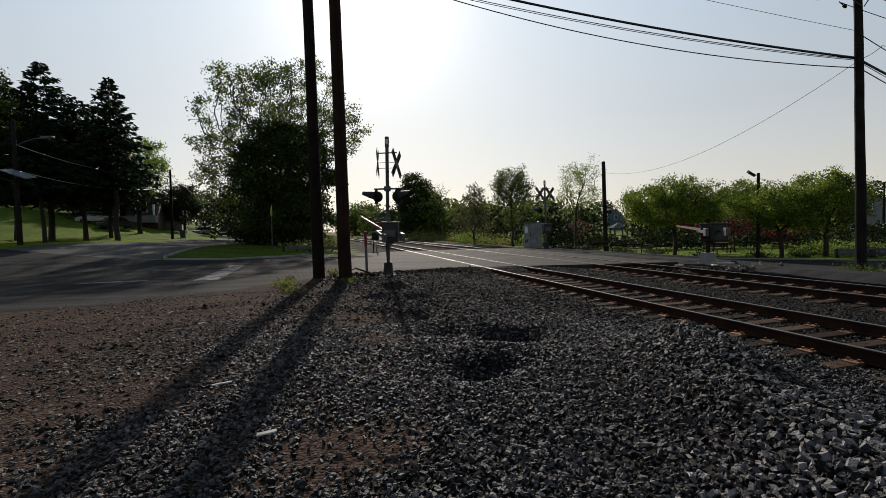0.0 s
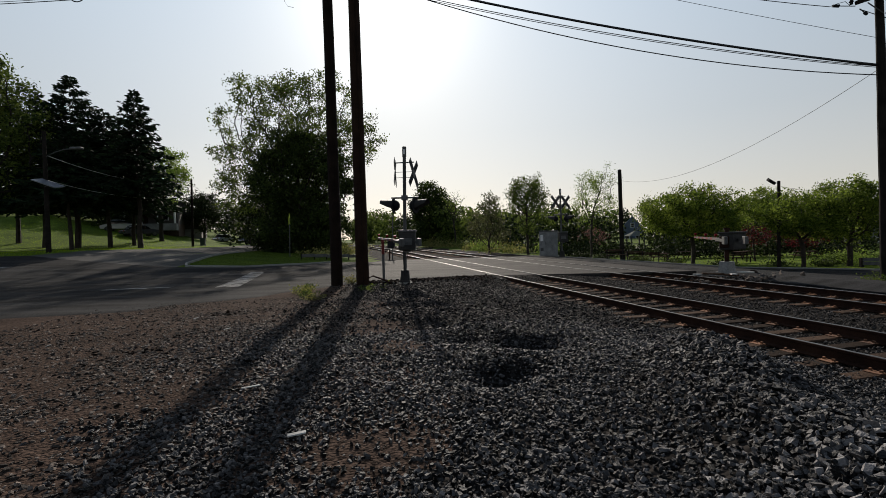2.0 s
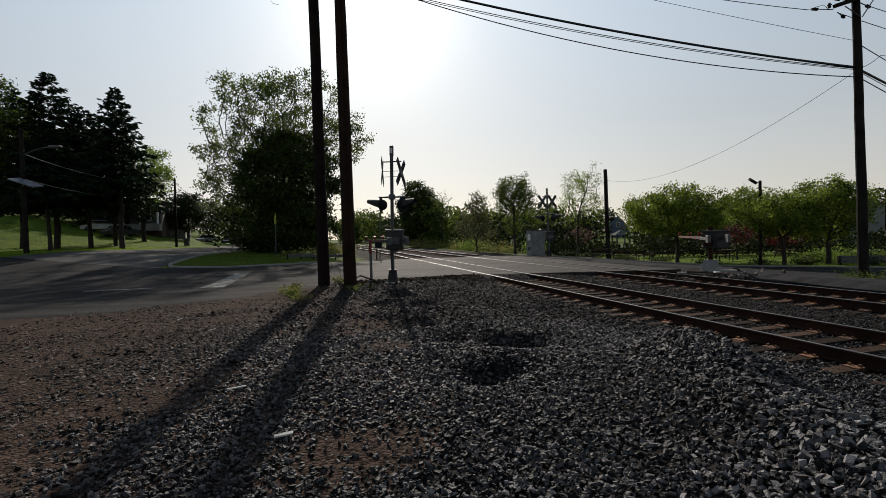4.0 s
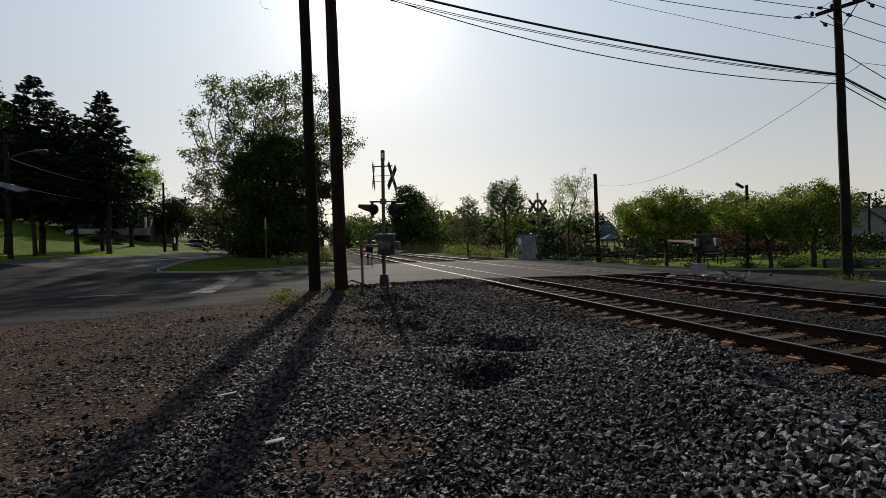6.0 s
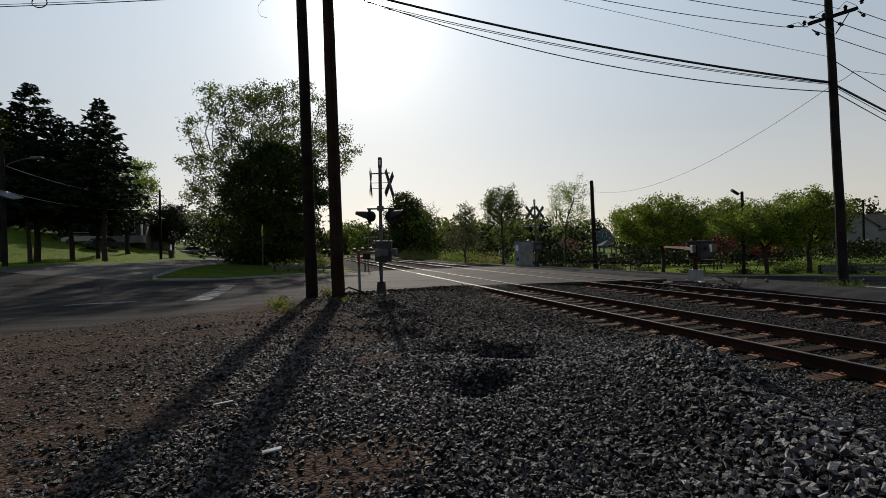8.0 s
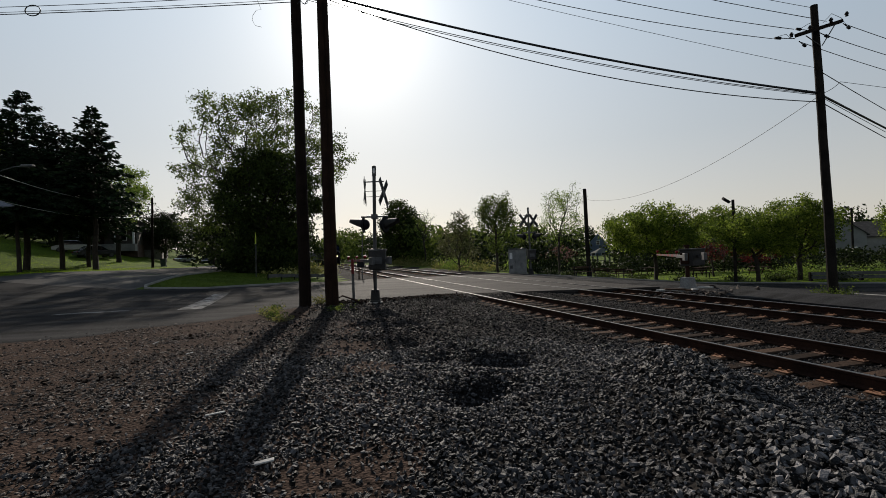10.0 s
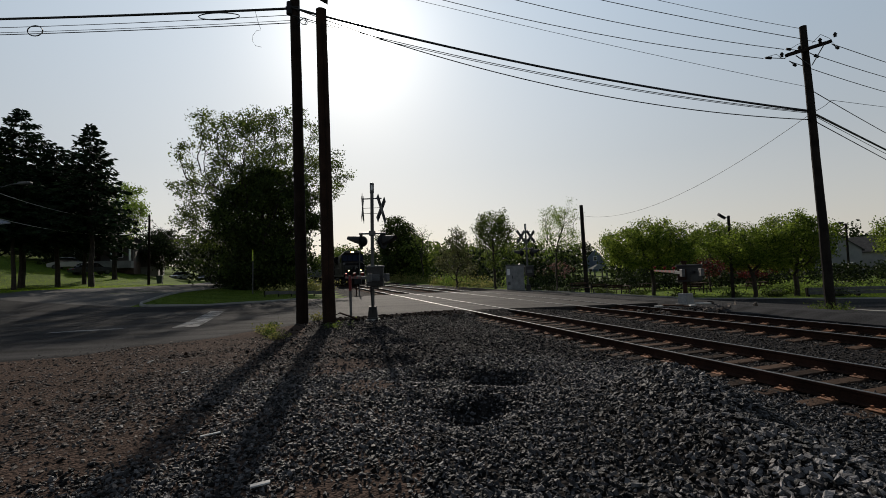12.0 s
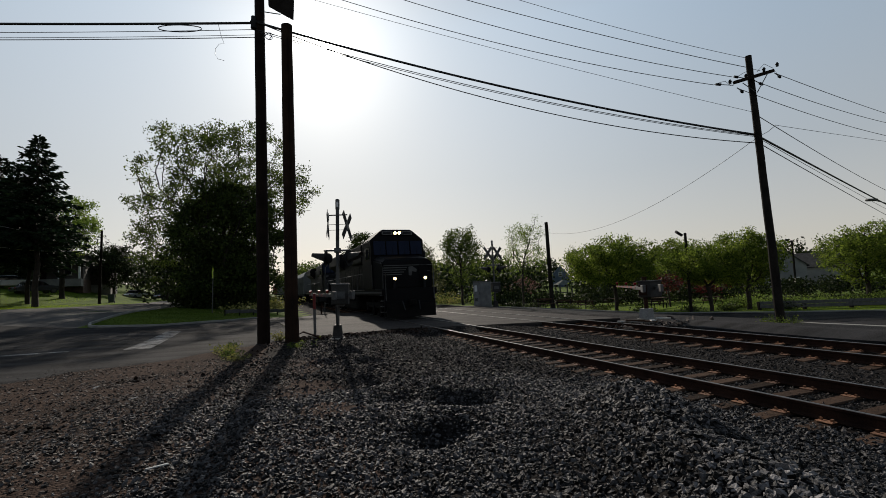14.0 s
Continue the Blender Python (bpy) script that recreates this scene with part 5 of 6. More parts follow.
bush("weed_tuft", 14.6, 15.75, 0.50, 0.20, "green weeds at the pole's foot", LEAF, 71, 900, 0.035)

# cables between the near pole and the leaning pole, and on past it
for a, b, sag, r in (((-4.62, 16.22, 11.40), (14.36, 16.05, 7.02), 0.36, 0.042), ((-4.55, 16.22, 11.10), (14.36, 16.05, 6.98), 0.42, 0.014),
                     ((-4.50, 16.22, 11.02), (14.36, 16.05, 6.94), 0.42, 0.012), ((-4.50, 16.22, 11.37), (14.43, 16.05, 6.68), 0.82, 0.018)):
    cable(a, b, sag, r, "thick black cable bundle between poles" if r > 0.04 else "black overhead cable between poles")
for a, b, sag, r in (((-4.47, 16.25, 15.75), (14.28, 16.05, 10.16), 0.46, 0.009), ((-4.4, 16.2, 14.56), (14.27, 16.05, 9.77), 0.28, 0.013),
                     ((-4.5, 16.2, 14.11), (13.62, 16.05, 9.37), 0.51, 0.013), ((-4.5, 16.2, 13.26), (12.79, 16.05, 9.04), 0.46, 0.013), ((-4.47, 16.2, 12.81), (14.39, 16.05, 7.93), 0.14, 0.008)):
    cable(a, b, sag, r, "thin power line between poles")
# onward from the leaning pole: power lines one way, cables to the next pole
for a, b, sag, r in (((15.45, 15.95, 9.47), (32.85, 23.87, 10.05), 0.10, 0.013), ((14.60, 15.95, 9.12), (32.81, 23.87, 9.78), 0.26, 0.013), ((13.75, 15.95, 8.85), (32.69, 23.87, 8.98), 0.30, 0.013),
                     ((15.2, 15.97, 7.37), (32.66, 23.87, 8.73), 0.02, 0.009)):
    cable(a, b, sag, r, "thin power line leaving the leaning pole")
cable((14.42, 16.05, 7.87), (57.56, 42.87, 7.63), 0.40, 0.016, "black overhead cable leaving the leaning pole")
cable((14.55, 16.05, 6.92), (57.28, 42.87, 5.74), 0.04, 0.042, "thick black cable bundle leaving the leaning pole")
cable((14.55, 16.05, 6.84), (57.28, 42.87, 5.20), 0.10, 0.012, "black overhead cable leaving the leaning pole")
cable((14.55, 16.05, 6.64), (57.10, 42.87, 4.51), 0.08, 0.018, "black overhead cable leaving the leaning pole")
cable((14.45, 15.98, 6.95), (15.2, 15.97, 7.37), 0.06, 0.010, "short jumper wire at the leaning pole", steps=8)
# jumper loops and strain insulators at the crossarm
for pts in ([(13.45, 15.98, 8.98), (13.25, 15.98, 9.16), (13.0, 15.98, 9.10), (12.79, 16.02, 9.04)], [(14.65, 15.98, 9.55), (15.0, 15.98, 9.88), (15.35, 15.98, 9.72), (15.55, 15.98, 9.44)],
            [(13.7, 15.98, 9.30), (14.1, 15.98, 9.52), (14.5, 15.98, 9.66), (14.8, 15.98, 9.60)]):
    tagged(swept("jumper_wire", pts, 0.009, WIRE), "thin jumper wire looped at the crossarm", "wire", "jumper wires")
# cables leaving the near pole to the other side
for z0, z1, r, sag in ((11.40, 12.8, 0.045, 0.4), (11.15, 12.5, 0.012, 0.5), (10.95, 12.3, 0.010, 0.5), (10.86, 12.1, 0.016, 0.45)):
    cable((-4.64, 16.3, z0), (-46, 21.5, z1 + 2.0), sag, r, "thick black cable bundle between poles" if r > 0.04 else "black overhead cable between poles")
ring = [(-14.5 + 0.28 * math.cos(a), 17.4, 11.34 + 0.20 * math.sin(a)) for a in np.linspace(0, 6.28, 17)]
tagged(swept("cable_coil", ring, 0.02, WIRE), "spare cable coiled on the overhead bundle", "cable coil")
ring = [(-7.3 + 0.75 * math.cos(a), 16.6, 11.32 + 0.13 * math.sin(a)) for a in np.linspace(0, 6.28, 21)]
tagged(swept("cable_coil", ring, 0.018, WIRE), "spare cable looped under the overhead bundle", "cable coil")

hook = [(-5.95, 16.5, 11.45), (-5.85, 16.5, 11.0), (-5.75, 16.5, 10.72), (-5.92, 16.5, 10.70), (-6.05, 16.5, 10.52), (-6.07, 16.5, 10.32), (-5.97, 16.5, 10.14), (-5.75, 16.5, 10.08)]
tagged(swept("dangling_wire", hook, 0.007, WIRE), "thin loose wire hanging in a hook from the bundle", "wire")
knot = [(-4.18 + 0.16 * math.cos(a) * (1 + 0.3 * math.sin(3 * a)), 16.2, 10.85 + 0.13 * math.sin(a * 1.5)) for a in np.linspace(0, 12.5, 33)]
tagged(swept("cable_knot", knot, 0.014, WIRE), "tangled cable knot beside the pole", "cable knot")

# the plain pole by the park, its drop wire, and two flood-lit poles
pole3 = thing("utility_pole", pose(0, 0, 0), "plain grey wooden pole at the park's edge", "utility pole", "utility poles")
part("shaft", shaft((14.15, 40, -1.4), (14.06, 40, 6.95), 0.20, 0.15, 4), POLE_GREY, pole3)
cable((14.1, 39.9, 6.0), (14.45, 16.1, 6.9), 1.3, 0.010, "thin drop wire between poles")


def flood_pole(x, y, h, label):
    z = float(land(x, y))
    ob = thing("flood_light_pole", pose(x, y, z), label, "lamp post", "flood light poles")
    part("shaft", shaft((0, 0, -0.3), (0.05, 0, h), 0.12, 0.10, int(x)), POLE_GREY, ob)
    part("arm", rodded((0, 0, h - 0.15), (-0.40, -0.05, h - 0.12), 0.025, n=6), GALV, ob)
    head = part("flood_light", boxed(-0.30, 0.30, -0.16, 0.16, -0.10, 0.10, 0.04, m=pose(-0.55, -0.1, h - 0.02, 30, 28, 10)), BLACK, ob)
    part("lens", boxed(-0.26, 0.26, -0.13, 0.13, -0.012, 0.0, m=pose(-0.55, -0.1, h - 0.02, 30, 28, 10) @ pose(0, 0, -0.104)), GLASS_DARK, head)
    return ob


flood_pole(23.3, 34.0, 6.25, "wooden pole with a flood light in the park")
flood_pole(46.0, 48.0, 6.3, "wooden pole with a flood light by the houses")
cable((23.3, 34, 4.6), (46, 48, 4.7), 0.5, 0.009, "thin wire between flood light poles")

# ================= crossing signals =================
def crossbuck(parent, m):
    for a in (45, -45):
        part("crossbuck_blade", boxed(-0.61, 0.61, -0.006 if a > 0 else 0.008, 0.008 if a > 0 else 0.022, -0.115, 0.115, m=m @ pose(0, 0, 0, 0, a, 0)), BOARD_GREY, parent, "crossbuck board, backlit shade in its grey")
    # the lettering as plain dark bars
    for a, dx in ((45, -0.34), (45, 0.34), (-45, 0.34), (-45, -0.34)):
        part("lettering", boxed(dx - 0.17, dx + 0.17, -0.012, -0.0085 if a > 0 else 0.0065, -0.06, 0.06, m=m @ pose(0, 0, 0, 0, a, 0)), BLACK, parent)


def flasher(parent, m):
    """A round signal with backing disc, hood and dark red lens; it faces local -y."""
    bm = bmesh.new()
    bmesh.ops.create_cone(bm, cap_ends=True, segments=28, radius1=0.305, radius2=0.29, depth=0.03, matrix=m @ pose(0, 0, 0, 90))
    disc = part("backing_disc", bm, BLACK, parent)
    bm = bmesh.new()
    bmesh.ops.create_uvsphere(bm, u_segments=16, v_segments=8, radius=0.2, matrix=m @ pose(0, 0.05, 0, 90) @ Matrix.Diagonal((1, 1, 0.9, 1)))
    part("housing", bm, BLACK, parent)
    bm = bmesh.new()
    n = 16
    rows = [[bm.verts.new(m @ Vector((0.185 * r * math.cos(a), -d, 0.185 * r * math.sin(a)))) for a in np.linspace(-c, math.pi + c, n)] for d, r, c in ((0.01, 1.0, 0.7), (0.20, 1.05, 0.3), (0.48, 1.1, -0.35))]
    rows2 = [[bm.verts.new(m @ Vector((0.178 * r * math.cos(a), -d, 0.178 * r * math.sin(a)))) for a in np.linspace(-c, math.pi + c, n)] for d, r, c in ((0.01, 1.0, 0.7), (0.20, 1.05, 0.3), (0.48, 1.1, -0.35))]
    for rr in (rows, rows2):
        for near_row, far_row in zip(rr, rr[1:]):
            for j in range(n - 1):
                bm.faces.new((near_row[j], near_row[j + 1], far_row[j + 1], far_row[j]))
    part("hood", bm, CASE_GREY, parent)
    bm = bmesh.new()
    bmesh.ops.create_cone(bm, cap_ends=True, segments=20, radius1=0.15, radius2=0.15, depth=0.02, matrix=m @ pose(0, -0.03, 0, 90))
    part("lens", bm, LENS_RED, disc)


def gate_arm(name, m, length, label):
    """A striped arm with its counterweights, turning about its pivot; it points along local +y."""
    ob = thing(name, m, label, "crossing gate arm")
    k, y = 0, 0.3
    while y < length:
        e = min(y + 0.4, length)
        part("stripe", boxed(-0.022, 0.022, y, e, -0.055 + 0.02 * y / length, 0.055 - 0.02 * y / length), RED if k % 2 else SHADED_WHITE, ob)
        y, k = e, k + 1
    for f in (0.97, 0.6, 0.3):
        part("warning_lamp", rod(rodded((0, length * f, 0.05), (0, length * f, 0.12), 0.012, n=6), (-0.05, length * f, 0.15), (0.05, length * f, 0.15), 0.05, n=10), LENS_RED, ob)
    for dx in (-0.30, 0.30):
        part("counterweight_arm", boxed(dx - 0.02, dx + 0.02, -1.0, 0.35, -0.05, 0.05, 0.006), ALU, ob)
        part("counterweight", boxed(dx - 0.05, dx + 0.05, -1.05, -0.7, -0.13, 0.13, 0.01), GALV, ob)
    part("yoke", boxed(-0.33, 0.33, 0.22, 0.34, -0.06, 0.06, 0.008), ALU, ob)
    return ob


def signal_mast(x, y, lean, turn, label, height=4.95, boards=(15, -2)):
    """Crossing mast with crossbucks, flashers and bell post, base on concrete."""
    z = float(land(x, y)) - 0.04
    ob = thing("crossing_signal", pose(x, y, z, 0, lean, 0), label, "crossing signal", "crossing signals")
    part("foundation", boxed(-0.24, 0.24, -0.24, 0.24, -0.25, 0.06, 0.02), CONCRETE, ob)
    bm = boxed(-0.19, 0.19, -0.19, 0.19, 0.055, 0.12, 0.01)
    prism(bm, [(-0.17, 0.11), (0.17, 0.11), (0.125, 0.50), (-0.125, 0.50)], 0.28, pose(0, -0.14, 0))
    part("base_casting", bm, CASE_GREY, ob)
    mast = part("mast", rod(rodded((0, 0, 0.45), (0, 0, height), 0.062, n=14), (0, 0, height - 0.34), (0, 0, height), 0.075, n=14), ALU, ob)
    bm = bmesh.new()
    bmesh.ops.create_uvsphere(bm, u_segments=14, v_segments=8, radius=0.075, matrix=Matrix.Translation((0, 0, height)) @ Matrix.Diagonal((1, 1, 0.5, 1)))
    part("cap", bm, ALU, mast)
    part("cap_patch", boxed(-0.035, 0.035, -0.085, -0.07, height - 0.26, height - 0.08, 0.005), WHITE, mast)
    for side, yy in ((1, 0.36), (-1, -0.36)):
        e = pose(0, 0, 0, 0, 0, turn) @ Vector((0, yy, 0))
        q = pose(e.x, e.y, 4.05 if side > 0 else 4.0, 0, 0, turn + (boards[0] if side > 0 else boards[1]) + (0 if side < 0 else 180))
        crossbuck(ob, q)
        e = (pose(0, 0, 0, 0, 0, turn) @ Vector((0, yy, 0)))
        for dz in (0.32, -0.02, -0.22):
            part("bracket", rodded((0, 0, 4.08 + dz), (e.x, e.y, 4.08 + dz), 0.022 if dz > 0.1 else 0.009, n=6), GALV, ob)
    part("crossarm", rodded(tuple(pose(0, 0, 3.13, 0, 0, turn) @ Vector((-0.0, -0.5, 0))), tuple(pose(0, 0, 3.13, 0, 0, turn) @ Vector((0, 0.5, 0))), 0.035, n=8), GALV, ob)
    part("junction_box", boxed(-0.11, 0.11, -0.11, 0.11, 3.04, 3.22, 0.02), GALV, ob)
    for f, yy in ((0, -0.42), (180, 0.42)):
        flasher(ob, pose(0, 0, 0, 0, 0, turn) @ pose(0, yy, 2.85, 0, 0, f + (8 if f else -12)))
        e = pose(0, 0, 0, 0, 0, turn) @ Vector((0, yy * 0.95, 0))
        part("bracket", rodded((e.x, e.y, 3.13), (e.x, e.y, 2.95), 0.025, n=6), GALV, ob)
    return ob


def gate_machine(name, m, label):
    ob = thing(name, m, label, "gate machine")
    part("case", boxed(-0.29, 0.29, -0.24, 0.24, 1.22, 1.92, 0.03), CASE_GREY, ob)
    part("lid", boxed(-0.31, 0.31, -0.26, 0.26, 1.89, 1.95, 0.015), GALV, ob)
    part("hinge", rodded((-0.22, -0.25, 1.90), (0.22, -0.25, 1.90), 0.015, n=6), GALV, ob)
    part("plate", boxed(-0.18, 0.18, -0.253, -0.243, 1.42, 1.66, 0.003), GALV, ob)
    part("clamp", boxed(-0.12, 0.12, -0.12, 0.30, 1.15, 1.24, 0.01), GALV, ob)
    part("cable_conduit", rod(rodded((-0.16, 0.05, 1.22), (-0.15, 0.12, 0.8), 0.028, n=8), (-0.15, 0.12, 0.8), (-0.11, 0.2, 0.3), 0.028, n=8), RUBBER, ob)
    return ob


MX, MY = -2.02, 16.5
signal_mast(MX, MY, 1.4, 78, "grey crossing signal mast with crossbucks and red flashers")
gate_machine("gate_machine", pose(MX + 0.13, MY - 0.32, -0.04, 0, 1.4, 0), "grey gate machine case on the signal mast")
gate_near = gate_arm("crossing_gate_arm", pose(MX + 0.05, MY - 0.30, 1.50, 0, 0, 20), 5.2, "red and white striped gate arm over the lane")
signal_mast(7.45, 33.2, -0.5, 65, "grey crossing signal mast across the tracks", boards=(-28, -28))
gate_machine("gate_machine", pose(7.45, 32.85, -0.2), "grey gate machine case on the far signal mast")

# the short gate stand beyond the far track
SX, SY = 9.45, 16.4
sz = float(land(SX, SY)) - 0.05
stand = thing("gate_stand", pose(SX, SY, sz, 0, 0, 25), "rusty gate stand with a grey machine case", "gate stand")
part("foundation", boxed(-0.25, 0.25, -0.25, 0.25, -0.1, 0.14, 0.02), CONCRETE, stand)
bm = bmesh.new()
prism(bm, [(-0.22, 0.14), (0.22, 0.14), (0.15, 0.50), (-0.15, 0.50)], 0.36, pose(0, -0.18, 0))
part("base_casting", bm, SILVER, stand)
part("post", rod(rodded((0, 0, 0.34), (0.02, 0, 1.66), 0.075, n=12), (0.02, 0, 1.62), (0.02, 0, 1.70), 0.10, n=12), RAIL_RUST, stand)
part("case", boxed(-0.1, 0.62, -0.30, 0.22, 0.92, 1.52, 0.03), CASE_GREY, stand)
part("lid", boxed(-0.13, 0.65, -0.33, 0.25, 1.49, 1.55, 0.015), CASE_GREY, stand)
part("bracket", boxed(-0.16, 0.16, -0.16, 0.16, 1.0, 1.4, 0.02), RAIL_RUST, stand)
gate_far = gate_arm("crossing_gate_arm", pose(SX + 0.05, SY, 1.22, 0, 0, -17), 6.0, "red and white striped gate arm beyond the tracks")
for k, (dx, dy, L, a) in enumerate(((-0.9, -0.2, 0.9, 20), (-0.5, -0.45, 1.1, -15), (-0.2, -0.7, 0.9, 65), (-0.75, -0.6, 0.7, 100), (0.35, -0.5, 0.8, 30))):
    ob = part("board_offcut", boxed(-L / 2, L / 2, -0.07, 0.07, 0, 0.05, 0.008), TIE if k % 2 else PAPER)
    ob.matrix_world = pose(SX + dx, SY + dy, float(land(SX + dx, SY + dy)) - 0.0 + 0.02 * k, 0, 4, a)
    tagged(ob, "weathered board offcut lying by the gate stand", "board", "board offcuts")



def rubble_spots(rng, n):
    return np.stack([SX - 0.1 + 0.75 * rng.normal(size=n), SY - 0.35 + 0.38 * rng.normal(size=n)], -1)


gravel_field("rubble", 700, rubble_spots, (0.05, 0.22), "brown rubble and broken stone round the gate stand", 17, STRAY, -0.2)

# cobra-head lamp reaching over the road
lx, ly = 37.2, 29.6
lamp2 = thing("street_lamp", pose(lx, ly, float(land(lx, ly))), "wooden pole with a cobra-head street lamp over the road", "street lamp")
part("shaft", shaft((0, 0, -0.3), (0, 0, 9.4), 0.16, 0.12, 12), POLE_GREY, lamp2)
swept("arm", [(0, 0, 7.1), (-0.9, 0, 7.55), (-1.5, 0.1, 7.75)], 0.03, GALV, lamp2)
part("lamp_head", boxed(-2.25, -1.45, -0.06, 0.26, 7.72, 7.90, 0.06), GALV, lamp2)

# red and white marker posts by the near signal
def marker_post(x, y, h, label, lean=0):
    z = float(yard(x, y))
    ob = thing("marker_post", pose(x, y, z, 0, lean, 0), label, "marker post", "marker posts")
    part("post", boxed(-0.045, 0.045, -0.035, 0.035, -0.1, h - 0.55, 0.01), SHADED_WHITE, ob)
    part("red_head", boxed(-0.05, 0.05, -0.04, 0.04, h - 0.55, h, 0.01), RED, ob)
    return ob


marker_post(-2.86, 16.9, 1.62, "white post with a red reflective head")
pipe = swept("bent_pipe", [(-3.30, 16.2, -0.1), (-3.32, 16.2, 0.22), (-3.15, 16.25, 0.30), (-2.75, 16.4, 0.12), (-2.5, 16.5, -0.02)], 0.03, RAIL_RUST)
tagged(pipe, "bent rusty pipe beside the signal mast", "pipe")

mz = float(land(-5.25, 36.0))
whip = thing("whip_post", pose(-5.25, 36.0, mz, 0, 2, 0), "thin pale post with a dark control box beyond the road", "post")
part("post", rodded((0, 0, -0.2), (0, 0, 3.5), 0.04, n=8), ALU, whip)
part("control_box", boxed(-0.38, 0.16, -0.2, 0.2, 0.85, 1.5, 0.03), BLACK, whip)
part("leg", rodded((-0.25, 0, -0.2), (-0.25, 0, 0.8), 0.05, n=8), RAIL_RUST, whip)

# equipment cabinet across the tracks
cz = float(land(6.8, 34.6))
cab = thing("equipment_cabinet", pose(6.78, 34.6, cz - 0.05, 0, 0, -12) @ Matrix.Diagonal((0.76, 0.8, 0.98, 1)), "silver railroad equipment cabinet with a pale patch", "equipment cabinet")
part("plinth", boxed(-0.95, 0.95, -0.75, 0.75, -0.1, 0.12, 0.02), CONCRETE, cab)
body = part("body", boxed(-0.88, 0.88, -0.68, 0.68, 0.12, 1.98, 0.03), SILVER, cab)
part("roof", boxed(-0.93, 0.93, -0.73, 0.73, 1.96, 2.04, 0.02), GALV, cab)
door = part("door", boxed(-0.36, 0.80, -0.705, -0.675, 0.2, 1.9, 0.01), SILVER, cab)
part("handle", boxed(-0.28, -0.22, -0.735, -0.70, 0.95, 1.2, 0.008), BLACK, door)
part("sign_plate", boxed(-0.76, -0.50, -0.695, -0.681, 1.25, 1.72, 0.003), WHITE, cab)
part("vent", boxed(-0.78, -0.48, -0.695, -0.681, 0.5, 0.75, 0.003), GALV, cab)


# ================= street furniture by the side street =================
def sign_post(x, y, h, label):
    ob = thing("warning_sign", pose(x, y, float(land(x, y)), 0, 1.5, 0), label, "road sign")
    part("post", boxed(-0.03, 0.03, -0.02, 0.02, -0.3, h - 0.4, 0.004), GALV, ob)
    bm = bmesh.new()
    prism(bm, [(-0.46, 0.15), (0.46, 0.15), (0.46, 0.62), (0, 1.07), (-0.46, 0.62)], 0.012, pose(0, -0.02, h - 1.07, 0, 0, 104))
    part("sign_face", bm, YELLOW_GREEN, ob, "fluorescent yellow-green five-sided sign")
    return ob


sign_post(-13.6, 36.4, 3.5, "yellow-green pedestrian warning sign seen edge-on on grass")

lz = float(land(-31.3, 33.6)) + 0.08
lamp = thing("street_lamp", pose(-31.0, 33.6, lz), "wooden pole with a street lamp and solar panel", "street lamp")
part("shaft", shaft((0, 0, -0.3), (0.1, 0, 9.0), 0.17, 0.13, 8), POLE_GREY, lamp)
arm_pts = [(0.1, 0, 7.05), (0.9, -0.1, 7.35), (1.8, -0.2, 7.55), (2.6, -0.3, 7.55)]
swept("arm", arm_pts, 0.035, GALV, lamp)
bm = boxed(2.4, 3.25, -0.5, -0.15, 7.45, 7.66, 0.07)
part("lamp_head", bm, GALV, lamp)
part("solar_panel", boxed(-0.85, 0.85, -0.5, 0.5, -0.02, 0.02, 0.005, m=pose(0.7, -0.5, 5.05, 12, 21, 8)), SOLAR, lamp)
part("panel_frame", boxed(-0.88, 0.88, -0.53, 0.53, -0.045, -0.022, 0.005, m=pose(0.7, -0.5, 5.05, 12, 21, 8)), SILVER, lamp)
part("panel_bracket", rodded((0.05, -0.1, 4.8), (0.7, -0.45, 5.02), 0.03, n=6), GALV, lamp)
cable((-31, 33.5, lz + 7.3), (-32.3, 54.9, 9.2), 0.9, 0.022, "cable from street lamp pole, sun glint in its pale colour", sheath=SUNLIT_WIRE)
cable((-31, 33.5, lz + 5.4), (-32.3, 54.9, 7.6), 0.8, 0.018, "cable from street lamp pole, sun glint in its pale colour", sheath=SUNLIT_WIRE)
cable((-32.3, 55.1, 9.1), (-60, 130, 10.5), 2.0, 0.02)
cable((-32.3, 55.1, 7.9), (-46, 72, 6.5), 0.6, 0.012, "thin service line to the house")
p9 = thing("utility_pole", pose(0, 0, 0), "slim dark utility pole by the side street", "utility pole", "utility poles")
part("shaft", shaft((-32.45, 55, 1.0), (-32.27, 55, 9.55), 0.15, 0.11, 9), POLE, p9)


def wheelie_bin(x, y, a):
    ob = thing("trash_bin", pose(x, y, float(land(x, y)), 0, 0, a), "dark plastic wheeled trash bin at the kerb", "trash bin")
    bm = bmesh.new()
    prism(bm, [(-0.26, 0.05), (0.26, 0.05), (0.32, 1.0), (-0.32, 1.0)], 0.62, pose(0, -0.31, 0))
    part("body", bm, PLASTIC, ob)
    part("lid", boxed(-0.35, 0.35, -0.36, 0.36, 1.0, 1.06, 0.02), PLASTIC, ob)
    for dx in (-0.28, 0.28):
        part("wheel", rodded((dx - 0.03, 0.3, 0.12), (dx + 0.03, 0.3, 0.12), 0.12, n=14), RUBBER, ob)
    return ob


wheelie_bin(-34.0, 60.0, 20)


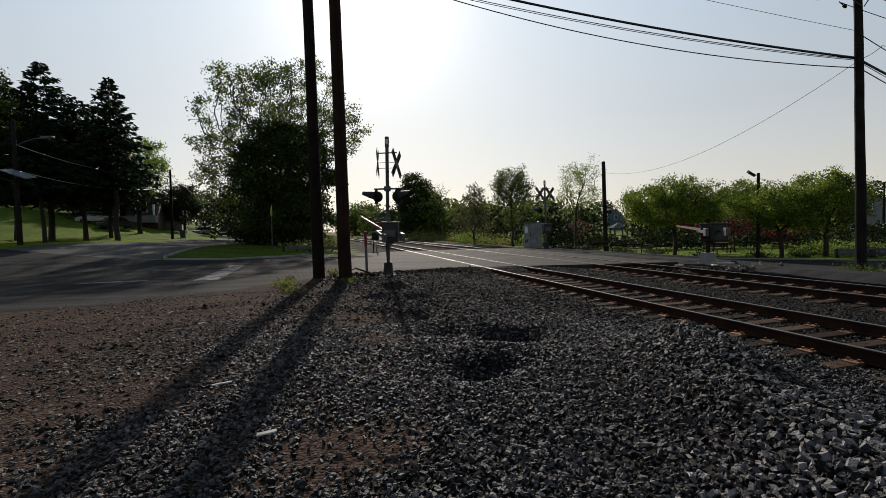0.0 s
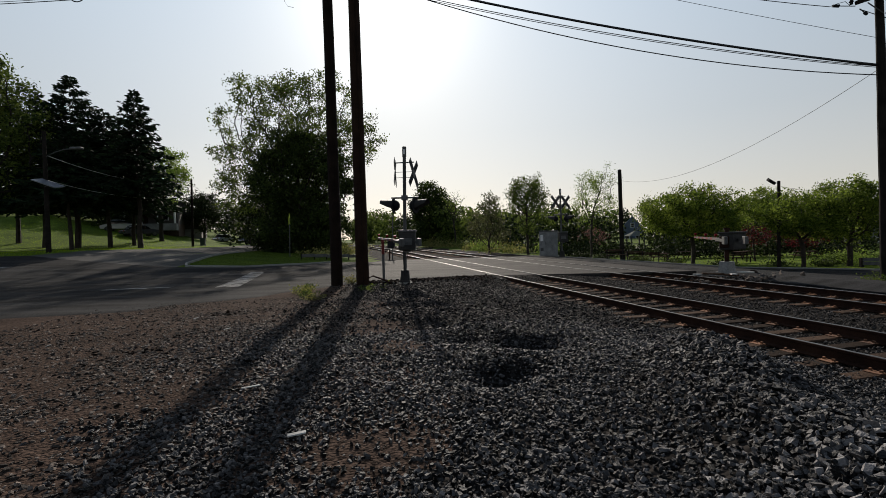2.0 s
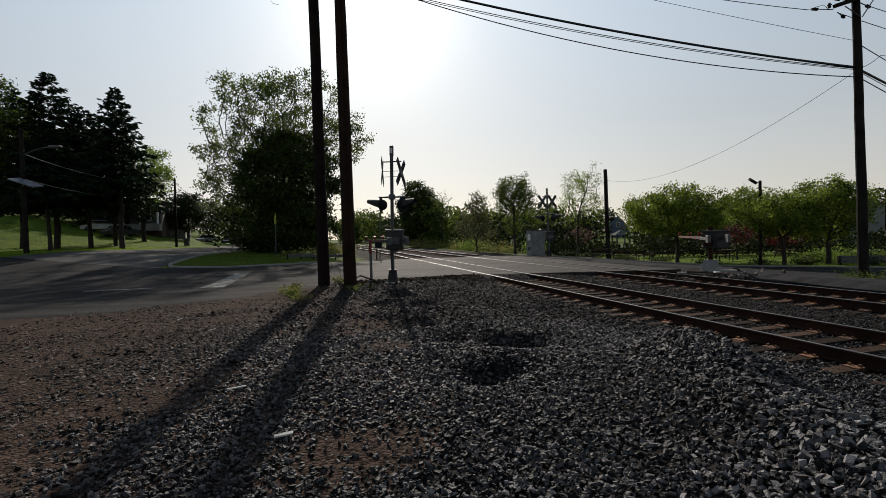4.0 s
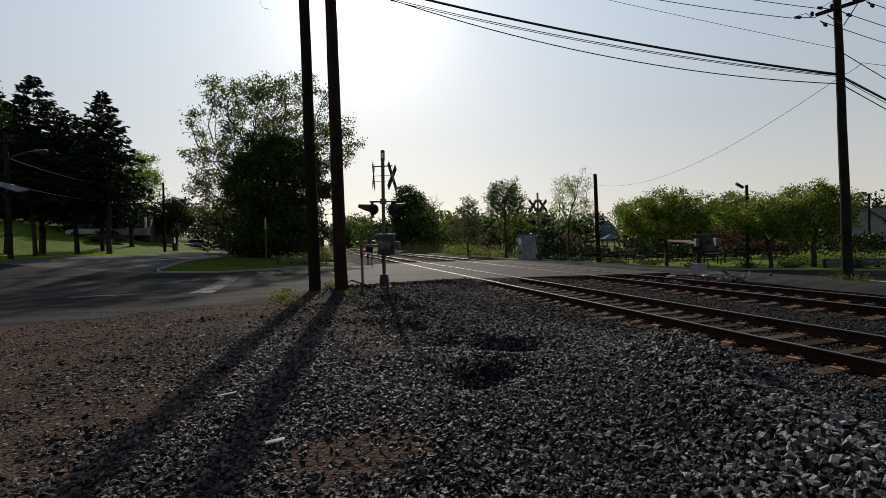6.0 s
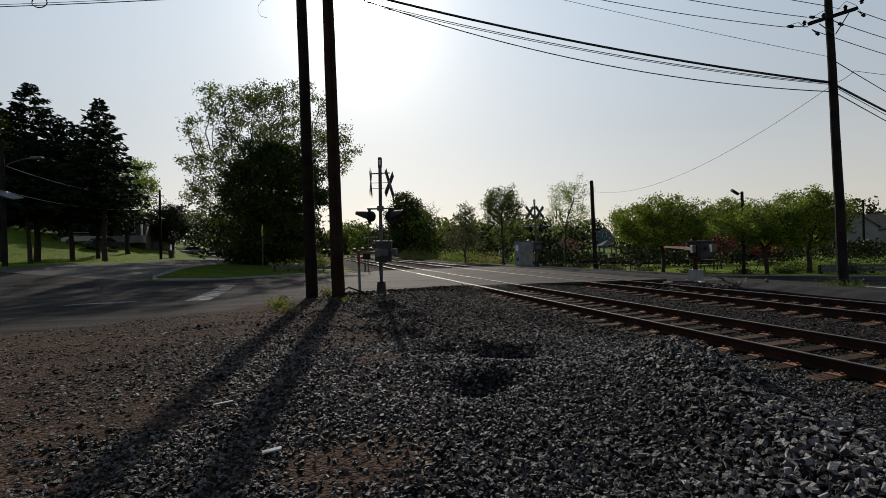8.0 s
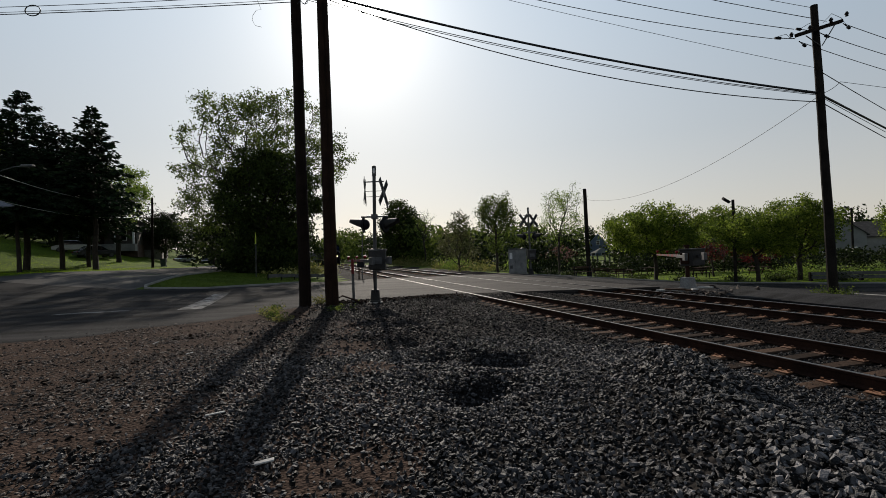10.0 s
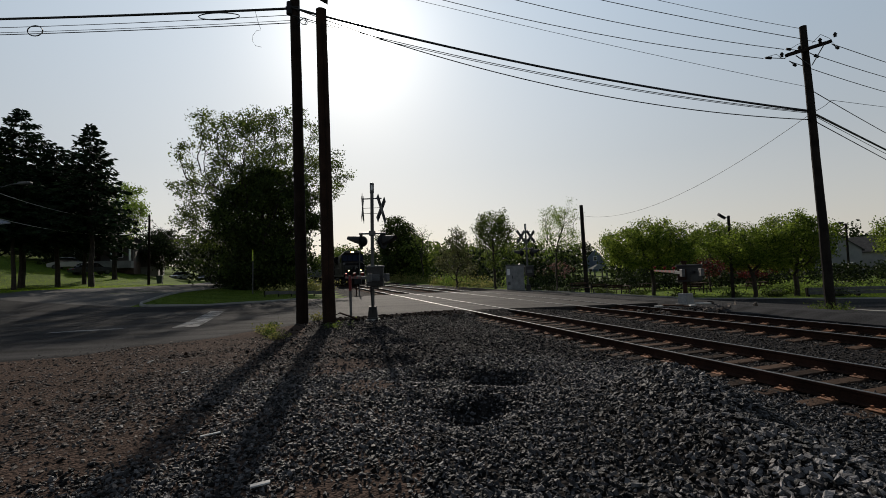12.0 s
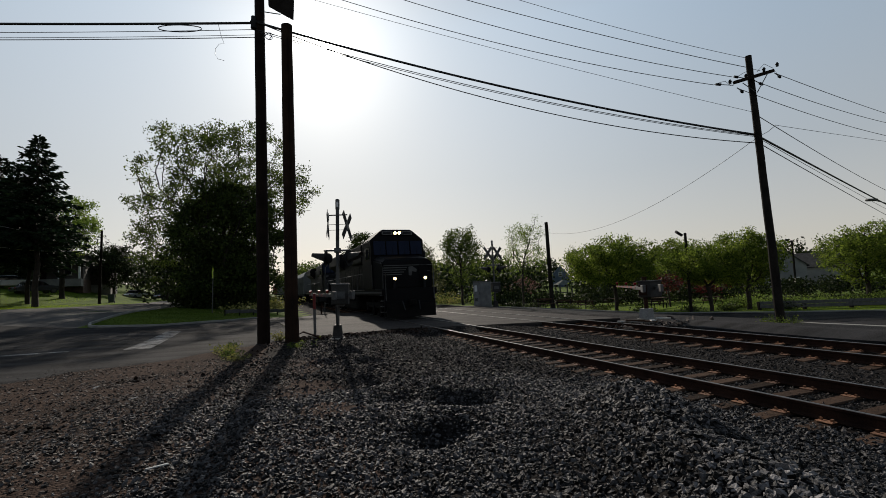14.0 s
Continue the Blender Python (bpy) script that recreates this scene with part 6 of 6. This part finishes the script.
def car(x, y, a, paint, label):
    ob = thing("parked_car", pose(x, y, float(land(x, y)) - 0.01, 0, 0, a), label, "car", "parked cars")
    bm = bmesh.new()
    prism(bm, [(-2.25, 0.35), (-2.3, 0.75), (-1.9, 0.92), (-1.0, 0.98), (1.2, 0.98), (2.1, 0.85), (2.25, 0.6), (2.2, 0.32)], 1.76, pose(0, -0.88, 0))
    bmesh.ops.bevel(bm, geom=bm.edges[:], offset=0.06, segments=2, affect="EDGES")
    part("body", bm, paint, ob)
    bm = bmesh.new()
    prism(bm, [(-1.75, 0.93), (-1.15, 1.48), (0.35, 1.50), (1.15, 0.95)], 1.52, pose(0, -0.76, 0))
    bmesh.ops.bevel(bm, geom=bm.edges[:], offset=0.08, segments=2, affect="EDGES")
    cabin = part("cabin", bm, GLASS_DARK, ob)
    part("roof", boxed(-1.1, 0.32, -0.66, 0.66, 1.46, 1.53, 0.03), paint, ob)
    for dx in (-1.4, 1.4):
        for dy in (-0.80, 0.80):
            w = part("wheel", rodded((dx, dy - 0.11, 0.33), (dx, dy + 0.11, 0.33), 0.33, n=20), RUBBER, ob)
            part("rim", rodded((dx, dy - 0.118, 0.33), (dx, dy + 0.118, 0.33), 0.2, n=14), GALV, w)
    for dy in (-0.6, 0.6):
        part("headlight", boxed(2.18, 2.27, dy - 0.18, dy + 0.18, 0.62, 0.76, 0.02), GALV, ob)
        part("tail_light", boxed(-2.31, -2.24, dy - 0.15, dy + 0.15, 0.66, 0.82, 0.02), LENS_RED, ob)
    return ob


car(-42.8, 60.5, 60, CAR_PAINT, "dark car parked on the lawn drive")
car(-44.5, 86, 75, CAR_SILVER, "silver car parked by the side street")
car(-41.0, 88, 80, CAR_PAINT, "dark car parked by the side street")
car(-46.5, 62, 20, CAR_SILVER, "silver car parked beside the house")


# ================= houses =================
def wall_box(parent, x0, x1, y0, y1, z0, z1, mat, name="wall"):
    t = 0.2
    for a in ((x0, x1, y0, y0 + t), (x0, x1, y1 - t, y1), (x0, x0 + t, y0 + t, y1 - t), (x1 - t, x1, y0 + t, y1 - t)):
        part(name, boxed(*a, z0, z1), mat, parent)


def gable_roof(parent, x0, x1, y0, y1, z0, rise, mat, over=0.4, along_x=True):
    """Two pitched slabs with eaves, ridge along x or y."""
    t = 0.18
    if along_x:
        ym = (y0 + y1) / 2
        half = (y1 - y0) / 2 + over
        drop = rise * over / ((y1 - y0) / 2)
        for sgn in (-1, 1):
            bm = bmesh.new()
            prism(bm, [(0, z0 + rise), (0, z0 + rise + t), (sgn * half, z0 - drop + t), (sgn * half, z0 - drop)], x1 - x0 + 2 * over,
                  Matrix.Translation((x1 + over, ym, 0)) @ pose(0, 0, 0, 0, 0, 90))
            part("roof", bm, mat, parent)
    else:
        xm = (x0 + x1) / 2
        half = (x1 - x0) / 2 + over
        drop = rise * over / ((x1 - x0) / 2)
        for sgn in (-1, 1):
            bm = bmesh.new()
            prism(bm, [(0, z0 + rise), (0, z0 + rise + t), (sgn * half, z0 - drop + t), (sgn * half, z0 - drop)], y1 - y0 + 2 * over, pose(xm, y0 - over, 0))
            part("roof", bm, mat, parent)


def gable_end(parent, x0, x1, y, z0, rise, mat):
    bm = bmesh.new()
    prism(bm, [(x0, z0), (x1, z0), ((x0 + x1) / 2, z0 + rise)], 0.2, pose(0, y, 0))
    part("gable", bm, mat, parent)


def window(parent, x, y, z, w, h):
    """A sash window on a wall that faces local -y."""
    ob = part("window", boxed(x - w / 2, x + w / 2, y - 0.02, y + 0.03, z, z + h), GLASS_DARK, parent)
    for a in ((x - w / 2 - 0.08, x - w / 2, z - 0.08, z + h + 0.08), (x + w / 2, x + w / 2 + 0.08, z - 0.08, z + h + 0.08), (x - w / 2, x + w / 2, z + h, z + h + 0.08),
              (x - w / 2, x + w / 2, z - 0.08, z), (x - w / 2, x + w / 2, z + h / 2 - 0.025, z + h / 2 + 0.025)):
        part("frame", boxed(a[0], a[1], y - 0.06, y + 0.02, a[2], a[3]), WHITE, ob)


def porch_house(x, y, a):
    z = float(land(x, y)) + 0.25
    ob = thing("house", pose(x, y, z, 0, 0, a), "white two-storey house with a columned front porch", "house", "houses")
    part("foundation", boxed(-4.6, 4.6, -3.5, 3.5, -1.5, 0.45), BRICK, ob)
    # ground-floor and wing walls take dark siding to carry the porch's shade
    wall_box(ob, -4.5, 1.7, -3.4, 3.4, 0.45, 2.95, SIDING_DARK, "porch_shaded_wall")
    wall_box(ob, -4.53, 1.73, -3.43, 3.43, 2.95, 5.3, SIDING_WHITE)
    wall_box(ob, 1.74, 4.5, -3.4, 3.4, 0.45, 2.85, SIDING_DARK, "shaded_wing_wall")
    gable_roof(ob, -4.5, 1.7, -3.4, 3.4, 5.3, 1.9, ROOF)
    part("wing_roof", boxed(-1.7, 1.7, -3.6, 3.6, -0.08, 0.08, m=pose(3.3, 0, 3.1, 3)), ROOF, ob)
    for xx in (-4.5, 1.5):
        bm = bmesh.new()
        prism(bm, [(-3.4, 5.3), (3.4, 5.3), (0, 7.2)], 0.2, pose(xx, 0, 0, 0, 0, 90) @ pose(0, -0.2, 0))
        part("gable", bm, SIDING_WHITE, ob)
    for xx in (-3.2, -1.4, 0.5):
        window(ob, xx, -3.45, 3.5, 0.9, 1.3)
    for xx in (-2.8, 2.6):
        window(ob, xx, -3.42, 1.1, 1.2, 1.4)
    part("door", boxed(-0.5, 0.5, -3.46, -3.38, 0.45, 2.5, 0.01), RAIL_RUST, ob)
    part("porch_floor", boxed(-4.6, 4.6, -5.6, -3.5, -0.6, 0.45), CONCRETE, ob)
    part("porch_roof", boxed(-4.8, 4.8, -1.25, 1.25, -0.08, 0.08, m=pose(0, -4.6, 3.05, 12)), ROOF, ob)
    part("porch_beam", boxed(-4.6, 4.6, -5.55, -5.35, 2.55, 2.8), WHITE, ob)
    for xx in (-4.4, -2.2, 0, 2.2, 4.4):
        part("column", boxed(xx - 0.12, xx + 0.12, -5.57, -5.33, 0.45, 2.55, 0.02), WHITE, ob)
    part("chimney", boxed(-0.6, 0.1, 0.4, 1.0, 6.0, 8.0, 0.02), BRICK, ob)
    return ob


def plain_house(x, y, a, w, d, h, rise, siding, roof, label, z=None, glazed=True):
    ob = thing("house", pose(x, y, float(land(x, y)) if z is None else z, 0, 0, a), label, "house", "houses")
    part("foundation", boxed(-w / 2 - 0.05, w / 2 + 0.05, -d / 2 - 0.05, d / 2 + 0.05, -1.5, 0.4), CONCRETE, ob)
    wall_box(ob, -w / 2, w / 2, -d / 2, d / 2, 0.4, h, siding)
    gable_roof(ob, -w / 2, w / 2, -d / 2, d / 2, h, rise, roof, 0.35, False)
    gable_end(ob, -w / 2, w / 2, -d / 2, h, rise, siding)
    gable_end(ob, -w / 2, w / 2, d / 2 - 0.2, h, rise, siding)
    if glazed:
        for f in range(int(h // 2.6)):
            for k in range(max(2, int(w // 2.6))):
                window(ob, -w / 2 + w * (k + 0.5) / max(2, int(w // 2.6)), -d / 2 - 0.02, 1.2 + 2.7 * f, 0.9, 1.25)
        window(ob, 0, -d / 2 - 0.02, h + 0.15, 0.7, 0.9)
    return ob


porch_house(-49.6, 72.3, 24)
plain_house(-51.0, 82.0, 24, 8.6, 10, 3.3, 2.4, SIDING_DARK, ROOF, "low dark-sided house with a dark roof", glazed=False)
plain_house(41.4, 110, -20, 4.6, 7, 4.2, 2.6, SIDING_BLUE, ROOF_BLUE, "slate blue house with a steep gable", -1.8)
plain_house(68, 74, -38, 6.5, 10, 4.6, 2.8, SIDING_GREY, ROOF, "pale grey gabled house with a dark shingle roof", -2.2)
plain_house(82, 80, 40, 9, 12, 4.2, 2.6, SIDING_GREY, ROOF, "grey house with a dark shingle roof", -2.2)

# gazebo in the park
gz = float(land(26.7, 69.8))
gaz = thing("gazebo", pose(26.7, 69.8, gz), "open park gazebo with a pale pyramid roof", "gazebo")
part("floor", boxed(-1.1, 1.1, -1.1, 1.1, -0.1, 0.15, 0.02), CONCRETE, gaz)
for dx in (-0.95, 0.95):
    for dy in (-0.95, 0.95):
        part("post", boxed(dx - 0.09, dx + 0.09, dy - 0.09, dy + 0.09, 0.15, 2.0, 0.01), SHADED_WHITE, gaz)
bm = bmesh.new()
bmesh.ops.create_cone(bm, cap_ends=True, segments=4, radius1=1.85, radius2=0.05, depth=0.8, matrix=pose(0, 0, 2.45, 0, 0, 45))
part("roof", bm, ROOF_PALE, gaz)
for dy in (-0.95, 0.95):
    part("rail", boxed(-0.9, 0.9, dy - 0.04, dy + 0.04, 0.8, 0.88, 0.01), SHADED_WHITE, gaz)


def park_bench(x, y, a):
    ob = thing("park_bench", pose(x, y, float(land(x, y)), 0, 0, a), "dark wooden park bench on the lawn", "bench", "park benches")
    for k in range(3):
        part("slat", boxed(-0.8, 0.8, -0.22 + 0.15 * k, -0.10 + 0.15 * k, 0.42, 0.46, 0.005), TIE, ob)
    for k in range(2):
        part("back_slat", boxed(-0.8, 0.8, 0.24 + 0.03 * k, 0.27 + 0.03 * k, 0.58 + 0.16 * k, 0.70 + 0.16 * k, 0.005), TIE, ob)
    for dx in (-0.65, 0.65):
        part("leg", boxed(dx - 0.03, dx + 0.03, -0.2, -0.14, 0, 0.42), BLACK, ob)
        part("leg", boxed(dx - 0.03, dx + 0.03, 0.18, 0.24, 0, 0.9), BLACK, ob)
    return ob


def picnic_table(x, y, a):
    ob = thing("picnic_table", pose(x, y, float(land(x, y)), 0, 0, a), "weathered wooden picnic table on the lawn", "picnic table", "picnic tables")
    for k in range(5):
        part("table_board", boxed(-0.9, 0.9, -0.36 + 0.145 * k, -0.23 + 0.145 * k, 0.72, 0.76, 0.005), TIE, ob)
    for dy in (-0.7, 0.55):
        part("seat_board", boxed(-0.9, 0.9, dy, dy + 0.2, 0.42, 0.46, 0.005), TIE, ob)
    for dx in (-0.6, 0.6):
        part("leg_frame", rod(rod(rodded((dx, -0.6, 0), (dx, -0.2, 0.72), 0.04, n=6), (dx, 0.6, 0), (dx, 0.2, 0.72), 0.04, n=6), (dx, -0.66, 0.4), (dx, 0.66, 0.4), 0.035, n=6), TIE, ob)
    return ob


for x, y, a in ((12.6, 37.0, 5), (15.5, 40.5, 0), (17.2, 41.5, -20), (24.0, 39.5, 10)):
    park_bench(x, y, a)
for x, y, a in ((22.8, 46.5, 10), (19.0, 44.0, -10), (26.5, 43.5, 15), (30.0, 40.5, 0)):
    picnic_table(x, y, a)


def guard_rail(pts, label, rails=2, metal=TIE, thick=0.1):
    """Timber rail on posts along the park's edge."""
    ob = thing("guard_rail", pose(0, 0, 0), label, "guard rail")
    line = resample(pts, 10)
    for k in range(10):
        x, y = line[k]
        z = float(land(x, y))
        part("post", boxed(x - thick, x + thick, y - thick, y + thick, z - 0.3, z + 0.38 + 0.24 * (rails - 1), 0.01), POLE_GREY, ob)
        if k < 9:
            x2, y2 = line[k + 1]
            z2 = float(land(x2, y2))
            a = math.degrees(math.atan2(y2 - y, x2 - x))
            L = math.hypot(x2 - x, y2 - y)
            part("rail", boxed(0, L - 0.02, -0.16, -0.11, 0.12, 0.36, 0.01, m=pose(x, y, z, 0, 0, a)), metal, ob)
            if rails > 1:
                part("rail", boxed(0, L - 0.02, -0.16, -0.11, 0.39, 0.62, 0.01, m=pose(x, y, z, 0, 0, a)), metal, ob)
    return ob


guard_rail([(27.8, 32.4), (33, 30.6), (44, 26.2), (52, 20.6)], "grey steel guard rail beside the park road", 2, GALV)
guard_rail([(-11.5, 33.0), (-9.6, 34.4), (-8.0, 36.2), (-8.4, 40)], "low grey steel guard rail on the grass corner", 1, GALV, 0.04)

# ================= litter =================
for x, y, a, w, l, label in ((-1.46, 3.60, 15, 0.05, 0.15, "crushed white paper cup on gravel"), (-2.42, 4.85, 40, 0.03, 0.20, "strip of white plastic on gravel"), (-0.88, 6.95, 0, 0.03, 0.06, "scrap of white paper on dirt"),
                             (-5.8, 9.6, 60, 0.03, 0.12, "scrap of pale litter on dirt"), (-6.9, 7.2, 20, 0.03, 0.08, "scrap of pale litter on dirt"), (-4.4, 8.2, 80, 0.015, 0.2, "pale dry stick on dirt")):
    bm = boxed(-l / 2, l / 2, -w / 2, w / 2, 0, 0.012, 0.004)
    for v in bm.verts:
        v.co.z += 0.012 * math.sin(v.co.x * 40) + 0.01 * math.cos(v.co.y * 50)
    ob = part("litter", bm, PAPER)
    ob.matrix_world = pose(x, y, float(yard(x, y)) + 0.035, 4, -3, a)
    tagged(ob, label, "litter", "litter")

# hedge along the guard rail, and a pale concrete drive beside the leaning pole
for k in range(7):
    bush("hedge_bush", 29.2 + 1.5 * k, 33.4 - 0.42 * k, 0.95, 0.95, "yellow-green hedge behind the guard rail", LEAF_YOUNG if k < 4 else LEAF_DENSE, 300 + k, 900, 0.06, "hedge bushes")
tagged(sheet("concrete_drive", [(17.2, 17.0), (24, 14.0), (34, 9.0)], [(18.2, 19.0), (26, 17.2), (38, 13.5)], 30, 8, 0.022, CONCRETE), "pale concrete drive apron by the road", "driveway", kind="structure")


# ================= what moves =================
def motions():
    for car_unit, back in TRAIN:
        rows = []
        for k in range(29):
            t = k * 0.5
            rows.append((t, track_pose(NEAR, 25.2 + back + 20.45 * (14.0 - t)) @ pose(0, 0, 0, 0, 0, 180)))
        walk(car_unit, rows)
    # the gate arms come down in the first seconds
    for arm_ob, up in ((gate_near, 8.5), (gate_far, 1.5)):
        home = arm_ob.matrix_world.copy()
        rows = [(t, home @ pose(0, 0, 0, up * f)) for t, f in ((0.0, 1.0), (0.5, 0.8), (1.0, 0.58), (1.5, 0.38), (2.0, 0.2), (2.5, 0.08), (3.0, 0.02), (3.5, 0.0), (14.0, 0.0))]
        walk(arm_ob, rows)


motions()
